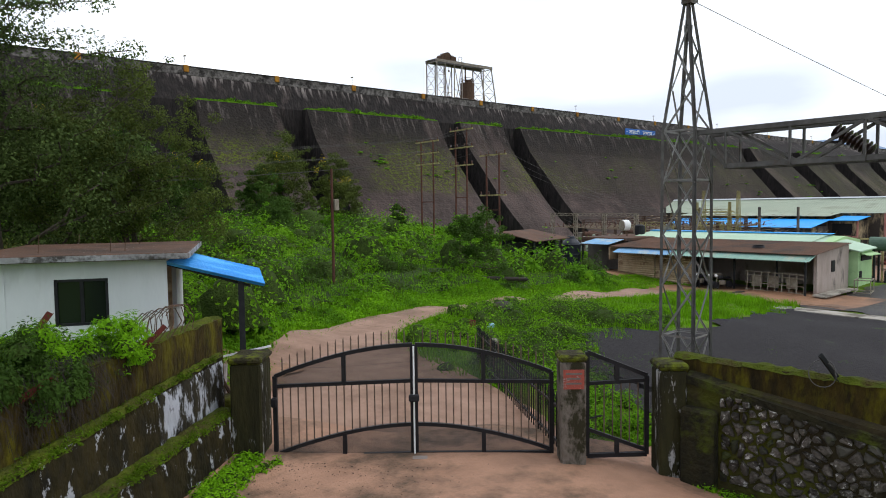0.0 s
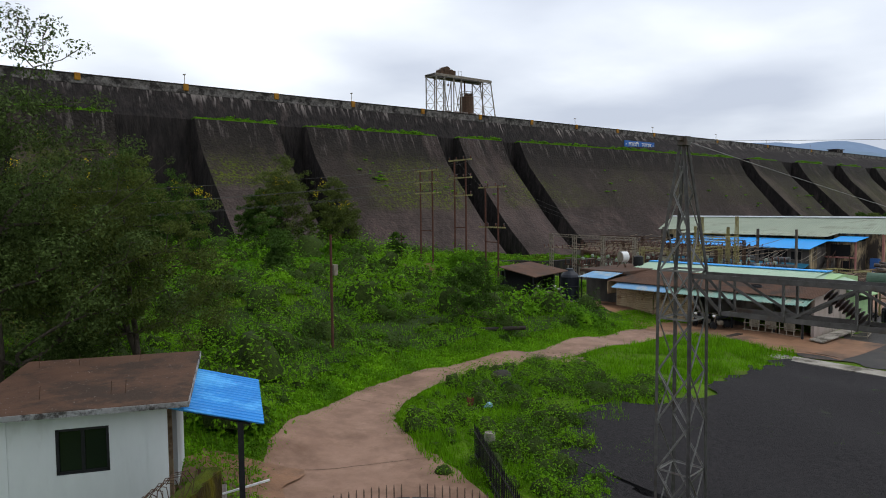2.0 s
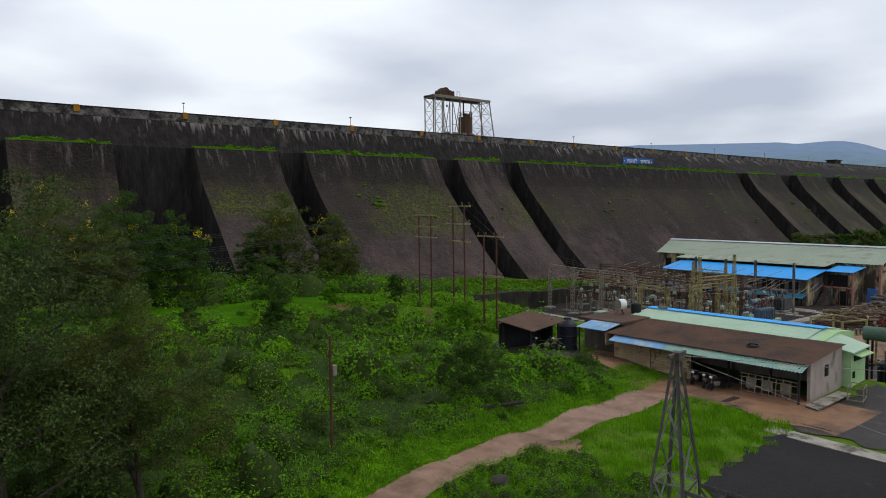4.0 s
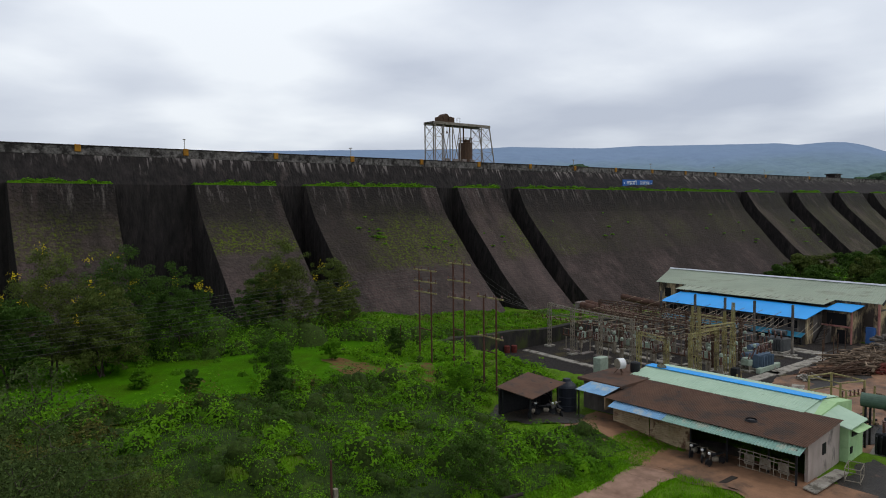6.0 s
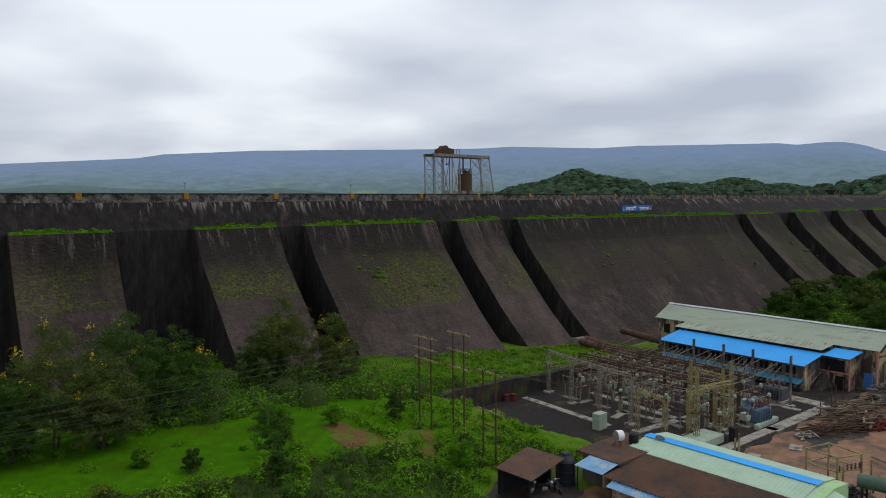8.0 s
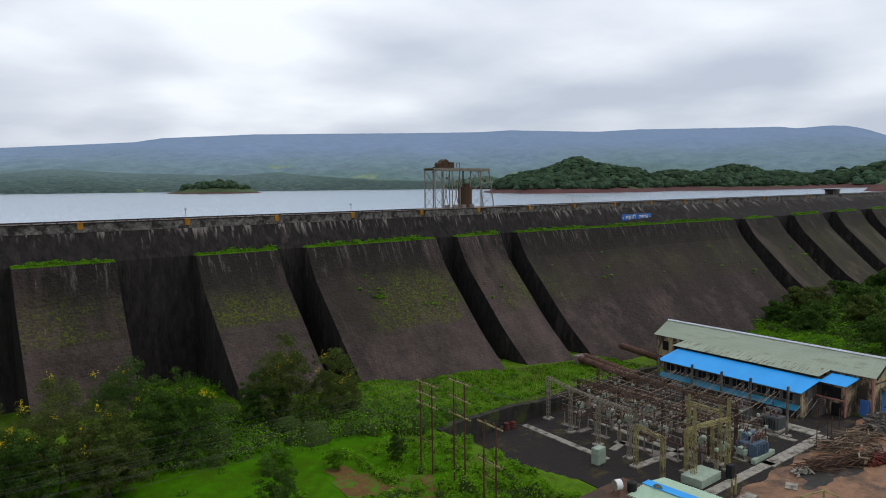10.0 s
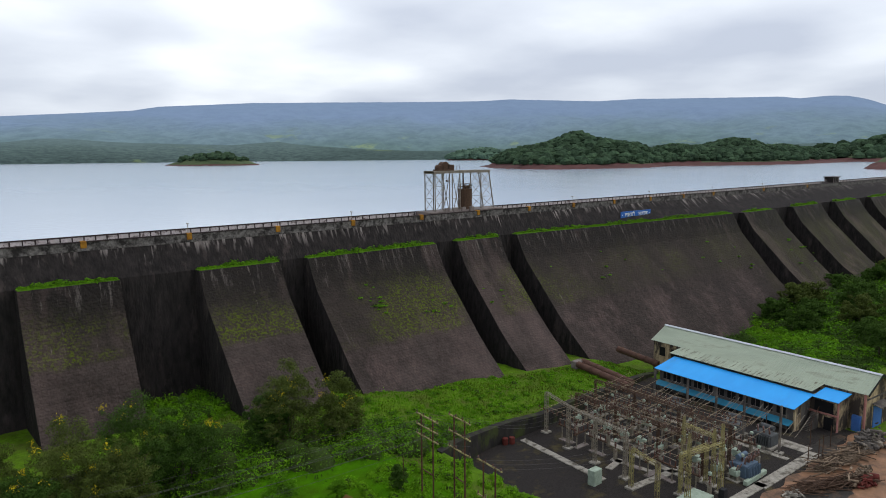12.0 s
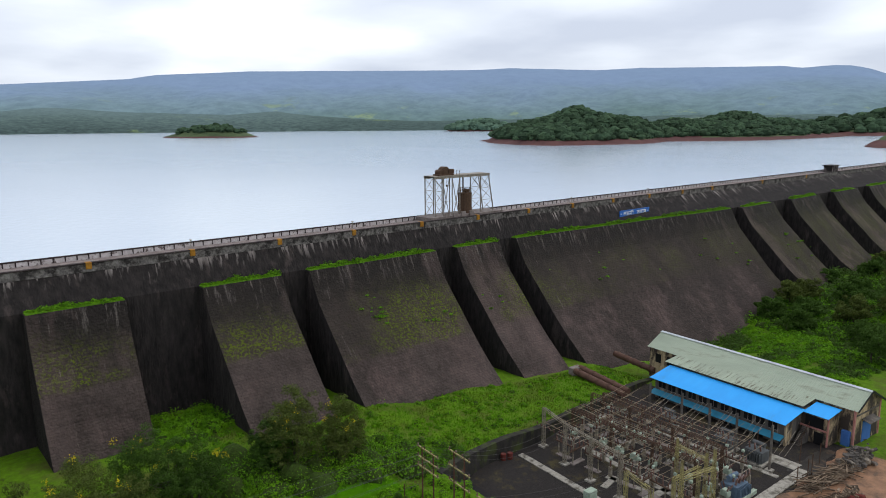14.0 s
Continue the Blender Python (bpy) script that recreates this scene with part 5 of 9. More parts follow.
M_LIMEWALL = surf("black_wall_with_lime_flakes", (0.034, 0.026, 0.008), (0.009, 0.008, 0.004), 3.0, 0.95, third=(0.30, 0.31, 0.33), tscale=4.2, tcut=(0.585, 0.615), bump=0.9, bscale=7, bdist=0.09, stretch=(1, 1, 0.6))
M_LIMEDENSE = surf("wall_with_peeling_lime_wash", (0.040, 0.034, 0.020), (0.012, 0.011, 0.008), 3.0, 0.95, third=(0.37, 0.385, 0.42), tscale=3.4, tcut=(0.475, 0.54), bump=0.9, bscale=7, bdist=0.09, stretch=(1, 1, 0.4))
M_BROWNMOSS = surf("brown_moss_stained_plaster", (0.046, 0.031, 0.006), (0.012, 0.009, 0.004), 6.0, 0.95, third=(0.090, 0.078, 0.005), tscale=2.8, tcut=(0.48, 0.66), bump=0.6, bscale=16, bdist=0.05, stretch=(1, 1, 0.35))
M_PILLARLIME = surf("black_pillar_with_lime_streaks", (0.036, 0.033, 0.012), (0.013, 0.012, 0.007), 3.0, 0.9, third=(0.30, 0.295, 0.285), tscale=4.5, tcut=(0.575, 0.62), bump=0.6, bscale=12, bdist=0.05, stretch=(1, 1, 0.3))
M_GATE = surf("black_gate_paint", (0.020, 0.019, 0.020), (0.012, 0.011, 0.012), 5.0, 0.5, bump=0.02)
M_REDPAINT = surf("faded_red_paint", (0.36, 0.085, 0.06), (0.24, 0.06, 0.045), 6.0, 0.7, third=(0.30, 0.27, 0.24), tscale=4.0, tcut=(0.55, 0.62))
M_GREYPLASTER = surf("grey_pillar_plaster", (0.23, 0.20, 0.17), (0.12, 0.10, 0.08), 3.0, 0.9, third=(0.030, 0.027, 0.014), tscale=3.0, tcut=(0.42, 0.56), stretch=(1, 1, 0.6))


def mesh_sheet_material():
    m = bpy.data.materials.new("dark_wire_mesh")
    m.use_nodes = True
    nt = m.node_tree
    p = nt.nodes["Principled BSDF"]
    p.inputs["Base Color"].default_value = (0.03, 0.03, 0.03, 1)
    p.inputs["Roughness"].default_value = 0.7
    tr = nt.nodes.new("ShaderNodeBsdfTransparent")
    mix = nt.nodes.new("ShaderNodeMixShader")
    mix.inputs[0].default_value = 0.62
    nt.links.new(tr.outputs[0], mix.inputs[1]); nt.links.new(p.outputs[0], mix.inputs[2])
    nt.links.new(mix.outputs[0], nt.nodes["Material Output"].inputs[0])
    return m


M_TOWER = surf("dull_grey_tower_steel", (0.130, 0.124, 0.118), (0.062, 0.058, 0.055), 4.0, 0.65, metal=0.2, bump=0.05, third=(0.085, 0.060, 0.044), tscale=1.2, tcut=(0.56, 0.68))
M_MESH = mesh_sheet_material()
M_BRACE = surf("pale_galvanised_brace", (0.25, 0.245, 0.235), (0.13, 0.125, 0.115), 3.0, 0.6, metal=0.2, bump=0.05, third=(0.12, 0.075, 0.05), tscale=1.5, tcut=(0.58, 0.70))
M_BARRUST = surf("rust_brown_bar", (0.150, 0.104, 0.080), (0.075, 0.052, 0.040), 8.0, 0.75, bump=0.05)


def straight(s, z0, z1):
    return z0 + (z1 - z0) * s


def arc(s, z0, z1):
    """Height of an arched rail, s from 0 at the hinge to 1 at the meeting stile."""
    return z0 + (z1 - z0) * math.sin(s * math.pi / 2) ** 0.9


def gate_leaf(name, u0, u1, v0, v1, zt, zc, label, low=(0.12, 0.58), spikes=True, arc=arc):
    """One leaf from its hinge at u0, v0 to its meeting stile at u1, v1; zt, zc: heights of the arched top."""
    g = empty(name, NEAR, label, "gate", "gate leaves")
    P = lambda s, z, o=0.0: Vector((u0 + (u1 - u0) * s, v0 + (v1 - v0) * s + o, z))
    zb, zm = 0.06, 1.30
    for s, w, h in ((0.0, 0.07, zt), (1.0, 0.07, zc), (0.5, 0.06, None)):
        bm = bmesh.new()
        if h:
            bar(bm, P(s, zb), P(s, h), w)
        else:
            bar(bm, P(s, zb), P(s, arc(s, *low)), 0.07)
            part("stile", bm, M_GATE, g)
            bm = bmesh.new(); bar(bm, P(s, zm), P(s, arc(s, zt, zc)), 0.07)
        part("stile", bm, M_GATE, g)
    for f, w in ((lambda s: zb, 0.07), (lambda s: arc(s, *low), 0.06), (lambda s: zm + 0.04 * s, 0.06), (lambda s: arc(s, zt, zc), 0.065)):
        bm = bmesh.new()
        pieces = 1 if arc is straight else 14
        for k in range(pieces):
            bar(bm, P(k / pieces, f(k / pieces)), P((k + 1) / pieces + 0.004, f((k + 1) / pieces)), w)
        part("rail", bm, M_GATE, g)
    n = int(abs(u1 - u0) / 0.128)
    for k in range(1, n):
        s = k / n
        bm = bmesh.new()
        bar(bm, P(s, arc(s, *low)), P(s, zm + 0.02), 0.024, seg=6)
        part("baluster", bm, M_BARRUST, g)
        if spikes:
            bm = bmesh.new()
            z = arc(s, zt, zc)
            bar(bm, P(s, z), P(s, z + 0.21), 0.024, seg=6)
            bar(bm, P(s, z + 0.20), P(s, z + 0.28), 0.032, 0.006, seg=6)
            part("spike", bm, M_BARRUST, g)
    for lo, hi in ((lambda s: zm, lambda s: arc(s, zt, zc)), (lambda s: zb, lambda s: arc(s, *low))):
        bm = bmesh.new()
        for o in (0.0, 0.004):
            top = [bm.verts.new(P(k / 14, hi(k / 14), o)) for k in range(15)]
            bot = [bm.verts.new(P(k / 14, lo(k / 14), o)) for k in range(15)]
            if o == 0.0:
                for k in range(14):
                    bm.faces.new((bot[k], bot[k + 1], top[k + 1], top[k]))
        part("mesh_panel", bm, M_MESH, g, "dark see-through mesh panel")
    return g


gl = gate_leaf("gate_leaf", -2.93, -0.60, 11.62, 11.74, 1.47, 1.96, "black steel gate leaf with arched spiked top, closed")
gate_leaf("gate_leaf", 1.78, -0.54, 11.72, 11.74, 1.47, 1.96, "black steel gate leaf with arched spiked top, closed")
bm = bmesh.new(); bar(bm, (-0.57, 11.66, -0.02), (-0.57, 11.66, 1.95), 0.03, seg=8); part("drop_bolt", bm, M_WHITE, gl, "white painted drop bolt")
bm = bmesh.new(); box(bm, (-0.66, 11.6, 1.0), (-0.48, 11.7, 1.12), 0.02); part("lock", bm, M_DARKSTEEL, gl)
bm = bmesh.new(); box(bm, (-2.98, 11.5, 0.95), (-2.88, 11.6, 1.12), 0.02); part("hinge_box", bm, M_DARKSTEEL, gl)
# wicket gate
wk = gate_leaf("wicket_gate", 2.36, 3.38, 11.55, 11.6, 1.84, 1.42, "black steel wicket gate with sloping top, closed", low=(0.52, 0.13), spikes=False, arc=straight)
bm = bmesh.new(); bar(bm, (2.4, 11.5, 0.72), (2.6, 11.5, 0.76), 0.03, seg=6); part("latch", bm, M_DARKSTEEL, wk)
bm = bmesh.new()
plate(bm, [(-0.6, 11.4, 0.09), (-0.35, 11.4, 0.09), (-0.35, 11.55, 0.09), (-0.6, 11.55, 0.09)], 0.05)
thing("gate_stop", bm, M_PALE, "small pale stone at the foot of the gate", "stone", NEAR)


M_CAP = surf("moss_grown_cap", (0.036, 0.031, 0.013), (0.015, 0.013, 0.008), 3.0, 0.95, third=(0.085, 0.10, 0.008), tscale=3.5, tcut=(0.46, 0.58), bump=0.5, bscale=20, bdist=0.04)


def pillar(u0, u1, v0, v1, h, body, label, cap=M_CAP):
    p = empty("gate_pillar", NEAR, label, "pillar", "gate pillars")
    bm = bmesh.new(); box(bm, (u0, v0, -0.3), (u1, v1, h), 0.03); part("shaft", bm, body, p)
    bm = bmesh.new(); box(bm, (u0 - 0.03, v0 - 0.03, h), (u1 + 0.03, v1 + 0.03, h + 0.12), 0.04); part("cap", bm, cap, p, "moss-grown cap")
    return p


pillar(-3.60, -3.09, 11.3, 12.0, 1.74, M_PILLARLIME, "black mossy stone gate pillar")
mp = pillar(1.86, 2.28, 11.2, 11.65, 1.74, M_GREYPLASTER, "grey plastered gate pillar with faded red notice patch")
bm = bmesh.new(); box(bm, (1.9, 11.185, 1.30), (2.24, 11.2, 1.62)); part("red_patch", bm, M_REDPAINT, mp, "faded red painted notice patch")
for k, (z, w) in enumerate(((1.54, 0.26), (1.46, 0.22), (1.38, 0.25))):
    bm = bmesh.new(); box(bm, (2.07 - w / 2, 11.178, z), (2.07 + w / 2, 11.185, z + 0.03)); part("writing_bar", bm, M_PALE, mp)
pillar(3.46, 3.90, 11.1, 11.6, 1.60, M_PILLARLIME, "black mossy stone gate pillar")

# left retaining wall in three tiers, running back along the road
WL = NEAR @ pose(-3.42, 11.3, 0, 0, 0, -7)      # its own axes: x out of the road, y along it towards the gate
lw = empty("retaining_wall_left", WL, "tiered mossy rubble retaining wall beside the road", "wall", kind="structure")


def low_edge(y):
    """The front edge (x, z) of the lower ledge at y; mid_edge the same for the ledge above."""
    return -0.2025 - 0.025 * y, 0.907 - 0.022 * y


def mid_edge(y):
    return -0.535 - 0.0407 * y, 1.785 + 0.026 * y


def tier(name, prof, a, b, mat, label=""):
    """A wall tier whose section prof(y) changes evenly from y = a to b."""
    bm = bmesh.new()
    A, B = [[bm.verts.new((x, y, z)) for x, z in prof(y)] for y in (a, b)]
    for i in range(4):
        bm.faces.new((A[i], A[(i + 1) % 4], B[(i + 1) % 4], B[i]))
    bm.faces.new(A[::-1]); bm.faces.new(B)
    bmesh.ops.recalc_face_normals(bm, faces=bm.faces[:])
    return part(name, bm, mat, lw, label)


tier("lower_tier", lambda y: ((low_edge(y)[0] + 0.10, -0.4), low_edge(y), (-0.62, low_edge(y)[1]), (-0.62, -0.4)), -9, 0.3, M_LIMEWALL)
tier("middle_tier", lambda y: ((mid_edge(y)[0] + 0.05, -0.4), mid_edge(y), (-0.80, mid_edge(y)[1]), (-0.80, -0.4)), -9, 0.55, M_LIMEWALL, "black wet wall with patches of flaking lime wash")
tier("top_tier", lambda y: ((-0.60, 0.5), (-0.61, 2.40), (-0.90, 2.40), (-0.90, 0.5)), -9, 0.7, M_BROWNMOSS, "brown moss-stained parapet")
rnd = random.Random(5)


def moss_strip(parent, prof, a, b, step=0.16, name="moss"):
    """A lumpy strip of moss along a ledge: prof(y) gives its two edges as (x, z)."""
    bm = bmesh.new()
    n = int((b - a) / step)
    rows = []
    for i in range(n + 1):
        y = a + (b - a) * i / n
        row = []
        for k in range(5):
            s = k / 4
            (xa, za), (xb, zb) = prof(y)
            x = xa * (1 - s) + xb * s; z = za * (1 - s) + zb * s
            lump = 0.06 * (1 - (2 * s - 1) ** 2) + 0.05 * noise.noise((x * 7, y * 5, 1.0))
            row.append(bm.verts.new((x + 0.03 * noise.noise((y * 6, k, 2.0)), y, z + lump)))
        rows.append(row)
    for r, q in zip(rows, rows[1:]):
        for k in range(4):
            bm.faces.new((r[k], q[k], q[k + 1], r[k + 1]))
    bmesh.ops.recalc_face_normals(bm, faces=bm.faces[:])
    return part(name, bm, M_MOSS, parent)


moss_strip(lw, lambda y: ((low_edge(y)[0] + 0.02, low_edge(y)[1] - 0.02), (-0.6, low_edge(y)[1] + 0.01)), -8.8, 0.3)
moss_strip(lw, lambda y: ((mid_edge(y)[0] + 0.02, mid_edge(y)[1] - 0.02), (-0.64, mid_edge(y)[1] + 0.01)), -8.8, 0.55)
moss_strip(lw, lambda y: ((-0.60, 2.385), (-0.92, 2.39)), -8.8, 0.7)


M_STONE_DARK = surf("mossy_rubble_stone", (0.060, 0.055, 0.045), (0.030, 0.028, 0.022), 6.0, 0.9, bump=0.3, bscale=25, bdist=0.02, objrand=0.5, third=(0.05, 0.06, 0.015), tscale=1.2)


def rough_face(parent, place, a, b, z0, z1, mat, seed, name="rough_facing", amp=0.035):
    """A thin uneven facing over a wall: place(y, z) gives a point on the wall and its outward normal."""
    na, nz = int((b - a) / 0.07), int((z1 - z0) / 0.07)
    V = []
    for i in range(na + 1):
        for k in range(nz + 1):
            y, z = a + (b - a) * i / na, z0 + (z1 - z0) * k / nz
            p, q = place(y, z)
            e = 0.0 if k in (0, nz) else 1.0
            lump = abs(noise.noise((y * 3.3, z * 4.2, seed))) + 0.5 * noise.noise((y * 9, z * 11, seed + 3))
            V.append(tuple(Vector(p) + Vector(q) * (0.006 + e * amp * (0.25 + lump))))
    F = [(i * (nz + 1) + k, (i + 1) * (nz + 1) + k, (i + 1) * (nz + 1) + k + 1, i * (nz + 1) + k + 1) for i in range(na) for k in range(nz)]
    o = raw(name, V, F, mat, True)
    o.parent = parent
    return o


rough_face(lw, lambda y, z: ((low_edge(y)[0] + 0.10 * (low_edge(y)[1] - z) / (low_edge(y)[1] + 0.4), y, z), (1, 0, 0.08)), -7.0, 0.28, -0.1, 0.89, M_LIMEWALL, 1.0)
rough_face(lw, lambda y, z: ((mid_edge(y)[0] + 0.05 * (mid_edge(y)[1] - z) / (mid_edge(y)[1] + 0.4), y, z), (1, 0, 0.03)), -5.4, -1.75, 0.9, 1.64, M_LIMEWALL, 4.0)
rough_face(lw, lambda y, z: ((mid_edge(y)[0] + 0.05 * (mid_edge(y)[1] - z) / (mid_edge(y)[1] + 0.4), y, z), (1, 0, 0.03)), -1.75, 0.5, 0.9, 1.70, M_LIMEDENSE, 4.0)
rough_face(lw, lambda y, z: ((-0.60 - 0.01 * (z - 0.5) / 1.9, y, z), (1, 0, 0.01)), -7.4, 0.65, 1.8, 2.38, M_BROWNMOSS, 9.0, amp=0.02)
# terrace behind the left wall
bm = bmesh.new(); box(bm, (-9, -14, -0.5), (-0.90, 0.55, 1.18)); part("terrace", bm, M_GRASS, lw)

# right wall: rubble below a sloping mossy coping, parapet above
rw = empty("retaining_wall_right", NEAR @ pose(3.9, 11.15, 0, 0, 0, -44.5), "rubble stone wall with mossy coping and parapet", "wall", kind="structure")


def rtop(x):
    return 1.52 - 0.155 * x


bm = bmesh.new()
A = [bm.verts.new(v) for v in ((0, 0, -0.5), (0, 0, rtop(0)), (0, 0.45, rtop(0) + 0.1), (0, 0.45, -0.5))]
B = [bm.verts.new(v) for v in ((9, 0, -0.5), (9, 0, rtop(9) * 0 + 0.5), (9, 0.45, 0.6), (9, 0.45, -0.5))]
for i in range(4):
    bm.faces.new((A[i], A[(i + 1) % 4], B[(i + 1) % 4], B[i]))
bm.faces.new(A[::-1]); bm.faces.new(B); bmesh.ops.recalc_face_normals(bm, faces=bm.faces[:])
part("wall_core", bm, M_MOSSWALL, rw)
bm = bmesh.new()
for i in range(36):
    a, b = i / 4, (i + 1) / 4
    za, zb = [max(0.5, rtop(q)) + 0.03 * noise.noise((q * 2.1, 0, 3)) for q in (a, b)]
    plate(bm, [(a, -0.05, za + 0.01), (b, -0.05, zb + 0.01), (b, 0.17, zb + 0.07), (a, 0.17, za + 0.07)], 0.13)
part("coping", bm, M_COPING, rw, "narrow mossy concrete coping")
bm = bmesh.new(); box(bm, (-0.3, 0.15, -0.5), (9, 0.44, 1.78), 0.03); part("parapet", bm, M_BROWNMOSS, rw, "brown moss-stained parapet")
bm = bmesh.new()
rows = []
for i in range(90):
    x = -0.3 + 9.3 * i / 89
    rows.append([bm.verts.new((x, y, 1.755 + 0.06 * (k in (1, 2)) + 0.05 * noise.noise((x * 5, y * 9, 4)))) for k, y in enumerate((0.13, 0.22, 0.36, 0.46))])
for a, b in zip(rows, rows[1:]):
    for k in range(3):
        bm.faces.new((a[k], b[k], b[k + 1], a[k + 1]))
part("moss", bm, M_MOSS, rw)
bm = bmesh.new(); box(bm, (0.0, -0.25, -0.3), (0.55, 0.0, 1.05), 0.04); part("buttress_block", bm, M_COPING, rw)


def cell(sites, k, lo, hi):
    """The Voronoi cell of site k within the rectangle lo to hi."""
    poly = [(lo[0], lo[1]), (hi[0], lo[1]), (hi[0], hi[1]), (lo[0], hi[1])]
    px, py = sites[k]
    for j, (qx, qy) in enumerate(sites):
        if j == k or abs(qx - px) > 0.9 or abs(qy - py) > 0.9:
            continue
        mx, my, nx, ny = (px + qx) / 2, (py + qy) / 2, qx - px, qy - py
        out = []
        for (ax, ay), (bx, by) in zip(poly, poly[1:] + poly[:1]):
            da, db = (ax - mx) * nx + (ay - my) * ny, (bx - mx) * nx + (by - my) * ny
            if da <= 0:
                out.append((ax, ay))
            if da * db < 0:
                w = da / (da - db)
                out.append((ax + (bx - ax) * w, ay + (by - ay) * w))
        poly = out
        if not poly:
            break
    return poly


def rubble_stones(parent, mats, seed):
    """Irregular close-set stones over the right wall's face, each a bevelled block of its own."""
    r = random.Random(seed)
    sites = []
    for j in range(12):
        for i in range(46):
            sites.append((0.6 + 0.155 * (i + 0.5 * (j % 2)) + r.uniform(-0.075, 0.075), 0.04 + 0.135 * j + r.uniform(-0.065, 0.065)))
    sites = [q for q in sites if r.random() > 0.22]
    for k, (sx, sz) in enumerate(sites):
        if sz > rtop(sx) - 0.06 or (4.05 < sx < 4.65 and sz > rtop(sx) - 0.42):
            continue
        poly = cell(sites, k, (0.56, -0.1), (7.2, 1.6))
        poly = [(x, min(z, rtop(x) - 0.07)) for x, z in poly]
        if len(poly) < 3 or max(p[1] for p in poly) - min(p[1] for p in poly) < 0.04:
            continue
        cx, cz = sum(p[0] for p in poly) / len(poly), sum(p[1] for p in poly) / len(poly)
        q_ = r.uniform(0.56, 0.80)
        poly = [q for (ax, az), (bx, bz) in zip(poly, poly[1:] + poly[:1]) for q in ((ax * q_ + cx * (1 - q_), az * q_ + cz * (1 - q_)), (((ax + bx) / 2) * 0.86 + cx * 0.14 + r.uniform(-0.02, 0.02), ((az + bz) / 2) * 0.86 + cz * 0.14 + r.uniform(-0.02, 0.02)))]
        h, tx, tz = r.uniform(0.035, 0.085), r.uniform(-0.12, 0.12), r.uniform(-0.15, 0.1)
        bm = bmesh.new()
        rings = []
        for s, d in ((0.99, -0.01), (0.93, 0.55), (0.58, 1.0)):
            rings.append([bm.verts.new(((x - cx) * s * r.uniform(0.94, 1.04), -(h * d + ((x - cx) * tx + (z - cz) * tz) * (d > 0)), (z - cz) * s * r.uniform(0.94, 1.04))) for x, z in poly])
        n = len(poly)
        for a, b in zip(rings, rings[1:]):
            for i in range(n):
                bm.faces.new((a[i], a[(i + 1) % n], b[(i + 1) % n], b[i]))
        bm.faces.new(rings[-1])
        bmesh.ops.recalc_face_normals(bm, faces=bm.faces[:])
        part("stone", bm, r.choice(mats), parent, "", Matrix.Translation((cx, -0.002, cz)))


rubble_stones(rw, [M_STONE, M_STONE, M_STONE, M_STONE_DARK], 13)
bm = bmesh.new(); box(bm, (4.08, -0.07, rtop(4.3) - 0.44), (4.62, 0.0, rtop(4.6) - 0.06), 0.015); part("patch", bm, M_GREYPLASTER, rw, "square plaster patch in the stonework")
# leaning angle-iron stubs with loops of barbed wire
M_REDIRON = surf("red_oxide_iron", (0.14, 0.03, 0.022), (0.08, 0.02, 0.016), 6.0, 0.75)


def stub(m, base, tip, mat, label):
    bm = bmesh.new(); angle_bar(bm, base, tip, 0.07, 0.01)
    return thing("fence_stub", bm, mat, label, "fence post", m, "fence stubs")


for b, e in (((-0.7, -1.75, 2.3), (-0.45, -1.45, 2.62)), ((-0.7, -4.3, 2.2), (-0.35, -4.0, 2.5)), ((-1.35, -3.3, 2.5), (-1.0, -3.1, 3.07))):
    stub(WL, b, e, M_REDIRON, "red-oxide angle-iron stub leaning over the parapet")
for x in (2.25, 5.2):
    stub(rw.matrix_world, (x, 0.30, 1.55), (x - 0.3, 0.0, 2.12), M_DARKSTEEL, "black angle-iron stub leaning over the parapet")
M_PALEWIRE = surf("pale_aluminium_wire", (0.30, 0.29, 0.28), (0.2, 0.19, 0.18), 8.0, 0.5, bump=0)
M_WIRE = surf("grey_wire", (0.10, 0.095, 0.09), (0.06, 0.055, 0.05), 8.0, 0.6, bump=0)


def wire_curve(name, pts, r, mat=None):
    cu = bpy.data.curves.new(name, "CURVE")
    cu.dimensions, cu.bevel_depth, cu.bevel_resolution = "3D", r, 1
    sp = cu.splines.new("POLY")
    sp.points.add(len(pts) - 1)
    for p, q in zip(sp.points, pts):
        p.co = (*q, 1)
    cu.materials.append(mat or M_WIRE)
    return new(name, cu)


pts = [WL @ Vector((-0.75 + 0.16 * math.cos(a * 0.9) + 0.02 * math.sin(a * 3.1), -1.75 + 0.022 * a + 0.22 * math.sin(a * 0.93), 2.58 + 0.26 * math.sin(a * 0.9))) for a in range(60)]
tagged(wire_curve("barbed_wire", pts, 0.008, M_RUST), "tangled coil of rusty barbed wire on the wall", "wire")
pts = [rw.matrix_world @ Vector((2.0 + 0.17 * math.cos(a * 0.35), 0.05 + 0.05 * math.sin(a * 0.5), 1.86 + 0.2 * math.sin(a * 0.35))) for a in range(22)]
tagged(wire_curve("barbed_wire", pts, 0.008), "loop of loose wire hanging on the wall", "wire")

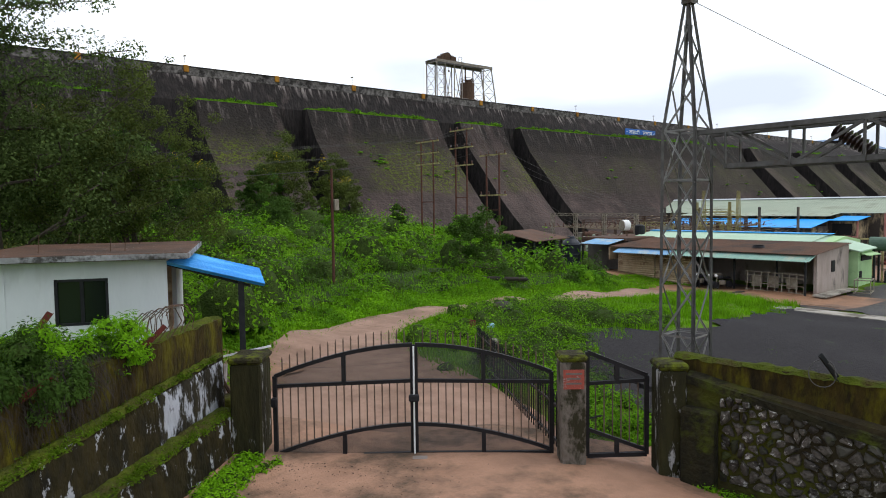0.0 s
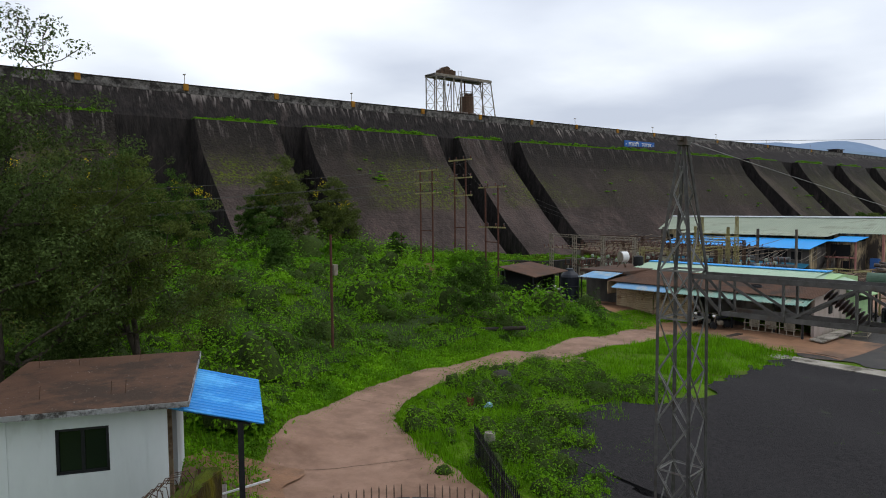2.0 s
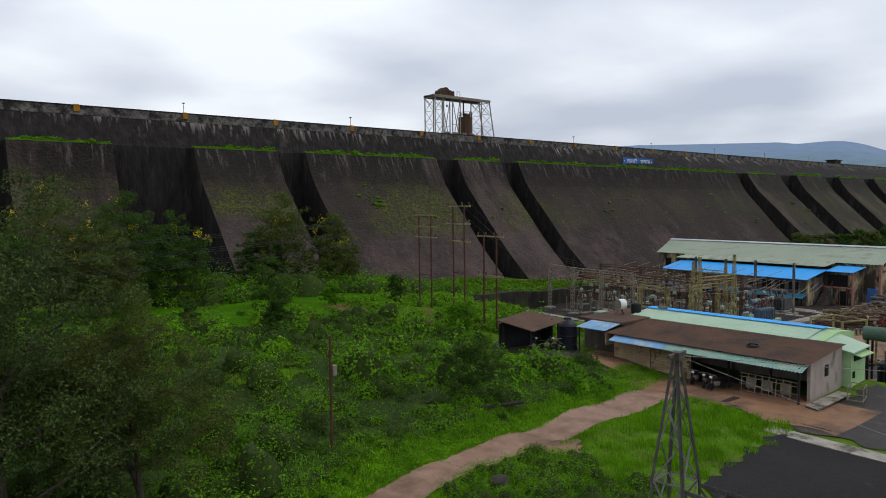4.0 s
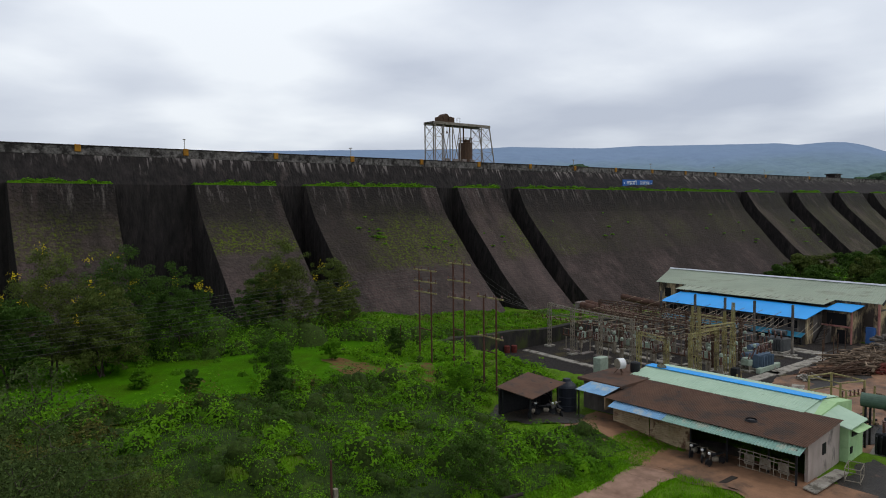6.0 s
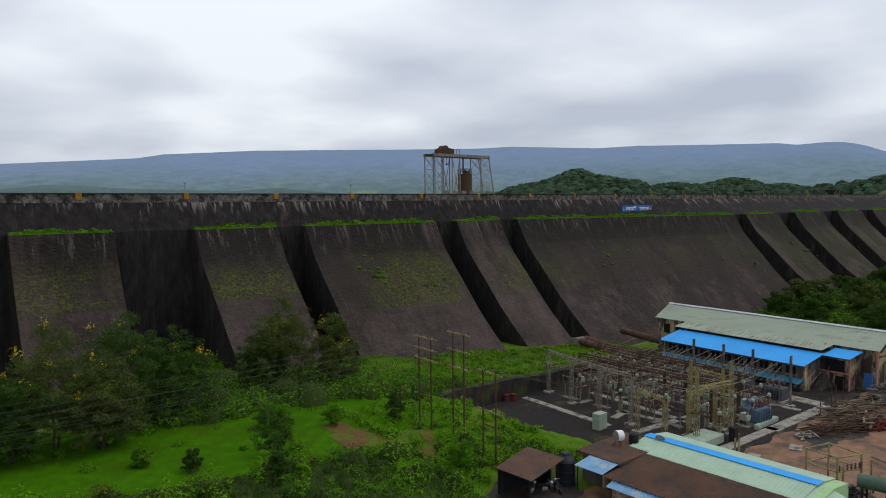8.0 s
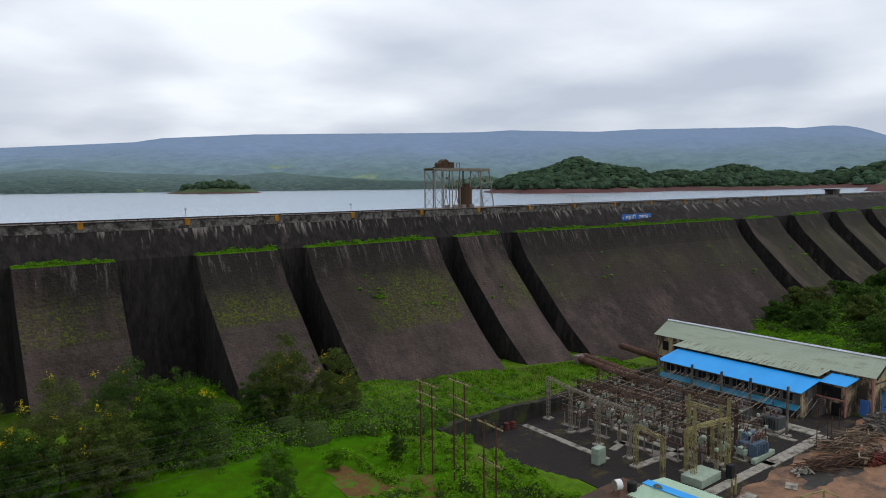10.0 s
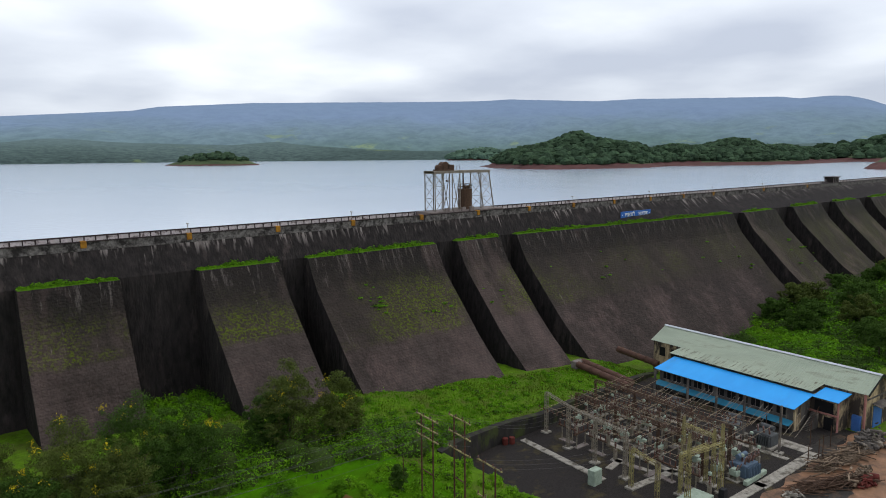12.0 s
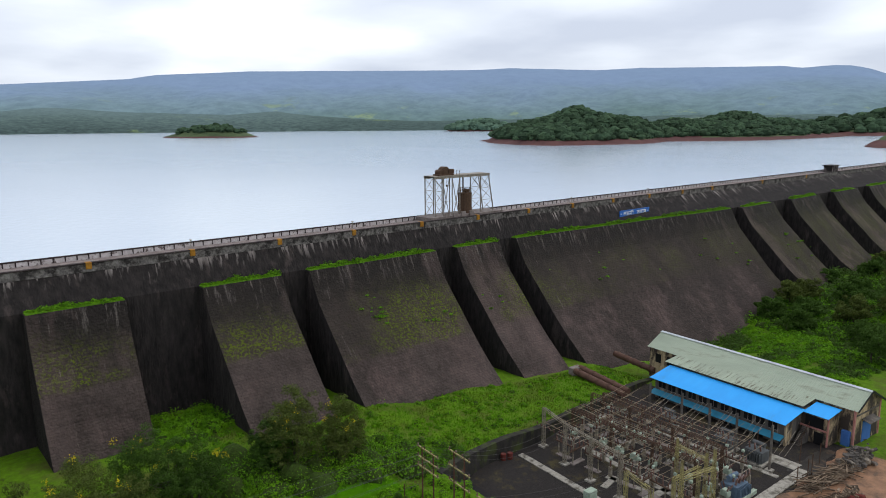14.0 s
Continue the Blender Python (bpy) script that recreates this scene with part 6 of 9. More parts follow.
# spiked railing beside the road, behind the gate
fence = empty("spiked_railing", NEAR, "black spiked steel railing along the road edge", "fence")
F0, F1 = Vector((1.95, 11.9, 0.0)), Vector((0.85, 18.6, 0.0))
nf = 44
for k in range(nf + 1):
    p = F0.lerp(F1, k / nf)
    w = NEAR @ p
    z = float(ground(w.x, w.y))
    bm = bmesh.new()
    bar(bm, (p.x, p.y, z - 0.1), (p.x, p.y, z + 0.95), 0.03 if k % 8 else 0.05, seg=6)
    bar(bm, (p.x, p.y, z + 0.95), (p.x, p.y, z + 1.08), 0.05, 0.004, seg=6)
    part("paling", bm, M_GATE, fence)
for h in (0.2, 0.82):
    bm = bmesh.new()
    for k in range(11):
        a, b = F0.lerp(F1, k / 11), F0.lerp(F1, (k + 1) / 11)
        za, zb_ = [float(ground(*(NEAR @ q).xy)) for q in (a, b)]
        bar(bm, (a.x, a.y, za + h), (b.x, b.y, zb_ + h), 0.04)
    part("rail", bm, M_GATE, fence)

# ---- guardhouse ----
GH_M = NEAR @ pose(-5.15, 12.72, 1.18, 0, 0, 16.5)    # origin at the wall's front right corner; x right, y back
gh = empty("guardhouse", GH_M, "white guardhouse with brown flat slab roof", "building")
M_ROOFSLAB = surf("brown_roof_slab", (0.105, 0.056, 0.034), (0.066, 0.036, 0.023), 1.3, 0.8, third=(0.045, 0.029, 0.020), tscale=0.7, bump=0.1, bscale=20)
M_SLABEDGE = surf("weathered_slab_edge", (0.36, 0.36, 0.36), (0.16, 0.155, 0.15), 2.5, 0.85, third=(0.05, 0.046, 0.042), tscale=2.2, tcut=(0.50, 0.60))


def wall_with_hole(bm, a, b, z0, z1, holes, y0, y1):
    """A wall along x from a to b, y0 to y1 thick, with rectangular holes (x0, x1, z0, z1)."""
    xs = sorted({a, b, *[h[0] for h in holes], *[h[1] for h in holes]})
    zs = sorted({z0, z1, *[h[2] for h in holes], *[h[3] for h in holes]})
    for xa, xb in zip(xs, xs[1:]):
        for za, zb in zip(zs, zs[1:]):
            cx, cz = (xa + xb) / 2, (za + zb) / 2
            if not any(h[0] < cx < h[1] and h[2] < cz < h[3] for h in holes):
                box(bm, (xa, y0, za), (xb, y1, zb))
    bmesh.ops.remove_doubles(bm, verts=bm.verts[:], dist=0.001)
    return bm


bm = bmesh.new(); wall_with_hole(bm, -2.95, 0.0, -0.25, 2.25, [(-1.86, -0.98, 1.08, 1.92)], 0, 0.2); part("front_wall", bm, M_PLASTER, gh)
bm = bmesh.new(); box(bm, (-0.2, 2.1, -0.25), (0.0, 3.9, 2.25)); box(bm, (-0.2, 0.2, 2.05), (0.0, 2.1, 2.25)); part("side_wall", bm, M_PLASTER, gh)
bm = bmesh.new(); box(bm, (-2.95, 3.7, -0.25), (-0.2, 3.9, 2.25)); part("back_wall", bm, M_PLASTER, gh)
bm = bmesh.new(); box(bm, (-2.95, 0.2, -0.25), (-2.75, 3.7, 2.25)); part("side_wall", bm, M_PLASTER, gh)
bm = bmesh.new(); box(bm, (-2.75, 0.2, -0.2), (-0.2, 3.7, 0.02)); part("room_floor", bm, M_DIRTYWALL, gh)
bm = bmesh.new(); box(bm, (-0.33, -0.025, -0.25), (0.02, 0.0, 2.2)); part("corner_pilaster", bm, M_PLASTER, gh)
bm = bmesh.new(); box(bm, (-2.97, -0.025, -0.25), (-2.62, 0.0, 2.2)); part("corner_pilaster", bm, M_PLASTER, gh)
bm = bmesh.new(); box(bm, (-3.32, -0.45, 2.25), (0.42, 4.2, 2.37), 0.02); part("roof_slab", bm, M_ROOFSLAB, gh, "brown weathered flat roof slab")
bm = bmesh.new(); box(bm, (-3.34, -0.47, 2.262), (0.44, -0.452, 2.36)); box(bm, (0.424, -0.47, 2.262), (0.44, 4.2, 2.36)); part("slab_edge", bm, M_SLABEDGE, gh)
win = part("window", box(bmesh.new(), (-1.86, 0.06, 1.08), (-0.98, 0.075, 1.92)), surf("dark_window_glass", (0.010, 0.016, 0.012), (0.006, 0.010, 0.008), 2.0, 0.12, spec=0.5, bump=0), gh)
bm = bmesh.new()
for a, b in (((-1.86, 0.02, 1.08), (-1.81, 0.1, 1.92)), ((-1.03, 0.02, 1.08), (-0.98, 0.1, 1.92)), ((-1.86, 0.02, 1.87), (-0.98, 0.1, 1.92)), ((-1.86, 0.02, 1.08), (-0.98, 0.1, 1.13)), ((-1.45, 0.03, 1.1), (-1.39, 0.09, 1.9))):
    box(bm, a, b)
part("window_frame", bm, M_DARKSTEEL, win)
# Dark panel across the doorway; the shade inside is its colour.
bm = bmesh.new(); box(bm, (-0.16, 0.22, -0.2), (-0.10, 2.08, 2.04)); part("door", bm, surf("doorway_shade", (0.035, 0.022, 0.015), (0.02, 0.013, 0.01), 3.0, 0.6), gh, "dark panel for the shaded doorway")
bm = bmesh.new(); bar(bm, (-0.03, 0.9, -0.2), (-0.03, 0.9, 2.05), 0.09); part("door_frame", bm, M_TIN, gh, "weathered tan door frame")
part("awning", corrugated(bmesh.new(), (0.02, -0.1, 2.18), (0, 3.6, 0), (1.74, 0, -0.48), 0.2, 0.05, groove=True), surf("bright_blue_corrugated", (0.035, 0.27, 0.68), (0.03, 0.22, 0.58), 1.0, 0.45, bump=0.02, third=(0.10, 0.42, 0.80), tscale=0.7), gh, "bright blue corrugated awning")
bm = bmesh.new(); bar(bm, (1.32, 0.1, -1.0), (1.32, 0.1, 1.74), 0.11); part("awning_post", bm, M_DARKSTEEL, gh)
bm = bmesh.new(); bar(bm, (1.32, 3.3, -1.0), (1.32, 3.3, 1.74), 0.09); part("awning_post", bm, M_DARKSTEEL, gh)
bm = bmesh.new()
for y in (0.2, 1.0, 2.0, 3.2):
    bar(bm, (0.0, y, 2.12), (1.5, y, 1.65), 0.05)
part("awning_rafter", bm, M_DARKSTEEL, gh)
for k, x in enumerate((-3.0, -2.9, -2.2, -2.1, -1.0, -0.85, -0.75)):
    bm = bmesh.new()
    bar(bm, (x, (0.5, 3.4)[k % 2], 2.37), (x + 0.02, (0.5, 3.4)[k % 2], 2.62), 0.014, seg=5)
    part("rebar", bm, M_RUST, gh)
# steps and blocks between the guardhouse and the road
steps = empty("entrance_steps", GH_M, "weathered concrete steps down to the road", "steps")
for k in range(4):
    bm = bmesh.new(); box(bm, (0.35 + k * 0.32, 0.3, -1.3), (0.67 + k * 0.32, 2.2, 0.0 - k * 0.26), 0.02); part("step", bm, M_PALE, steps)
bm = bmesh.new(); box(bm, (0.2, -0.2, -1.2), (1.75, 0.25, -0.42), 0.03); part("cheek", bm, M_MOSSWALL, steps)
bm = bmesh.new(); bar(bm, (0.9, 0.2, 0.30), (1.85, 0.35, 0.42), 0.035); thing("white_rail", bm, M_WHITE, "short white rail by the guardhouse steps", "rail", GH_M)
bm = bmesh.new(); bar(bm, (0.55, 0.05, -0.9), (0.55, 0.05, 0.9), 0.05); bar(bm, (1.4, 0.3, -1.2), (0.6, 0.1, 0.6), 0.07, seg=6); thing("leaning_pole", bm, M_RUST, "wooden pole leaning beside the guardhouse", "pole", GH_M)

# ---- lattice tower and beam ----
TW = NEAR @ pose(4.75, 13.65, 0, 0, 0, 45)
TB = -1.3


def lattice_tower(m, label):
    t = empty("lattice_tower", m, label, "tower", "lattice towers")
    h = lambda z: 0.345 - 0.0035 * (z - TB) if z < 5.7 else max(0.03, 0.32 * (8.2 - z) / 2.5)
    levels = [TB, -0.3, 0.7, 1.7, 2.7, 3.7, 4.7, 5.7, 6.5, 7.2, 7.75, 8.2]
    C = ((-1, -1), (1, -1), (1, 1), (-1, 1))
    for sx, sy in C:
        bm = bmesh.new()
        for a, b in zip((TB, 5.7), (5.7, 8.2)):
            angle_bar(bm, (sx * h(a), sy * h(a), a), (sx * h(b - 0.001), sy * h(b - 0.001), b), 0.055, 0.009)
        part("leg", bm, M_TOWER, t)
    for i in range(4):
        (ax_, ay_), (bx_, by_) = C[i], C[(i + 1) % 4]
        strut = lambda p, q, w: part("brace", angle_bar(bmesh.new(), p, q, w * 0.72, 0.006), M_BRACE, t)
        for k, (a, b) in enumerate(zip(levels, levels[1:])):
            if b > 8.1:
                continue
            p, q = ((ax_, ay_), (bx_, by_)) if k % 2 else ((bx_, by_), (ax_, ay_))
            strut((p[0] * h(a), p[1] * h(a), a), (q[0] * h(b), q[1] * h(b), b), 0.042)
            if k % 2 == 0 and b < 6:
                strut((q[0] * h(a), q[1] * h(a), a), (p[0] * h(b), p[1] * h(b), b), 0.036)
        for z in (1.7, 4.75, 5.7):
            strut((ax_ * h(z), ay_ * h(z), z), (bx_ * h(z), by_ * h(z), z), 0.05)
    bm = bmesh.new(); box(bm, (-0.1, -0.1, 8.15), (0.1, 0.1, 8.32)); bar(bm, (-0.35, 0, 8.27), (0.35, 0, 8.27), 0.06); part("cap_plate", bm, M_TOWER, t)
    bm = bmesh.new(); box(bm, (-0.6, -0.6, TB - 0.3), (0.6, 0.6, TB + 0.15), 0.03); part("footing", bm, M_PALE, t)
    return t


tower = lattice_tower(TW, "slender grey galvanised lattice tower with pointed top")
BD = Vector((0.646, -0.763, 0))
BE = Vector((4.75, 13.65, 0)) + BD * 11.5
copy_thing(tower, NEAR @ pose(BE.x, BE.y, 0, 0, 0, 45))
beam = empty("lattice_beam", NEAR @ pose(4.75, 13.65, 0, 0, 0, math.degrees(math.atan2(BD.y, BD.x))), "grey steel lattice beam carried by the tower", "beam")
LB = 11.2
CH = ((-0.28, 4.95), (0.28, 4.95), (-0.28, 5.6), (0.28, 5.6))
for y, z in CH:
    bm = bmesh.new(); angle_bar(bm, (0.35 if z > 5 else 0.9, y, z), (LB, y, z + 0.05), 0.085, 0.012); part("chord", bm, M_TOWER, beam)
lace = lambda p, q, w: part("lacing", angle_bar(bmesh.new(), p, q, w), M_TOWER, beam)
for y in (-0.28, 0.28):
    lace((0.35, y, 5.55), (0.95, y, 4.95), 0.055)
    x, k = 0.95, 0
    while x < LB - 0.9:
        lace((x, y, 4.95), (x, y, 5.6), 0.05)
        lace((x, y, 5.6 if k % 2 == 0 else 4.95), (x + 1.15, y, 4.95 if k % 2 == 0 else 5.6), 0.045)
        x += 1.15; k += 1
for k in range(9):
    x = 0.95 + k * 1.15
    for z in (4.95, 5.6):
        lace((x, -0.28, z), (x, 0.28, z), 0.045)
        lace((x, -0.28 if k % 2 else 0.28, z), (x + 1.15, 0.28 if k % 2 else -0.28, z), 0.04)
M_PORCELAIN = surf("brown_porcelain", (0.120, 0.052, 0.036), (0.075, 0.032, 0.022), 3.0, 0.25, spec=0.6, bump=0)


def insulator(bm, a, b, r=0.13, n=9):
    """A string of porcelain sheds from a to b."""
    a, b = Vector(a), Vector(b)
    rot = (b - a).to_track_quat("Z", "Y").to_matrix().to_4x4()
    L = (b - a).length
    prof = []
    for k in range(n):
        z = L * k / n
        prof += [(r * 0.45, z), (r, z + L / n * 0.35), (r, z + L / n * 0.5), (r * 0.45, z + L / n * 0.8)]
    lathe(bm, prof, 10, Matrix.Translation(a) @ rot)


bm = bmesh.new(); insulator(bm, (2.72, -0.1, 5.50), (3.30, -0.1, 5.10), 0.125, 10)
thing("insulator_string", bm, surf("dark_brown_porcelain", (0.035, 0.020, 0.016), (0.02, 0.012, 0.01), 3.0, 0.3, spec=0.5, bump=0), "brown porcelain insulator string hanging at the beam", "insulator", beam.matrix_world.copy())


def sag(a, b, drop, n=24):
    a, b = Vector(a), Vector(b)
    return [a.lerp(b, k / n) - Vector((0, 0, drop * 4 * (k / n) * (1 - k / n))) for k in range(n + 1)]


TT = NEAR @ Vector((4.75, 13.65, 8.25))
tagged(wire_curve("overhead_wire", sag(TT, NEAR @ Vector((9.9, 2.3, 7.5)), 0.12), 0.0035, M_PALEWIRE), "thin overhead wire from the tower top", "wire")
tagged(wire_curve("overhead_wire", sag(TT, NEAR @ Vector((39.3, 35.0, 2.4)), 0.4), 0.007, M_PALEWIRE), "thin overhead wire from the tower top", "wire")

# ---- switchyard ----
YZ = -2.75
M_BUS = surf("brown_busbar", (0.30, 0.24, 0.165), (0.16, 0.115, 0.07), 2.0, 0.7)
M_REDRUST = surf("red_rust_pole", (0.105, 0.045, 0.03), (0.065, 0.03, 0.022), 3.0, 0.8)
M_BARKDARK = surf("dark_wet_timber", (0.04, 0.032, 0.026), (0.02, 0.017, 0.014), 3.0, 0.9)
M_CONC = surf("pale_concrete_slab", (0.36, 0.335, 0.285), (0.22, 0.195, 0.16), 1.5, 0.85, third=(0.10, 0.088, 0.068), tscale=0.8)
M_YELLOWSTEEL = surf("lichen_yellow_steel", (0.36, 0.32, 0.13), (0.23, 0.195, 0.085), 2.0, 0.75, third=(0.12, 0.09, 0.06), tscale=1.0)
M_GREENBOX = surf("pale_green_enamel", (0.36, 0.43, 0.34), (0.24, 0.29, 0.22), 2.0, 0.55)
M_TANKGREY = surf("grey_transformer_paint", (0.10, 0.105, 0.105), (0.06, 0.063, 0.063), 1.5, 0.6)
M_TANKBLUE = surf("blue_grey_transformer_paint", (0.10, 0.145, 0.20), (0.065, 0.095, 0.13), 1.5, 0.55)
M_YARDWALL = surf("dark_wet_wall", (0.038, 0.034, 0.030), (0.018, 0.016, 0.015), 0.9, 0.9, third=(0.05, 0.06, 0.02), tscale=0.4, bump=0.3, stretch=(1, 1, 0.5))

# retaining wall between the yard and the dam foot, going on as a low wall below the trees
yw = empty("yard_wall", None, "dark wet retaining wall along the switchyard", "wall", kind="structure")
xs_ = list(np.arange(51.0, 112.0, 3.0))
for a, b in zip(xs_, xs_[1:]):
    ya, yb = float(wall_y(a)), float(wall_y(b))
    za, zb = [float(ground(q, w + 1.2)) + 0.25 for q, w in ((a, ya), (b, yb))]
    bm = bmesh.new()
    A = [bm.verts.new(v) for v in ((a, ya - 0.35, -3.2), (a, ya - 0.3, za), (a, ya + 0.75, za), (a, ya + 0.75, -3.2))]
    B = [bm.verts.new(v) for v in ((b, yb - 0.35, -3.2), (b, yb - 0.3, zb), (b, yb + 0.75, zb), (b, yb + 0.75, -3.2))]
    for i in range(4):
        bm.faces.new((A[i], A[(i + 1) % 4], B[(i + 1) % 4], B[i]))
    bm.faces.new(A[::-1]); bm.faces.new(B); bmesh.ops.recalc_face_normals(bm, faces=bm.faces[:])
    part("wall_length", bm, M_YARDWALL, yw)
LOW = [(-20, 84), (0, 81), (14, 78.5), (30, 76)]
for (ax_, ay_), (bx_, by_) in zip(LOW, LOW[1:]):
    bm = bmesh.new()
    for k in range(4):
        p, q = Vector((ax_, ay_, 0)).lerp(Vector((bx_, by_, 0)), k / 4), Vector((ax_, ay_, 0)).lerp(Vector((bx_, by_, 0)), (k + 1) / 4)
        zp, zq = float(ground(p.x, p.y)), float(ground(q.x, q.y))
        d = (q - p).normalized(); nn = Vector((-d.y, d.x, 0)) * 0.25
        c = [bm.verts.new(v) for v in (p - nn + Vector((0, 0, zp - 0.6)), q - nn + Vector((0, 0, zq - 0.6)), q - nn + Vector((0, 0, zq + 1.3)), p - nn + Vector((0, 0, zp + 1.3)), p + nn + Vector((0, 0, zp - 0.6)), q + nn + Vector((0, 0, zq - 0.6)), q + nn + Vector((0, 0, zq + 1.3)), p + nn + Vector((0, 0, zp + 1.3)))]
        for f in ((0, 1, 2, 3), (5, 4, 7, 6), (3, 2, 6, 7), (0, 3, 7, 4), (1, 5, 6, 2)):
            bm.faces.new([c[i] for i in f])
    part("low_wall_length", bm, M_YARDWALL, yw)

# concrete strips and pads
STRIPS = [((67.2, 62.7), (65.7, 48.0), 1.0), ((75.7, 58.2), (73.6, 42.0), 0.9), ((71.2, 50.9), (72.0, 44.8), 0.8), ((78.0, 34.9), (92.5, 34.5), 1.5), ((64.0, 35.6), (79.0, 35.0), 1.2), ((88.4, 56.0), (88.0, 36.0), 0.8), ((66.0, 44.6), (76.0, 43.6), 1.0), ((72.0, 50.0), (68.6, 49.4), 0.9), ((93.0, 41.0), (92.6, 35.4), 2.2)]
for (ax_, ay_), (bx_, by_), w in STRIPS:
    bm = bmesh.new()
    p, q = Vector((ax_, ay_, YZ)), Vector((bx_, by_, YZ))
    d = (q - p).normalized(); nn = Vector((-d.y, d.x, 0)) * w / 2
    plate(bm, [p - nn + Vector((0, 0, 0.1)), q - nn + Vector((0, 0, 0.1)), q + nn + Vector((0, 0, 0.1)), p + nn + Vector((0, 0, 0.1))], 0.25)
    thing("concrete_strip", bm, M_CONC, "pale concrete cable-trench strip in the switchyard floor", "pavement", group="yard strips", kind="structure")


def pad(x, y, s=0.9, h=0.25):
    bm = bmesh.new(); box(bm, (x - s / 2, y - s / 2, YZ - 0.2), (x + s / 2, y + s / 2, YZ + h), 0.03)
    return bm


def portal(pts, top, mat, label, w=0.28, beam_h=0.35, lattice=True, ext=0.0):
    """A row of posts carrying a beam. pts: places on the plan; top: height of the beam."""
    po = empty("yard_portal", None, label, "portal", "switchyard portals")
    for x, y in pts:
        bm = bmesh.new()
        if lattice:
            for sx, sy in ((-1, -1), (1, -1), (1, 1), (-1, 1)):
                bar(bm, (x + sx * w / 2, y + sy * w / 2, YZ), (x + sx * w / 2 * (0.4 if ext else 1), y + sy * w / 2 * (0.4 if ext else 1), top + ext), 0.07)
            k, z = 0, YZ + 0.2
            while z < top - 0.5:
                s = 1 if k % 2 else -1
                for f in (-1, 1):
                    bar(bm, (x - s * w / 2, y + f * w / 2, z), (x + s * w / 2, y + f * w / 2, z + 0.5), 0.035)
                    bar(bm, (x + f * w / 2, y - s * w / 2, z), (x + f * w / 2, y + s * w / 2, z + 0.5), 0.035)
                z += 0.5; k += 1
        else:
            bar(bm, (x, y, YZ), (x, y, top), w, w * 0.7)
        part("post", bm, mat, po)
        part("footing", pad(x, y, 1.1, 0.22), M_CONC, po)
    for (ax_, ay_), (bx_, by_) in zip(pts, pts[1:]):
        bm = bmesh.new()
        p, q = Vector((ax_, ay_, top)), Vector((bx_, by_, top))
        d = (q - p).normalized(); nn = Vector((-d.y, d.x, 0)) * 0.16
        for o in (nn, -nn):
            bar(bm, p + o, q + o, 0.07)
            bar(bm, p + o - Vector((0, 0, beam_h)), q + o - Vector((0, 0, beam_h)), 0.06)
        n = int((q - p).length / 0.7)
        for k in range(n):
            a, b = p.lerp(q, k / n), p.lerp(q, (k + 1) / n)
            s = 1 if k % 2 else -1
            bar(bm, a + nn * s, b - nn * s, 0.04)
            bar(bm, a + nn - Vector((0, 0, beam_h if k % 2 else 0)), b + nn - Vector((0, 0, 0 if k % 2 else beam_h)), 0.04)
        part("beam", bm, mat, po)
    return po


portal([(71.6, 62.3), (69.7, 56.8), (68.7, 51.6), (68.0, 46.6)], 3.2, M_STEEL, "grey steel portal row with a light beam", 0.34, 0.3)
portal([(76.5, 61.0), (76.2, 54.0), (75.6, 47.0), (75.0, 40.5)], 2.2, M_RUST, "rusty steel portal row over the breakers", 0.24)
portal([(82.5, 62.2), (82.0, 55.0), (81.2, 47.5), (80.5, 40.0)], 2.6, M_RUST, "rusty brown steel portal row over the busbars", 0.26)
portal([(86.5, 63.0), (86.0, 55.5), (85.4, 48.0)], 1.3, M_RUST, "rusty brown low portal row", 0.22)
portal([(66.4, 44.6), (64.9, 40.2)], 2.3, M_YELLOWSTEEL, "yellowish lichened steel portal", 0.36)
portal([(67.8, 38.2), (73.2, 37.2)], 3.4, M_YELLOWSTEEL, "tall yellowish lichened lattice portal", 0.5, ext=2.2)
portal([(74.8, 43.0), (74.0, 38.6)], 3.6, M_YELLOWSTEEL, "tall yellowish lichened lattice portal", 0.44, ext=0.8)
portal([(69.3, 40.0), (74.2, 39.6)], 2.2, M_YELLOWSTEEL, "yellowish lichened cross portal", 0.3)
# tall posts along the transformers
for x, y in ((90.2, 57.0), (90.1, 51.5), (89.6, 46.8), (89.3, 42.6), (89.0, 37.6)):
    tp = empty("steel_mast", None, "tall dark rusty steel mast beside the transformers", "mast", "transformer masts")
    bm = bmesh.new()
    for o in (-0.13, 0.13):
        bar(bm, (x + o, y, YZ), (x + o, y, 3.7), 0.12, 0.2)
    for k in range(12):
        box(bm, (x - 0.13, y - 0.05, YZ + 0.3 + k * 0.52), (x + 0.13, y + 0.05, YZ + 0.38 + k * 0.52))
    part("shaft", bm, M_DIRTYWALL, tp)
    part("footing", pad(x, y, 1.0, 0.2), M_CONC, tp)

# equipment, built once and copied
def post_insulator(bm, x, y, z, h, r=0.11):
    insulator(bm, (x, y, z), (x, y, z + h), r, 6)


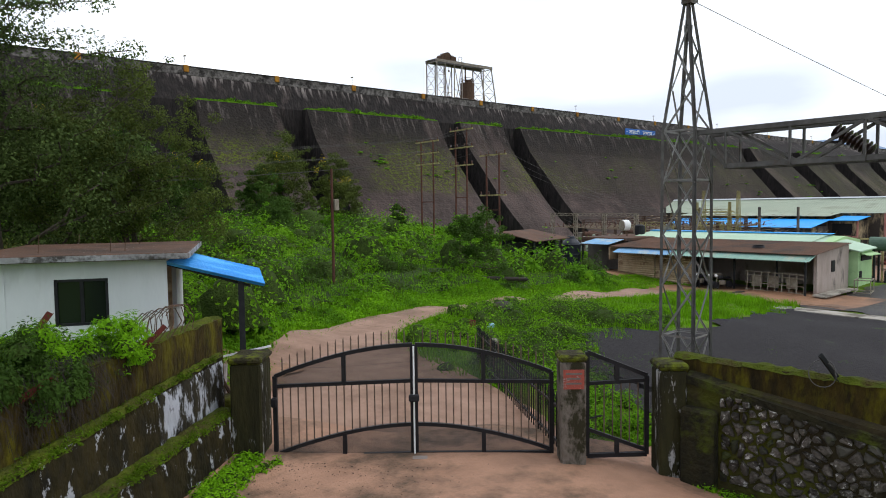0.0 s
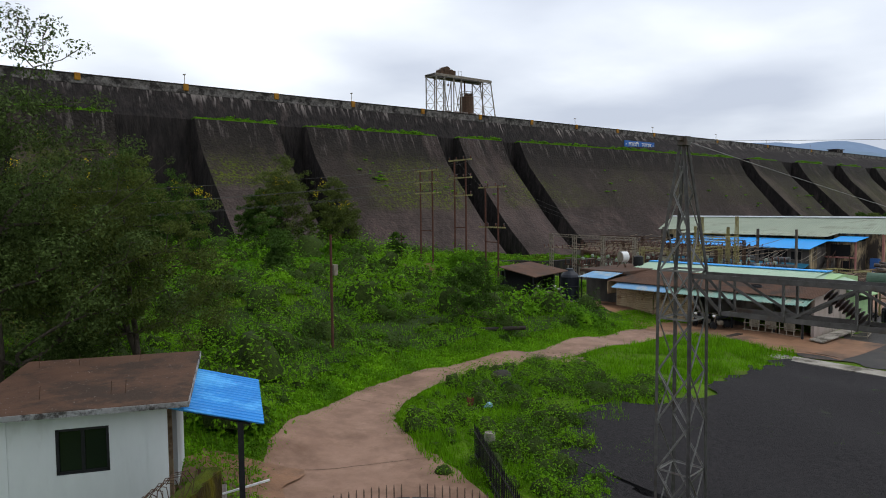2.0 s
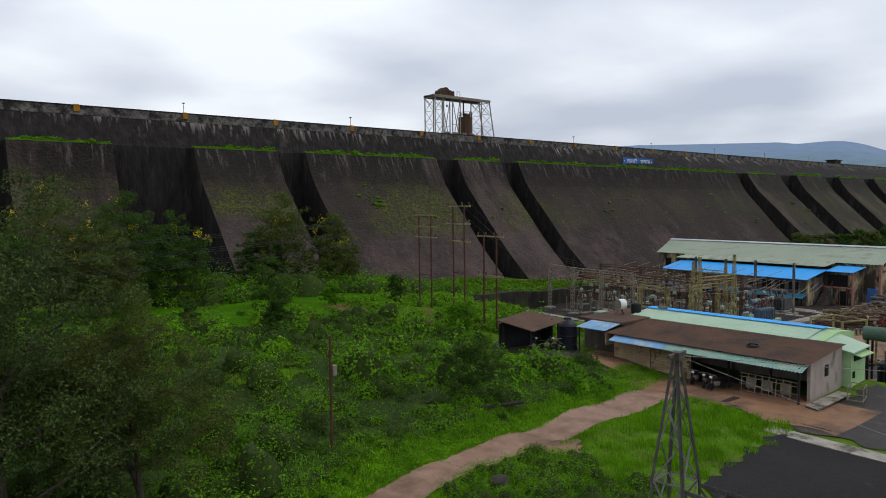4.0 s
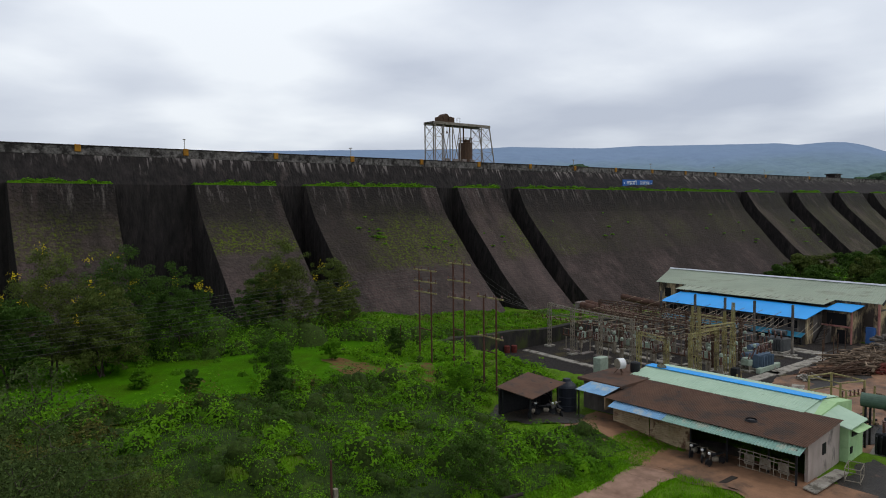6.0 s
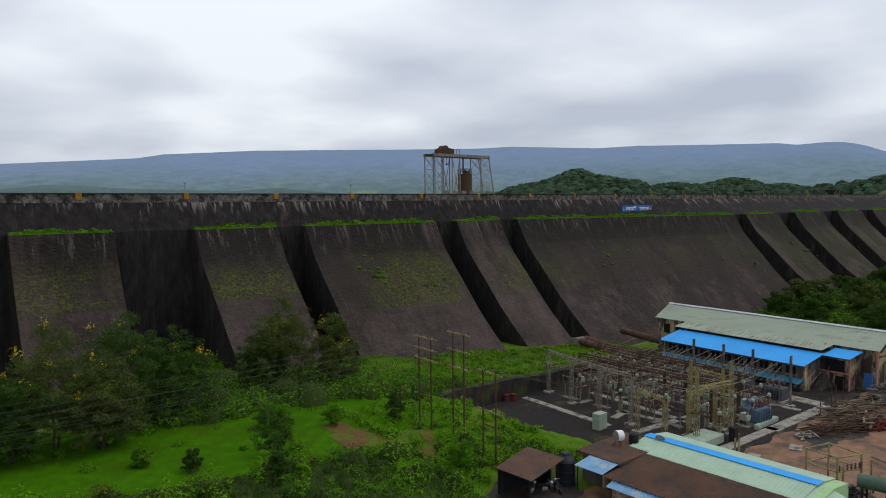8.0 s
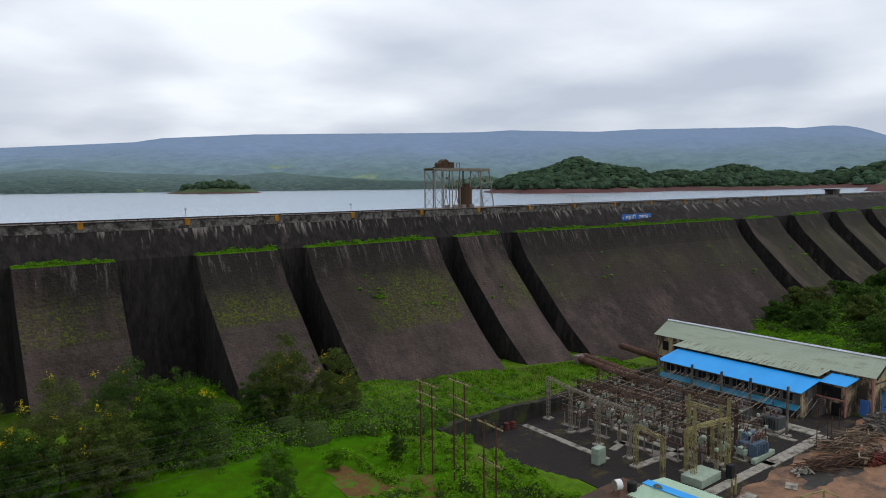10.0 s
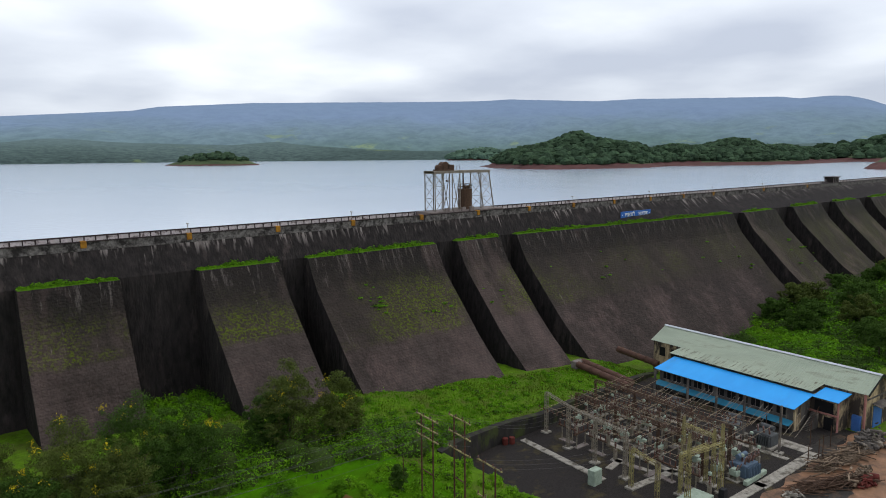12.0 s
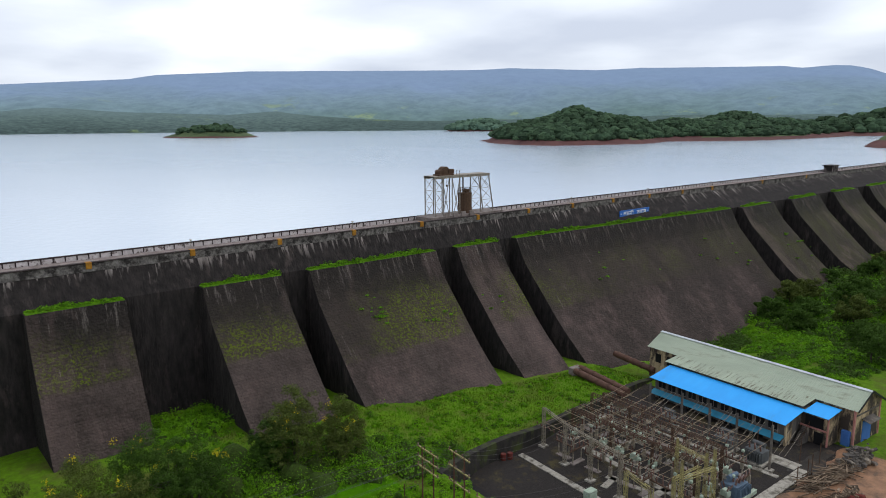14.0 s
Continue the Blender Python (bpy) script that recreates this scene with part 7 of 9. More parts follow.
def isolator():
    o = empty("isolator", None, "isolator with brown insulators on a steel stand", "isolator", "isolators")
    for x in (-0.9, 0.9):
        part("stand_leg", bar(bmesh.new(), (x, 0, 0), (x, 0, 1.9), 0.12), M_STEEL, o)
    part("cross_beam", box(bmesh.new(), (-1.5, -0.12, 1.9), (1.5, 0.12, 2.05)), M_RUST, o)
    for x in (-1.3, -0.5, 0.5, 1.3):
        bm = bmesh.new(); post_insulator(bm, x, 0, 2.05, 0.75); part("insulator", bm, M_PORCELAIN, o)
    part("blade", bar(bmesh.new(), (-1.4, 0, 2.86), (1.4, 0, 2.86), 0.06), M_STEEL, o)
    part("base", box(bmesh.new(), (-1.2, -0.4, -0.1), (1.2, 0.4, 0.12)), M_PALE, o)
    return o


def breaker():
    o = empty("circuit_breaker", None, "pale green circuit breaker with brown bushings", "breaker", "circuit breakers")
    part("tank", box(bmesh.new(), (-0.55, -0.4, 0.6), (0.55, 0.4, 1.3), 0.08), M_GREENBOX, o)
    part("cover", box(bmesh.new(), (-0.35, -0.42, 1.3), (0.35, 0.42, 1.5), 0.06), M_GREENBOX, o)
    for x in (-0.45, 0.45):
        part("leg", box(bmesh.new(), (x - 0.06, -0.3, 0), (x + 0.06, 0.3, 0.6)), M_STEEL, o)
        for y in (-0.25, 0.25):
            bm = bmesh.new(); insulator(bm, (x * 0.8, y, 1.4), (x * 1.5, y * 1.3, 2.2), 0.1, 6); part("bushing", bm, M_PORCELAIN, o)
    part("base", box(bmesh.new(), (-0.8, -0.6, -0.1), (0.8, 0.6, 0.12)), M_CONC, o)
    return o


def current_transformer():
    o = empty("current_transformer", None, "current transformer with grey head on a brown insulator", "transformer", "current transformers")
    part("stand", box(bmesh.new(), (-0.2, -0.2, 0), (0.2, 0.2, 1.5), 0.03), M_STEEL, o)
    bm = bmesh.new(); post_insulator(bm, 0, 0, 1.5, 0.95, 0.15); part("insulator", bm, M_PORCELAIN, o)
    bm = bmesh.new(); lathe(bm, [(0.16, 2.45), (0.22, 2.5), (0.22, 2.75), (0.12, 2.85)], 12); part("head", bm, M_GREENBOX, o)
    return o


def power_transformer(mat, label):
    o = empty("power_transformer", None, label, "transformer", "power transformers")
    part("tank", box(bmesh.new(), (-0.9, -1.3, 0.3), (0.9, 1.3, 1.9), 0.08), mat, o)
    for y in np.linspace(-1.15, 1.15, 8):
        for s in (-1, 1):
            part("radiator_fin", box(bmesh.new(), (s * 0.92, y - 0.05, 0.45), (s * 1.35, y + 0.05, 1.75)), mat, o)
    bm = bmesh.new(); bmesh.ops.create_cone(bm, cap_ends=True, segments=14, radius1=0.32, radius2=0.32, depth=1.8, matrix=pose(0.5, 0, 2.5, 90, 0, 0)); part("conservator", bm, mat, o)
    for y in (-0.8, 0, 0.8):
        bm = bmesh.new(); insulator(bm, (-0.4, y, 1.9), (-0.65, y, 2.9), 0.14, 7); part("bushing", bm, M_PORCELAIN, o)
    part("plinth", box(bmesh.new(), (-1.4, -1.6, -0.1), (1.4, 1.6, 0.3)), M_CONC, o)
    return o


iso, brk, ctr = isolator(), breaker(), current_transformer()
rnd = random.Random(19)
spots = []
for i, x in enumerate((71.6, 74.0, 77.4, 79.4, 81.0, 83.2, 84.8, 86.6)):
    for j, y in enumerate((37.5, 40.2, 42.8, 45.4, 48.0, 50.7, 53.4, 56.0, 58.7, 61.3)):
        if x < 76 and y > 60 or x > 84 and y < 40:
            continue
        spots.append((x + rnd.uniform(-0.3, 0.3), y + rnd.uniform(-0.4, 0.4), (i, j)))
first = {"a": True, "b": True, "c": True}
for x, y, (i, j) in spots:
    kind = ("a", "c", "b", "c", "a", "b", "a", "c")[i] if (i + j) % 5 else "c"
    src_ = {"a": iso, "b": brk, "c": ctr}[kind]
    m = pose(x, y, YZ, 0, 0, rnd.choice((82, 88, 90, 94, 0)))
    if first[kind]:
        src_.matrix_world = m; first[kind] = False
    else:
        copy_thing(src_, m)
tg = power_transformer(M_TANKGREY, "dark grey power transformer with ribbed radiators"); tg.matrix_world = pose(90.8, 54.2, YZ, 0, 0, -5)
copy_thing(tg, pose(90.6, 44.8, YZ, 0, 0, -5))
copy_thing(tg, pose(90.2, 40.0, YZ, 0, 0, -5))
tb = power_transformer(M_TANKBLUE, "blue-grey power transformer on a green plinth"); tb.matrix_world = pose(79.4, 37.4, YZ, 0, 0, 85)
bm = bmesh.new(); box(bm, (77.0, 35.9, YZ), (82.0, 36.4, YZ + 0.55), 0.03); thing("oil_kerb", bm, M_GREENBOX, "pale green kerb of the transformer bay", "kerb")
bm = bmesh.new(); box(bm, (66.5, 36.5, YZ), (70.5, 39.0, YZ + 0.9), 0.04); thing("green_plinth", bm, M_GREENBOX, "pale green painted plinth in the switchyard", "plinth")
bm = bmesh.new(); box(bm, (63.4, 47.6, YZ), (64.9, 48.6, YZ + 1.9), 0.05); thing("control_cabinet", bm, M_GREENBOX, "pale green control cabinet", "cabinet")
bm = bmesh.new(); box(bm, (71.0, 35.6, YZ), (71.8, 36.3, YZ + 1.6), 0.05); thing("control_cabinet", bm, M_DARKSTEEL, "black steel control cabinet in the switchyard", "cabinet")
bm = bmesh.new(); lathe(bm, [(0.38, 0), (0.4, 0.3), (0.38, 0.6), (0.4, 0.85), (0.36, 0.9)], 14, Matrix.Translation((64.3, 63.2, YZ))); thing("red_drum", bm, M_REDIRON, "rusty red oil drum by the yard wall", "drum", group="yard drums")
bm = bmesh.new(); lathe(bm, [(0.38, 0), (0.4, 0.3), (0.38, 0.6), (0.4, 0.85), (0.36, 0.9)], 14, Matrix.Translation((65.2, 62.8, YZ))); thing("red_drum", bm, M_REDIRON, "rusty red oil drum by the yard wall", "drum", group="yard drums")
# busbars and droppers
for k, x in enumerate((70.0, 72.6, 75.0, 76.0, 77.6, 78.4, 79.3, 80.4, 81.6, 82.4, 83.6, 84.6, 86.2, 87.6)):
    for z, y0, y1 in ((1.5 + 0.1 * (k % 3), 40.2, 62.0),):
        tagged(wire_curve("busbar", sag((x, y0, z), (x + 0.8, y1, z), 0.25, 14), 0.035, M_BUS), "thin rusty busbar strung over the switchyard", "wire", "busbars")
for k in range(20):
    y = 38.6 + k * 1.2
    tagged(wire_curve("busbar", sag((69.2, y, 1.5), (89.4, y - 0.6, 2.6 if k % 2 else 1.4), 0.4, 14), 0.026, M_BUS), "thin busbar wire across the switchyard", "wire", "busbars")
for k, y in enumerate((57.0, 51.5, 46.8, 42.6, 37.6)):
    for d in (-0.7, 0, 0.7):
        tagged(wire_curve("dropper", sag((89.3, y + d - 1.0, -0.2), (96.4, y + d, 0.6), 0.1, 6), 0.025, M_STEEL), "slanting cable to the powerhouse wall", "wire", "droppers")
# strings of small insulators on the beams
bmS = bmesh.new()
for x in (69.4, 76.3, 79.0, 82.1, 84.2, 86.1):
    for k in range(26):
        y = 40.5 + k * 0.85
        insulator(bmS, (x + rnd.uniform(-0.3, 0.3), y, 1.45), (x + rnd.uniform(-0.4, 0.4), y + rnd.uniform(-0.2, 0.2), 1.95), 0.09, 3)
tagged(part("beam_insulators", bmS, M_PORCELAIN), "many small brown insulators along the portal beams", "insulators", kind="stuff")
# fence posts at the yard's end
for x, y in ((93.6, 41.5), (94.6, 36.0), (92.0, 33.4), (90.2, 33.2), (96.0, 34.0), (87.0, 33.2)):
    bm = bmesh.new(); bar(bm, (x, y, YZ - 0.1), (x, y, YZ + 3.0), 0.09); thing("fence_post", bm, M_RUST, "thin rusty steel fence post at the yard edge", "post", group="yard fence posts")
# scrap heap of pipes
M_SCRAP = surf("mixed_scrap_metal", (0.21, 0.155, 0.105), (0.080, 0.055, 0.038), 0.8, 0.75, island=0.6)


def pile(name, line, spread, n, ang, lens, thick, mat, label, category="scrap heap", seed=3, lift=0.3):
    """Rods and pipes strewn along a line on the plan."""
    r = random.Random(seed)
    bm = bmesh.new()
    A, B = Vector((*line[0], 0)), Vector((*line[1], 0))
    for k in range(n):
        c = A.lerp(B, r.random()) + Vector((r.gauss(0, spread), r.gauss(0, spread * 0.6), 0))
        a, L = r.gauss(*ang), r.uniform(*lens)
        h = abs(r.gauss(lift, lift))
        d = Vector((math.cos(a), math.sin(a), 0)) * L / 2
        p, q = c - d, c + d
        p.z, q.z = YZ + 0.08 + max(0, h + r.uniform(-0.25, 0.25)), YZ + 0.08 + max(0, h + r.uniform(-0.25, 0.25))
        bar(bm, p, q, r.uniform(*thick), seg=6)
    return tagged(part(name, bm, mat), label, category, kind="stuff")


pile("scrap_heap", ((87.0, 32.0), (98.0, 30.6)), 1.0, 260, (2.5, 0.5), (0.8, 3.2), (0.06, 0.17), M_SCRAP, "long heap of old steel pipes and scrap", seed=3, lift=0.4)
pile("scrap_heap", ((80.5, 31.2), (88.5, 27.6)), 0.9, 190, (-0.45, 0.3), (1.5, 4.5), (0.05, 0.13), M_RUST, "stack of long rusty rods and pipes", seed=4, lift=0.3)
pile("scrap_heap", ((86.0, 28.6), (90.5, 27.8)), 0.7, 90, (1.0, 1.2), (0.3, 1.4), (0.12, 0.4), M_SCRAP, "jumble of rusty machine parts", seed=5, lift=0.4)
pile("scrap_heap", ((98.0, 30.8), (102.5, 30.6)), 0.8, 150, (1.2, 1.2), (0.3, 1.6), (0.15, 0.5), M_DIRTYWALL, "dark heap of scrapped machine parts", seed=6, lift=0.6)
pile("scrap_heap", ((77.4, 31.6), (79.8, 31.3)), 0.5, 40, (0.6, 0.8), (0.4, 1.6), (0.06, 0.22), M_CONC, "small heap of pale broken conduit", seed=7, lift=0.12)
pile("scrap_heap", ((86.6, 27.0), (89.2, 26.6)), 0.4, 36, (0.8, 1.0), (0.3, 1.1), (0.15, 0.42), M_REDIRON, "faded red machine covers on the scrap heap", seed=8, lift=0.3)
pile("scrap_heap", ((61.0, 22.5), (66.0, 22.0)), 1.2, 80, (0.4, 0.8), (0.4, 2.2), (0.06, 0.3), M_DARKSTEEL, "dark oily scrap beside the mint store", seed=9, lift=0.25)
pile("scrap_heap", ((68.0, 19.0), (80.0, 21.0)), 1.6, 110, (0.3, 0.6), (0.6, 3.0), (0.06, 0.25), M_SCRAP, "strewn pipes and timber on the muddy floor", seed=10, lift=0.15)
# small lichened frame with insulators near the mint store
fr = empty("bus_frame", None, "yellowish lichened steel frame with brown insulators", "frame")
for x, y in ((63.4, 22.6), (65.9, 21.6), (64.0, 25.4), (66.8, 24.6)):
    part("post", bar(bmesh.new(), (x, y, YZ - 0.1), (x, y, YZ + 3.9), 0.15), M_YELLOWSTEEL, fr)
for a, b in (((63.4, 22.6), (65.9, 21.6)), ((64.0, 25.4), (66.8, 24.6)), ((63.4, 22.6), (64.0, 25.4)), ((65.9, 21.6), (66.8, 24.6))):
    for z in (YZ + 2.6, YZ + 3.85):
        part("rail", bar(bmesh.new(), (*a, z), (*b, z), 0.1), M_YELLOWSTEEL, fr)
for k in range(6):
    p = Vector((63.4, 22.6, YZ + 2.65)).lerp(Vector((65.9, 21.6, YZ + 2.65)), (k + 0.5) / 6)
    bm = bmesh.new(); insulator(bm, p, p + Vector((0, 0, 0.55)), 0.1, 5); part("insulator", bm, M_PORCELAIN, fr)
rocks = bmesh.new()
for k in range(60):
    p = Vector((rnd.uniform(98, 103), rnd.uniform(29.5, 32.5), YZ + rnd.uniform(0.1, 0.9)))
    bmesh.ops.create_icosphere(rocks, subdivisions=1, radius=rnd.uniform(0.2, 0.55), matrix=Matrix.Translation(p))
tagged(part("rubble_heap", rocks, M_DIRTYWALL), "heap of dark rubble and scrap", "rubble", kind="stuff")
for x, y in ((88.6, 27.2), (89.6, 26.8)):
    bm = bmesh.new(); bmesh.ops.create_cone(bm, cap_ends=True, segments=14, radius1=0.45, radius2=0.45, depth=1.2, matrix=pose(x, y, YZ + 0.5, 90, 0, 30)); thing("red_drum", bm, M_REDIRON, "red drum lying on the scrap yard", "drum", group="yard drums")
for x, y, r in ((74.2, 30.6, 20), (68.4, 32.4, 5)):
    bm = bmesh.new(); box(bm, (-0.9, -0.6, 0), (0.9, 0.6, 0.1), 0.02); thing("pale_slab", bm, M_CONC, "pale concrete cover slab on the muddy floor", "slab", pose(x, y, YZ + 0.02, 0, 0, r))
# small yard portals near the mint store
for x, y, h in ((66.4, 33.2, 2.2), (68.0, 33.6, 2.2), (63.0, 22.0, 3.4), (66.5, 21.0, 3.4), (63.6, 16.5, 3.2), (67.0, 16.0, 3.2)):
    bm = bmesh.new(); bar(bm, (x, y, YZ - 0.1), (x, y, YZ + h), 0.14); thing("yard_post", bm, M_YELLOWSTEEL, "thin lichened steel post", "post", group="yard posts")
# green oil tank and dark transformer bank at the near end
bm = bmesh.new(); bmesh.ops.create_cone(bm, cap_ends=True, segments=20, radius1=0.55, radius2=0.55, depth=4.2, matrix=pose(60.2, 17.7, 1.0, 90, 0, 8)); thing_tank = thing("oil_tank", bm, surf("dull_green_paint", (0.09, 0.14, 0.10), (0.06, 0.095, 0.07), 1.5, 0.6), "dull green cylindrical oil tank on a steel frame", "tank")
bm = bmesh.new()
for x in (59.7, 60.7):
    for y in (16.0, 17.7, 19.4):
        bar(bm, (x, y, YZ - 0.1), (x, y, 0.7), 0.14)
part("tank_frame", bm, M_DARKSTEEL, thing_tank)
tk = power_transformer(M_DARKSTEEL, "black oil-stained transformer beside the mint store"); tk.matrix_world = pose(59.0, 17.0, YZ, 0, 0, 10)
copy_thing(tk, pose(61.6, 15.0, YZ, 0, 0, 10))

# ---- poles on the bank ----
def wood_pole(x, y, top, label, arms=(), z0=None, w=0.13):
    z0 = float(ground(x, y)) - 0.3 if z0 is None else z0
    o = empty("pole", None, label, "pole", "poles")
    part("shaft", bar(bmesh.new(), (x, y, z0), (x, y, top), w, w * 0.8, 8), M_REDRUST, o)
    return o



wp = wood_pole(14.9, 24.7, 5.9, "slender rusty red pole standing in the shrubs")
part("meter_box", box(bmesh.new(), (14.95, 24.55, 4.2), (15.15, 24.75, 4.65), 0.02), M_STEEL, wp)
wood_pole(42.1, 56.5, 4.4, "short rusty pole on the lawn")


def h_pole(a, b, top, levels, label):
    o = empty("h_pole", None, label, "pole", "double poles")
    for x, y in (a, b):
        part("shaft", bar(bmesh.new(), (x, y, float(ground(x, y)) - 0.3), (x, y, top), 0.17, 0.15, 8), M_REDRUST, o)
    A, B = Vector((*a, 0)), Vector((*b, 0))
    d = (B - A).normalized()
    for z in levels:
        p, q = A - d * 0.9, B + d * 0.9
        part("crossarm", bar(bmesh.new(), (p.x, p.y, z), (q.x, q.y, z), 0.12), M_YELLOWSTEEL, o)
        for k in range(4):
            w_ = p.lerp(q, 0.04 + k * 0.305)
            bm = bmesh.new(); insulator(bm, (w_.x, w_.y, z + 0.05), (w_.x, w_.y, z + 0.35), 0.08, 3); part("insulator", bm, M_PORCELAIN, o)
    m = A.lerp(B, 0.5)
    part("tie", bar(bmesh.new(), (*a, top * 0.45), (*b, top * 0.45), 0.08), M_REDRUST, o)
    return o


h_pole((41.4, 52.4), (41.25, 50.4), 10.5, (10.4, 9.3, 8.3), "rusty double pole with crossarms and insulators")
h_pole((42.2, 48.3), (42.05, 46.6), 11.3, (11.2, 9.6, 8.0), "tall rusty double pole with crossarms and insulators")
h_pole((41.35, 43.3), (41.2, 41.6), 8.75, (8.6, 5.2), "rusty double pole with crossarm and insulators")
for k in range(3):
    z = (10.6, 9.5, 8.5)[k]
    for e in (-0.8, 0.9, 2.6):
        tagged(wire_curve("line_wire", sag((41.3, 50.2 + e, z), (-45, 70 + e * 2, z - 2.5), 1.6), 0.011), "thin grey line wire across the meadow", "wire", "line wires")
        tagged(wire_curve("line_wire", sag((41.3, 50.2 + e, z), (42.1, 46.6 + e, z + 0.5), 0.1, 6), 0.011), "thin grey line wire between the poles", "wire", "line wires")
for e in (-0.6, 0.6, 1.8):
    tagged(wire_curve("line_wire", sag((41.3, 41.4 + e, 8.8), (69.2, 42 + e, 3.3), 1.0), 0.011), "thin grey line wire to the switchyard", "wire", "line wires")
    tagged(wire_curve("line_wire", sag((42.1, 46.4 + e, 11.4), (70, 57 + e, 2.0), 1.2), 0.011), "thin grey line wire to the switchyard", "wire", "line wires")

# ---- verge clutter ----
bm = bmesh.new(); plate(bm, [(38.3, 17.6, -1.5), (37.5, 2.0, -1.5), (38.8, 1.9, -1.5), (39.5, 17.4, -1.5)], 0.2); thing("concrete_strip", bm, M_CONC, "pale concrete strip at the edge of the grit lot", "pavement", kind="structure")
bm = bmesh.new(); bmesh.ops.create_icosphere(bm, subdivisions=2, radius=0.45, matrix=Matrix.Translation((19.0, 18.9, 0.25)) @ Matrix.Diagonal((1.1, 0.8, 0.8, 1)))
for v in bm.verts:
    v.co += Vector((noise.noise(v.co * 3), noise.noise(v.co * 3 + Vector((9, 0, 0))), 0)) * 0.12
thing("boulder", bm, M_STONE_DARK, "dark boulder in the grass verge", "boulder")
bm = bmesh.new(); lathe(bm, [(0.16, 0), (0.17, 0.3), (0.15, 0.42)], 12, Matrix.Translation((13.6, 13.9, 0.1))); thing("stone_stub", bm, M_CONC, "pale round stone stub in the verge", "stone")
bm = bmesh.new(); box(bm, (-0.2, -0.02, 0), (0.2, 0.02, 0.32), 0.01); thing("red_board", bm, M_REDIRON, "broken red plastic board in the weeds", "board", pose(*near(1.0, 23.6, 0.12), -35, 10, -30))
bm = bmesh.new(); lathe(bm, [(0.14, 0), (0.16, 0.1), (0.16, 0.4), (0.06, 0.5)], 10, pose(*near(1.4, 23.3, 0.12), 50, 0, 20) @ Matrix.Scale(0.7, 4)); thing("blue_can", bm, surf("pale_blue_plastic", (0.35, 0.55, 0.75), (0.28, 0.46, 0.66), 2.0, 0.4), "pale blue plastic can lying in the weeds", "can")
bm = bmesh.new()
for k in range(20):
    a, b = k * math.pi / 10, (k + 1) * math.pi / 10
    bar(bm, (0.22 * math.cos(a), 0, 0.22 + 0.22 * math.sin(a)), (0.22 * math.cos(b), 0, 0.22 + 0.22 * math.sin(b)), 0.07, seg=6)
thing("old_tyre", bm, M_DARKSTEEL, "small old tyre standing in the weeds", "tyre", pose(*near(2.3, 25.2, 0.1), 0, 0, -10))
bm = bmesh.new(); bar(bm, (24.6, 26.2, 0.55), (28.2, 26.3, 0.2), 0.22, seg=8); thing("dark_log", bm, M_BARKDARK, "dark fallen log at the road edge", "log")
bm = bmesh.new(); box(bm, (42.4, 17.2, -1.62), (44.4, 17.6, -1.45)); thing("dark_log", bm, M_BARKDARK, "dark timber baulk lying on the forecourt", "log", pose(-1.0, 4.2, 0.06))
bm = bmesh.new(); plate(bm, [(45.1, 18.0, -1.48), (49.6, 17.75, -1.36), (49.6, 16.95, -1.36), (44.8, 17.1, -1.5)], 0.08); thing("ramp_slab", bm, M_CONC, "pale concrete ramp slab beside the shed", "slab")
cage = bmesh.new()
for x in (0, 1.6):
    for y in (0, 0.9):
        bar(cage, (x, y, 0), (x, y, 0.9), 0.05)
for z in (0.1, 0.9):
    bar(cage, (0, 0, z), (1.6, 0, z), 0.05); bar(cage, (0, 0.9, z), (1.6, 0.9, z), 0.05); bar(cage, (0, 0, z), (0, 0.9, z), 0.05); bar(cage, (1.6, 0, z), (1.6, 0.9, z), 0.05)
thing("cage_trolley", cage, M_STEEL, "pale steel cage trolley standing beside the ramp", "trolley", pose(48.6, 15.9, -1.62, 0, 0, 12))

# ---- plants ----
RNG = np.random.default_rng(7)


def leaf_mat(name, base, alt, k=0.2, trans=0.3):
    return surf(name, base, alt, 0.7, 0.75, island=k, trans=trans, bump=0, spec=0.06)


M_LEAF_BRIGHT = leaf_mat("bright_weed_leaf", (0.185, 0.400, 0.010), (0.090, 0.225, 0.007))
M_LEAF_MID = leaf_mat("shrub_leaf", (0.122, 0.285, 0.012), (0.058, 0.145, 0.007))
M_LEAF_DARK = leaf_mat("dark_tree_leaf", (0.066, 0.125, 0.020), (0.032, 0.065, 0.011))
M_LEAF_OLIVE = leaf_mat("olive_tree_leaf", (0.108, 0.138, 0.030), (0.052, 0.072, 0.016))
M_LEAF_BROWNISH = leaf_mat("brownish_tree_leaf", (0.088, 0.128, 0.034), (0.040, 0.062, 0.018), 0.5)
M_LEAF_RUSSET = leaf_mat("russet_shrub_leaf", (0.125, 0.118, 0.026), (0.062, 0.060, 0.015), 0.4)
M_LEAF_FRESH = leaf_mat("fresh_shrub_leaf", (0.150, 0.325, 0.010), (0.082, 0.195, 0.007))
# Inner shrub growth; the shade among the leaves is put into this colour.
M_SHADED_TWIGS = surf("shaded_core_twigs", (0.052, 0.086, 0.012), (0.020, 0.034, 0.007), 5.0, 0.95, bump=1.0, bscale=18, bdist=0.1)
M_FLOWER = leaf_mat("yellow_blossom", (0.62, 0.50, 0.02), (0.45, 0.34, 0.02), 0.2)
M_BARK = surf("grey_brown_bark", (0.085, 0.068, 0.052), (0.045, 0.036, 0.03), 6.0, 0.95, bump=0.5, bscale=20, bdist=0.03)


def unit(v):
    return v / np.maximum(np.linalg.norm(v, axis=1), 1e-6)[:, None]


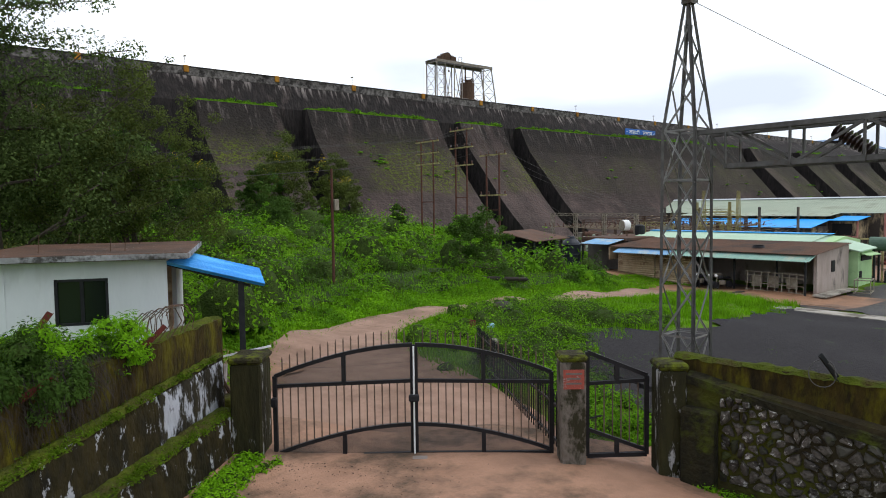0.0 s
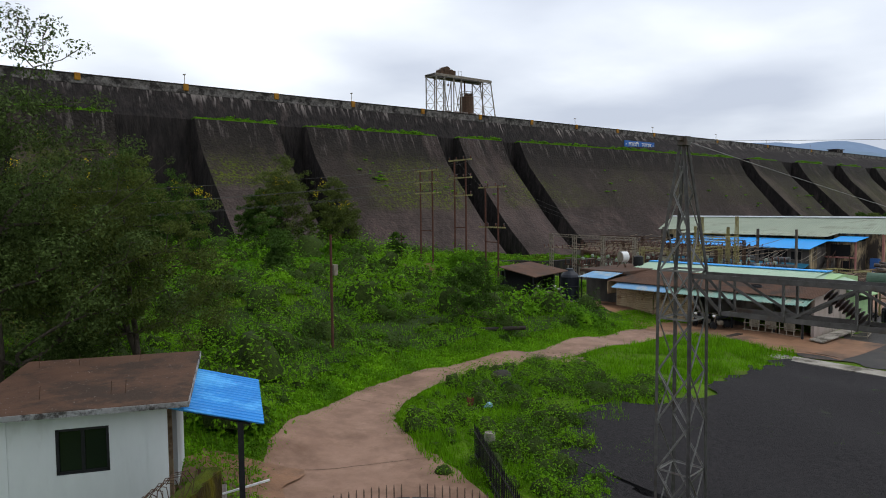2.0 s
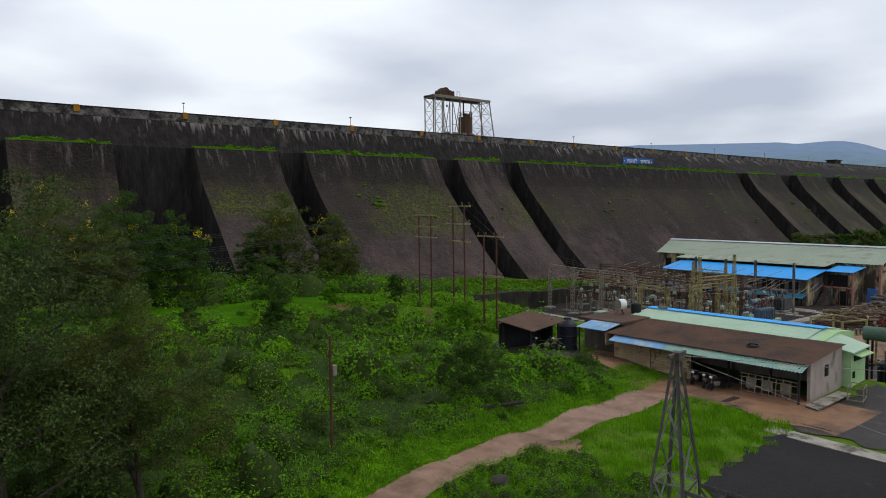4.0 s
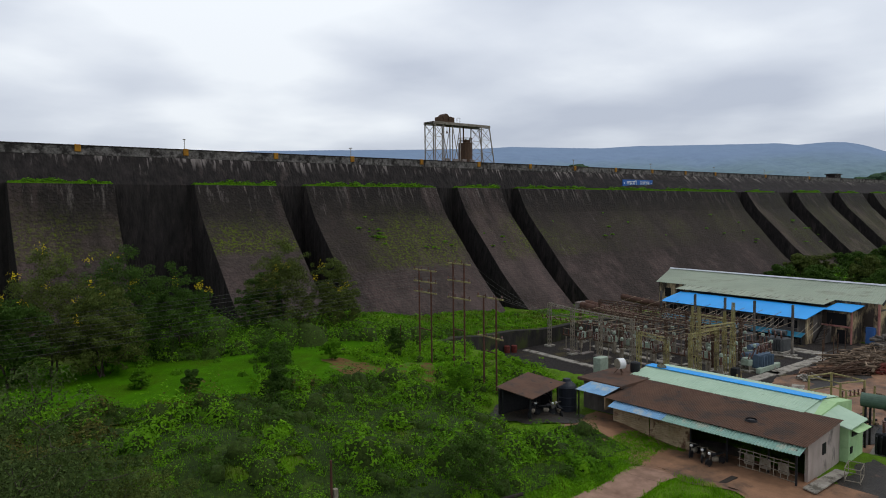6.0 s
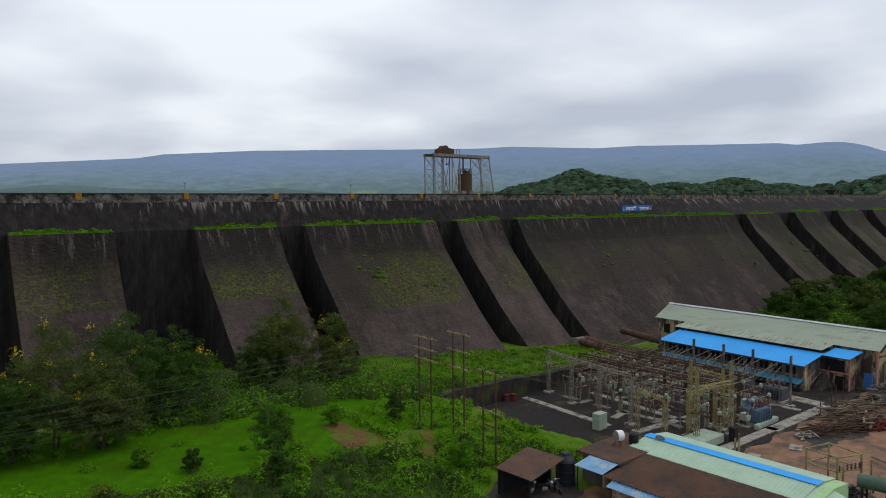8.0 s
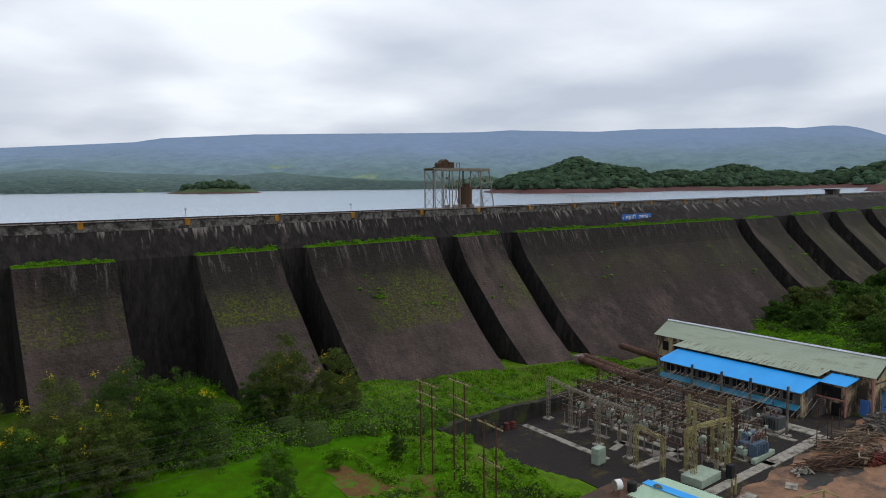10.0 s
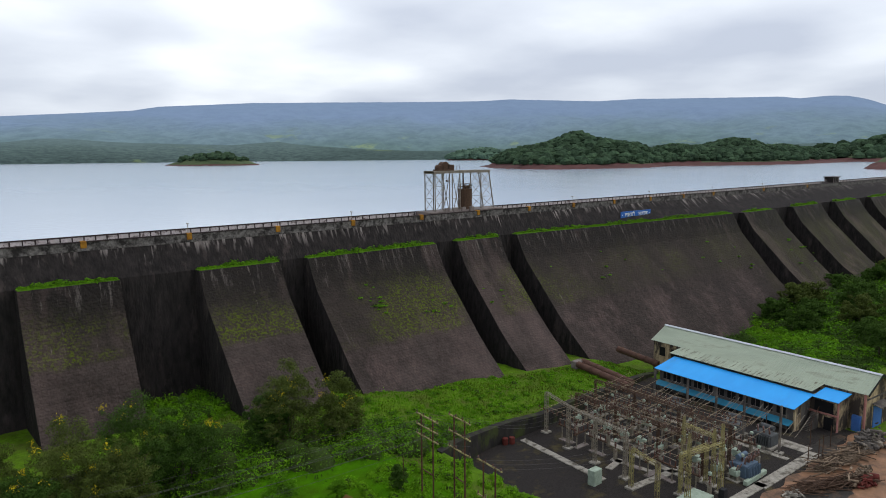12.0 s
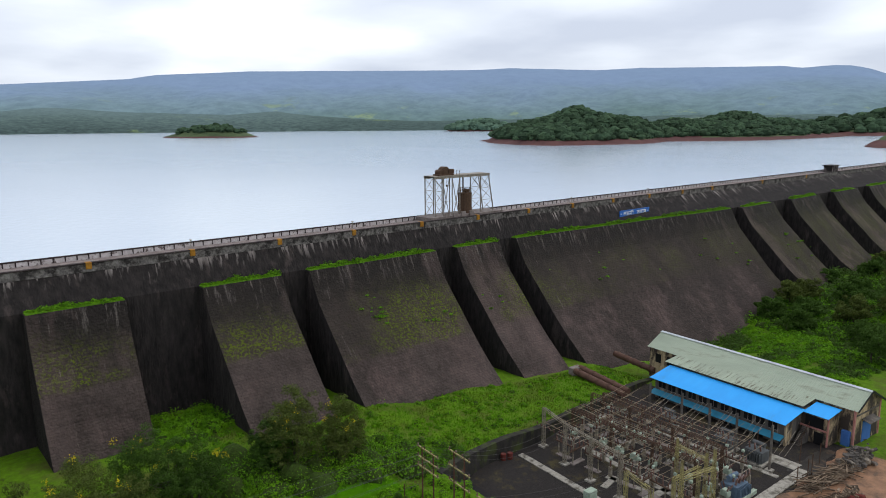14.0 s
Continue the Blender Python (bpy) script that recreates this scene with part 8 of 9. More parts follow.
def leaf_quads(P, N, S, aspect=0.5):
    """Rhombic leaves at P facing N, of length S."""
    n = len(P)
    A = unit(np.cross(N, RNG.normal(size=(n, 3))))
    B = np.cross(unit(N), A)
    S = np.asarray(S).reshape(-1, 1) * np.ones((n, 1))
    bend = unit(N) * S * 0.12
    V = np.stack([P - A * S * 0.5, P + B * S * 0.5 * aspect - bend * 0, P + A * S * 0.5 - bend, P - B * S * 0.5 * aspect], 1).reshape(-1, 3)
    F = np.arange(4 * n).reshape(n, 4)
    return V, F


def leaf_tris(P, N, S, aspect=0.6):
    """Plain three-cornered leaves for growth that stands far off."""
    n = len(P)
    A = unit(np.cross(N, RNG.normal(size=(n, 3))))
    B = np.cross(unit(N), A)
    S = np.asarray(S).reshape(-1, 1) * np.ones((n, 1))
    V = np.stack([P - A * S * 0.5 - B * S * 0.5 * aspect, P + A * S * 0.6, P - A * S * 0.5 + B * S * 0.5 * aspect], 1).reshape(-1, 3)
    return V, np.arange(3 * n).reshape(n, 3)


def shrub_points(C, R, H, per):
    """Leaf places and facings for shrubs at C with radius R and height H, per leaves each."""
    k = np.repeat(np.arange(len(C)), per)
    d = unit(RNG.normal(size=(len(k), 3)))
    d[:, 2] = np.abs(d[:, 2]) * 1.0 - 0.12
    lump = 0.78 + 0.22 * np.sin(d[:, 0] * 5 + k * 1.7) * np.cos(d[:, 1] * 6 + k * 2.3) + RNG.normal(size=len(k)) * 0.10
    rad = lump * RNG.uniform(0.55, 1.0, len(k)) ** 0.4
    P = C[k] + d * np.stack([R[k], R[k], H[k]], 1) * rad[:, None]
    return P, unit(d + RNG.normal(size=d.shape) * 0.38 + np.array([0, 0, 0.3])), k


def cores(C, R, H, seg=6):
    """Lumpy domes inside shrubs, the inner growth that closes them to the eye, with shade in its colour."""
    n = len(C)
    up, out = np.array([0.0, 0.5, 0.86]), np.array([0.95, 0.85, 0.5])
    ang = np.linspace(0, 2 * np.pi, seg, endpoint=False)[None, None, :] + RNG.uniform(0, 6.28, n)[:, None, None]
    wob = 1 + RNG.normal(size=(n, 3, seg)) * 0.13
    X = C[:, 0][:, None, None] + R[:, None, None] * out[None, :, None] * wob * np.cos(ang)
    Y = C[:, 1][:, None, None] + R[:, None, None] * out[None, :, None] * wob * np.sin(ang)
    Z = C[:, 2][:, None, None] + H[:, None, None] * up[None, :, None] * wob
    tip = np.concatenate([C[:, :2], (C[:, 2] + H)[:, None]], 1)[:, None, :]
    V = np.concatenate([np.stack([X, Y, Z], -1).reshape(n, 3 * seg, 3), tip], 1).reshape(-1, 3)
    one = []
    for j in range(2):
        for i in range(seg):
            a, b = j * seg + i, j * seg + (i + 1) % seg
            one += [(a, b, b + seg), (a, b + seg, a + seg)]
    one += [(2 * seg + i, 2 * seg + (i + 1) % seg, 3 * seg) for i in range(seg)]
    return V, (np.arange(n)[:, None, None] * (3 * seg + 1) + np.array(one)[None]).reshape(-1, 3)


def shrubs(name, C, R, H, per, size, mat, label, category="shrubs", kind="stuff", aspect=0.5, far=None):
    P, N, k = shrub_points(C, R, H, per)
    S = RNG.uniform(size * 0.6, size * 1.25, len(P))
    far = np.median(C[:, 1]) > 44 or np.median(C[:, 0]) > 60 if far is None else far
    V, F = leaf_tris(P, N, S * 1.15, aspect + 0.25) if far else leaf_quads(P, N, S, aspect)
    o = tagged(raw(name, V, F, mat), label, category, kind=kind)
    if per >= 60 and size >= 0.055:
        twigs = raw("twigs", *cores(C, R * 0.42, H * 0.42), M_SHADED_TWIGS, True)
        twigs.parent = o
    return o


def road_y(x):
    return np.interp(x, [p[0] for p in ROAD], [p[1] for p in ROAD])


def lawn_lo(x):
    return np.interp(x, [-30, 0, 10, 17, 27.5, 36, 44], [60, 57, 55, 52.6, 49.5, 50.5, 47])


def lawn_hi(x):
    return np.interp(x, [-30, 0, 10, 29, 37, 48], [74, 74, 72, 66.5, 65.5, 63])


def uv_of(x, y):
    y = y + 0.3
    return x * 0.7672 - y * 0.6414, x * 0.6414 + y * 0.7672


def patchy(x, y, s=0.12, seed=0.0):
    return np.array([noise.noise((a * s, b * s, seed)) for a, b in zip(x, y)])


def scatter(n, x0, x1, y0, y1, keep):
    x, y = RNG.uniform(x0, x1, n), RNG.uniform(y0, y1, n)
    m = keep(x, y)
    return x[m], y[m]


def on_bank(x, y):
    u, v = uv_of(x, y)
    ok = (y > road_y(x) + 1.7 + 0.4 * np.sin(x)) & (y < lawn_lo(x)) & (seg_dist(x, y, ROAD) > 2.0)
    ok &= ~((x > 36.5) & (y > 33.5) & (y < 41.5)) & ~((x > 42.5) & (y < 38)) & (x < 48)
    ok &= ~((u > -11) & (u < -2.0) & (v > 3) & (v < 18.8)) & (v > 12)
    return ok


def build_bank():
    for count, hr, per, size in ((3300, (0.22, 0.6), 66, 0.115), (1500, (0.6, 1.35), 200, 0.13), (270, (1.3, 2.5), 480, 0.145)):
        x, y = scatter(count, -22, 48, 14, 58, on_bank)
        h = RNG.uniform(*hr, len(x)) * (1 + 0.45 * patchy(x, y, 0.18, 3.0))
        h = h * np.clip((y - road_y(x) - 1.2) / 4.5, 0.3, 1.0) * RNG.choice([0.75, 1.0, 1.4], len(x))
        r = h * RNG.uniform(0.5, 0.85, len(x)) + 0.12
        C = np.stack([x, y, ground(x, y) + h * 0.06], 1)
        tone = patchy(x, y, 0.25, 9.0) + RNG.normal(size=len(x)) * 0.26
        brown = (patchy(x, y, 0.09, 21.0) + RNG.normal(size=len(x)) * 0.18 + np.clip((9.0 - x + (y - 34) * 0.35) / 16, -0.4, 0.5)) > 0.30
        for sel, mat, lab in ((brown & (tone > -0.1), M_LEAF_RUSSET, "brownish olive shrubs in the bank"), (brown & (tone <= -0.1), M_LEAF_OLIVE, "dull olive shrubs in the bank"), (~brown & (tone > 0.10), M_LEAF_FRESH, "bright green weeds covering the bank"), (~brown & (tone <= 0.10) & (tone > -0.24), M_LEAF_MID, "dense green shrubs covering the bank"), (~brown & (tone <= -0.24), M_LEAF_DARK, "dark green shrubs in the bank")):
            near_ = np.hypot(x, y) < 40
            for rng_, k, e in ((near_, 1.0, 1.0), (~near_, 0.52, 1.4)):
                s = sel & rng_
                if s.any():
                    shrubs("bank_shrubs", C[s], r[s], h[s], max(60, int(per * k)), size * e, mat, lab)


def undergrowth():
    """A dark sheet under the shrubs of the bank; the shade in their gaps is its colour."""
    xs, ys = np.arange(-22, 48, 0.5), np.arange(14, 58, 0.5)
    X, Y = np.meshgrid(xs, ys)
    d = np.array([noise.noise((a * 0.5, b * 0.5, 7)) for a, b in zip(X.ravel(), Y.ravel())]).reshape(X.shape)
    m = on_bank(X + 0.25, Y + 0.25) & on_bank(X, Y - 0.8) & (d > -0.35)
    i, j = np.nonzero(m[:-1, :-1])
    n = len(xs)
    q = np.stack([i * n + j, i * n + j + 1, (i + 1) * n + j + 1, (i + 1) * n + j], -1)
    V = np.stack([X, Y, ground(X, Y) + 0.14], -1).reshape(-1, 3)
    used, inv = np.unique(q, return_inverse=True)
    tagged(raw("undergrowth", V[used], inv.reshape(-1, 4), M_BANKSHADE, True), "dark sheet for the shade under the shrubs of the bank", "undergrowth", kind="structure")


# Dark green that carries the shade between the bank's shrubs.
M_BANKSHADE = surf("bank_gap_shade", (0.034, 0.066, 0.006), (0.010, 0.018, 0.004), 4.0, 0.95, bump=1.0, bscale=14, bdist=0.08, third=(0.06, 0.10, 0.01), tscale=0.5, tcut=(0.55, 0.7))
build_bank()
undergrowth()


def blades(name, x, y, hmin, hmax, mat, label, wid=0.02, per=1, kind="stuff"):
    x, y = np.repeat(x, per) + RNG.normal(size=len(x) * per) * 0.05, np.repeat(y, per) + RNG.normal(size=len(y) * per) * 0.05
    n = len(x)
    z = ground(x, y) - 0.03
    h = RNG.uniform(hmin, hmax, n)
    a = RNG.uniform(0, 2 * np.pi, n)
    lean = RNG.uniform(0.1, 0.5, n) * h
    d = np.stack([np.cos(a), np.sin(a)], 1)
    w = np.stack([-d[:, 1], d[:, 0]], 1) * wid * RNG.uniform(0.7, 1.5, n)[:, None]
    V = np.zeros((n, 3, 3))
    V[:, 0, :2] = np.stack([x, y], 1) - w; V[:, 1, :2] = np.stack([x, y], 1) + w; V[:, 2, :2] = np.stack([x, y], 1) + d * lean[:, None]
    V[:, 0, 2] = z; V[:, 1, 2] = z; V[:, 2, 2] = z + h
    return tagged(raw(name, V.reshape(-1, 3), np.arange(3 * n).reshape(n, 3), mat), label, "grass", kind=kind)


M_LAWN = leaf_mat("lawn_blade", (0.092, 0.270, 0.003), (0.058, 0.172, 0.002), 0.2)
M_DULLBLADE = leaf_mat("rough_grass_blade", (0.105, 0.165, 0.014), (0.055, 0.085, 0.010), 0.4)
M_BLADE = leaf_mat("grass_blade", (0.165, 0.37, 0.008), (0.085, 0.20, 0.006), 0.35)


x, y = scatter(90000, -20, 48, 16, 58, on_bank)
tone = patchy(x, y, 0.3, 14.0)
blades("bank_grass", x[tone > 0], y[tone > 0], 0.16, 0.42, M_BLADE, "rank green grass between the shrubs", 0.03)
blades("bank_grass", x[tone <= 0], y[tone <= 0], 0.16, 0.40, M_DULLBLADE, "dull rank grass between the shrubs", 0.03)


def lot_edge(x, y):
    """True where the grassy island lies between the road and the grit lot."""
    u, v = uv_of(x, y)
    return (y < road_y(x) - 1.3) & (y > np.interp(x, [9, 11, 13, 14.5, 18, 24, 32, 40], [7.2, 8.2, 10.2, 12.2, 13.4, 14.8, 15.8, 16.5]) + 0.5 * np.sin(x * 2.2)) & (x > 9.5) & (x < 41) & (seg_dist(x, y, ROAD) > np.interp(x, [10, 12, 14], [2.4, 1.8, 1.3])) & ~((u < 2.2) & (v < 13)) & (v > 12.6) & ~((u < 2.4) & (v < 17))


x, y = scatter(60000, 8, 42, 8, 28, lot_edge)
tall = patchy(x, y, 0.55, 17.0) + RNG.normal(size=len(x)) * 0.12
tone = tall > 0.08
blades("island_grass", x[tone], y[tone], 0.16, 0.46, M_BLADE, "tall wet grass on the verge", 0.016, 3)
blades("island_grass", x[~tone], y[~tone], 0.05, 0.22, M_BLADE, "short grass on the verge", 0.016, 2)
x, y = scatter(1100, 8, 42, 8, 28, lambda a, b: lot_edge(a, b) & (patchy(a, b, 0.2, 5.0) > -0.18) & (a < 24))
h = RNG.uniform(0.25, 0.75, len(x))
shrubs("verge_weeds", np.stack([x, y, ground(x, y)], 1), h * 1.0, h * 0.8, 170, 0.06, M_LEAF_FRESH, "bright green weeds on the verge")
x, y = scatter(260, 8, 42, 8, 28, lambda a, b: lot_edge(a, b) & (patchy(a, b, 0.2, 5.0) < 0.15) & (a < 27))
h = RNG.uniform(0.35, 1.05, len(x))
shrubs("verge_shrubs", np.stack([x, y, ground(x, y)], 1), h * 0.9, h * 0.8, 220, 0.072, M_LEAF_MID, "darker green shrubs on the verge")
x, y = scatter(420, 9, 26, 8, 22, lambda a, b: lot_edge(a, b) & (patchy(a, b, 0.25, 8.0) > -0.12))
h = RNG.uniform(0.5, 1.25, len(x))
C = np.stack([x, y, ground(x, y)], 1)
shrubs("verge_shrubs", C[::3], h[::3] * 1.0, h[::3] * 1.1, 300, 0.082, M_LEAF_DARK, "dark green shrubs on the verge")
shrubs("verge_shrubs", C[1::3], h[1::3] * 0.9, h[1::3] * 1.1, 300, 0.082, M_LEAF_FRESH, "leafy shrubs on the verge")
shrubs("verge_shrubs", C[2::3], h[2::3] * 0.8, h[2::3], 300, 0.082, M_LEAF_FRESH, "bright leafy shrubs on the verge")
# weeds behind the wicket
u, v = RNG.uniform(2.3, 4.3, 90), RNG.uniform(13.1, 18.0, 90)
C = np.array([tuple(near(p, q)) for p, q in zip(u, v)]); C[:, 2] = ground(C[:, 0], C[:, 1]) + 0.03
h = RNG.uniform(0.2, 0.7, len(C))
shrubs("wicket_weeds", C[::2], h[::2] * 0.8, h[::2], 170, 0.07, M_LEAF_FRESH, "bright weeds behind the wicket gate")
shrubs("wicket_weeds", C[1::2], h[1::2] * 0.8, h[1::2], 170, 0.09, M_LEAF_MID, "green weeds behind the wicket gate")
# tufts on the grit lot
x, y = scatter(110, 15, 38, -4, 14, lambda a, b: patchy(a, b, 0.3, 6.0) > -0.05)
k = np.repeat(RNG.uniform(0.08, 0.3, len(x)), 60)
x, y = np.repeat(x, 60) + RNG.normal(size=len(x) * 60) * k, np.repeat(y, 60) + RNG.normal(size=len(y) * 60) * k * 0.6
s = y < np.interp(x, [13, 16, 19, 22, 25, 29, 33, 38], [10, 12, 13.5, 13, 12.5, 14, 14.6, 15])
blades("lot_tufts", x[s], y[s], 0.08, 0.17, M_BLADE, "thin yellow-green tufts on the grit lot", 0.014)
# road edges
x, y = scatter(150000, -2, 46, 6, 32, lambda a, b: (seg_dist(a, b, ROAD) > np.interp(a, [5, 9, 12, 20, 40], [3.0, 2.2, 1.4, 1.1, 1.25])) & (seg_dist(a, b, ROAD) < 4.6) & (b > road_y(a)) & (uv_of(a, b)[1] > 14))
blades("roadside_grass", x, y, 0.10, 0.36, M_BLADE, "wet green grass along the road", 0.018)
s = RNG.random(len(x)) < 0.19
x, y = x[s], y[s]
h = RNG.uniform(0.08, 0.34, len(x))
t = patchy(x, y, 0.6, 31.0) + RNG.normal(size=len(x)) * 0.15
C = np.stack([x, y, ground(x, y) + 0.01], 1)
shrubs("roadside_herbs", C[t > 0], h[t > 0] * 1.5 + 0.05, h[t > 0], 26, 0.075, M_LEAF_BRIGHT, "low bright herbs along the road", "herbs", far=True)
shrubs("roadside_herbs", C[t <= 0], h[t <= 0] * 1.5 + 0.05, h[t <= 0], 26, 0.075, M_LEAF_MID, "low green herbs along the road", "herbs", far=True)
# grass creeping over the road's edges
line = catmull([(x, y, w) for (x, y), w in zip(ROAD, WIDTHS)], 14)
tl = np.gradient(line[:, :2], axis=0); tl = tl / np.linalg.norm(tl, axis=1)[:, None]
for side in (-1, 1):
    k = RNG.integers(36, len(line) - 14, 26000)
    off = side * line[k, 2] / 2 + RNG.normal(size=len(k)) * 0.16 + side * 0.16 + 0.15 * np.sin(k * 1.9)
    x = line[k, 0] - tl[k, 1] * off + tl[k, 0] * RNG.uniform(-0.5, 0.5, len(k)); y = line[k, 1] + tl[k, 0] * off + tl[k, 1] * RNG.uniform(-0.5, 0.5, len(k))
    u, v = uv_of(x, y)
    s = (v > 16.0)
    blades("edge_grass", x[s], y[s], 0.03, 0.13, M_BLADE, "short grass creeping over the road edge", 0.016)
# lawn
M_LAWNBASE = surf("short_lawn_turf", (0.058, 0.172, 0.002), (0.036, 0.108, 0.002), 0.9, 0.95, third=(0.046, 0.100, 0.003), tscale=0.22, tcut=(0.50, 0.66), bump=0.8, bscale=7, bdist=0.12, spec=0.03)
uu, vv = np.meshgrid(np.linspace(-25, 45, 110), np.linspace(0, 1, 40))
edge_lo = lawn_lo(uu) - 0.6 + 0.5 * np.sin(uu * 1.1) + 0.3 * np.sin(uu * 2.7)
sheet("lawn_turf", uu, edge_lo + vv * (lawn_hi(uu) + 0.6 - edge_lo), 0.10, M_LAWNBASE, "smooth bright green turf of the lawn", "lawn")
on_lawn = lambda a, b: (b > lawn_lo(a) - 1) & (b < lawn_hi(a) + 2) & (a < 46)
bare = lambda a, b: (np.hypot((a - 34.6) / 2.3, (b - 53.6) / 3.9) < 0.95) | (np.hypot((a - 38.7) / 1.7, (b - 49.4) / 3.0) < 0.95)
x, y = scatter(120000, -25, 46, 46, 76, lambda a, b: on_lawn(a, b) & ~bare(a, b))
blades("lawn_grass", x, y, 0.10, 0.20, M_LAWN, "bright green lawn grass", 0.05)
x, y = scatter(46, -20, 44, 48, 74, on_lawn)
h = RNG.uniform(0.5, 1.4, len(x))
shrubs("lawn_shrubs", np.stack([x, y, ground(x, y)], 1), h * 0.8, h, 220, 0.2, M_LEAF_MID, "scattered shrubs on the lawn")
# hedge and rough growth behind the lawn
on_hedge = lambda a, b: (b > lawn_hi(a) - 0.5) & (b < np.interp(a, [-20, 14, 24, 38, 50, 58], [76, 76, 79, 80, 74, 68])) & (a < 58) & ~((a > 50) & (b < wall_y(a) + 1)) & ((a > 20) | (patchy(a, b, 0.1, 1.0) > 0.05))
x, y = scatter(1500, -25, 60, 60, 84, on_hedge)
h = RNG.uniform(0.6, 1.9, len(x)) * RNG.choice([1.0, 1.0, 1.5], len(x)) * (1 + 1.0 * ((x > 28) & (x < 50)) * (RNG.random(len(x)) < 0.5))
C = np.stack([x, y, ground(x, y)], 1)
t = RNG.random(len(x))
for sel, mat, lab in ((t > 0.7, M_LEAF_FRESH, "bright shrubs in the hedge below the dam"), ((t <= 0.7) & (t > 0.3), M_LEAF_MID, "thick green hedge growth below the dam"), (t <= 0.3, M_LEAF_DARK, "dark hedge growth below the dam")):
    shrubs("hedge_shrubs", C[sel], h[sel] * 0.9, h[sel], 240, 0.19, mat, lab)
x, y = scatter(420, 22, 56, 40, 66, lambda a, b: (b < wall_y(a) - 0.5) & (a > 37) & (a < 51.5) & (b > 41) | ((a > 44) & (a < 51.5) & (b > 39) & (b < 60)))
h = RNG.uniform(0.5, 1.5, len(x))
shrubs("slope_shrubs", np.stack([x, y, ground(x, y)], 1), h * 1.0, h, 240, 0.17, M_LEAF_FRESH, "bright shrubs on the slope above the switchyard")
# tall growth at the foot of the recess between two bays
x, y = scatter(110, 27, 37, 84, 98, lambda a, b: b > 87 + (a - 27) * 0.3)
h = RNG.uniform(0.7, 2.3, len(x))
C = np.stack([x, y, ground(x, y)], 1)
shrubs("recess_shrubs", C[::2], h[::2] * 0.9, h[::2], 260, 0.22, M_LEAF_FRESH, "bright shrubs crowding the foot of the dam")
shrubs("recess_shrubs", C[1::2], h[1::2] * 0.9, h[1::2], 260, 0.22, M_LEAF_MID, "green shrubs crowding the foot of the dam")
# strip between the yard wall and the dam foot
strip = lambda a, b: (b > wall_y(a) + 0.6) & (b < np.interp(a, [20, 38, 54, 82, 100], [97, 88, 85, 80, 78])) & (a > 26) & (a < 106) & ~((a < 52) & (b < 76))
x, y = scatter(60000, 26, 106, 60, 97, strip)
cut = patchy(x, y, 0.16, 4.0) + RNG.normal(size=len(x)) * 0.12
blades("toe_grass", x[cut > 0], y[cut > 0], 0.12, 0.4, M_LAWN, "bright grass at the foot of the dam", 0.04)
blades("toe_grass", x[cut <= 0], y[cut <= 0], 0.15, 0.5, M_DULLBLADE, "duller rough grass at the foot of the dam", 0.04)
x, y = scatter(1300, 26, 106, 60, 97, lambda a, b: strip(a, b) & (patchy(a, b, 0.12, 2.0) > -0.12))
h = RNG.uniform(0.2, 0.8, len(x)) * RNG.uniform(0.6, 1.4, len(x))
C = np.stack([x, y, ground(x, y)], 1)
shrubs("toe_weeds", C[::2], h[::2] * 1.3, h[::2], 150, 0.14, M_LEAF_FRESH, "low green weeds at the foot of the dam")
shrubs("toe_weeds", C[1::2], h[1::2] * 1.2, h[1::2], 150, 0.14, M_LEAF_MID, "low bright weeds at the foot of the dam")
# grass tufts along the dam ledges
M_LEDGEBLADE = leaf_mat("ledge_grass_blade", (0.120, 0.290, 0.008), (0.070, 0.175, 0.006), 0.25)
for a, b in BAYS:
    if b < 5 or a > 340:
        continue
    n = int((b - a) * 22)
    inset = 2.2 if a > 188 else 0.4
    x, y = RNG.uniform(a + inset, b - inset, n), RNG.uniform(98.95, 100.3, n)
    big = (RNG.random(n) < 0.05) & (patchy(x, y * 0, 0.12, 40.0) > -0.05)
    h = np.where(big, RNG.uniform(0.5, 1.1, n), RNG.uniform(0.12, 0.32, n))
    C = np.stack([x, y - swell(x)[0], LEDGE + 0.12 - swell(x)[1]], 1)
    shrubs("ledge_grass", C[~big], h[~big] * 1.1, h[~big], 10, 0.24, M_LEDGEBLADE, "bright grass tufts on the dam ledge", "grass")
    if big.any():
        shrubs("ledge_shrubs", C[big], h[big] * 1.2, h[big], 60, 0.3, M_LEAF_MID, "small shrubs on the dam ledge")
# weeds rooted in the dam's face
def face_y(z):
    pts = sorted((b, a) for a, b in FACE[1:-1])
    return np.interp(z, [q[0] for q in pts], [q[1] for q in pts])


n = 46
x = np.concatenate([64 + RNG.normal(size=14) * 2.2, 77 + RNG.normal(size=6) * 2.0, RNG.uniform(105, 185, 14), RNG.uniform(88, 99, 4), RNG.uniform(199, 212, 8)])
z = np.concatenate([12.3 + RNG.normal(size=14) * 1.2, RNG.uniform(9, 12, 6), RNG.uniform(6, 15, 14), RNG.uniform(8, 12, 4), RNG.uniform(5, 12, 8)])
h = RNG.uniform(0.12, 0.5, n)
shrubs("face_weeds", np.stack([x, face_y(z) - swell(x, z)[0], z], 1), h * 1.9, h * 0.7, 70, 0.16, M_LEAF_MID, "small weeds rooted in the dam face")
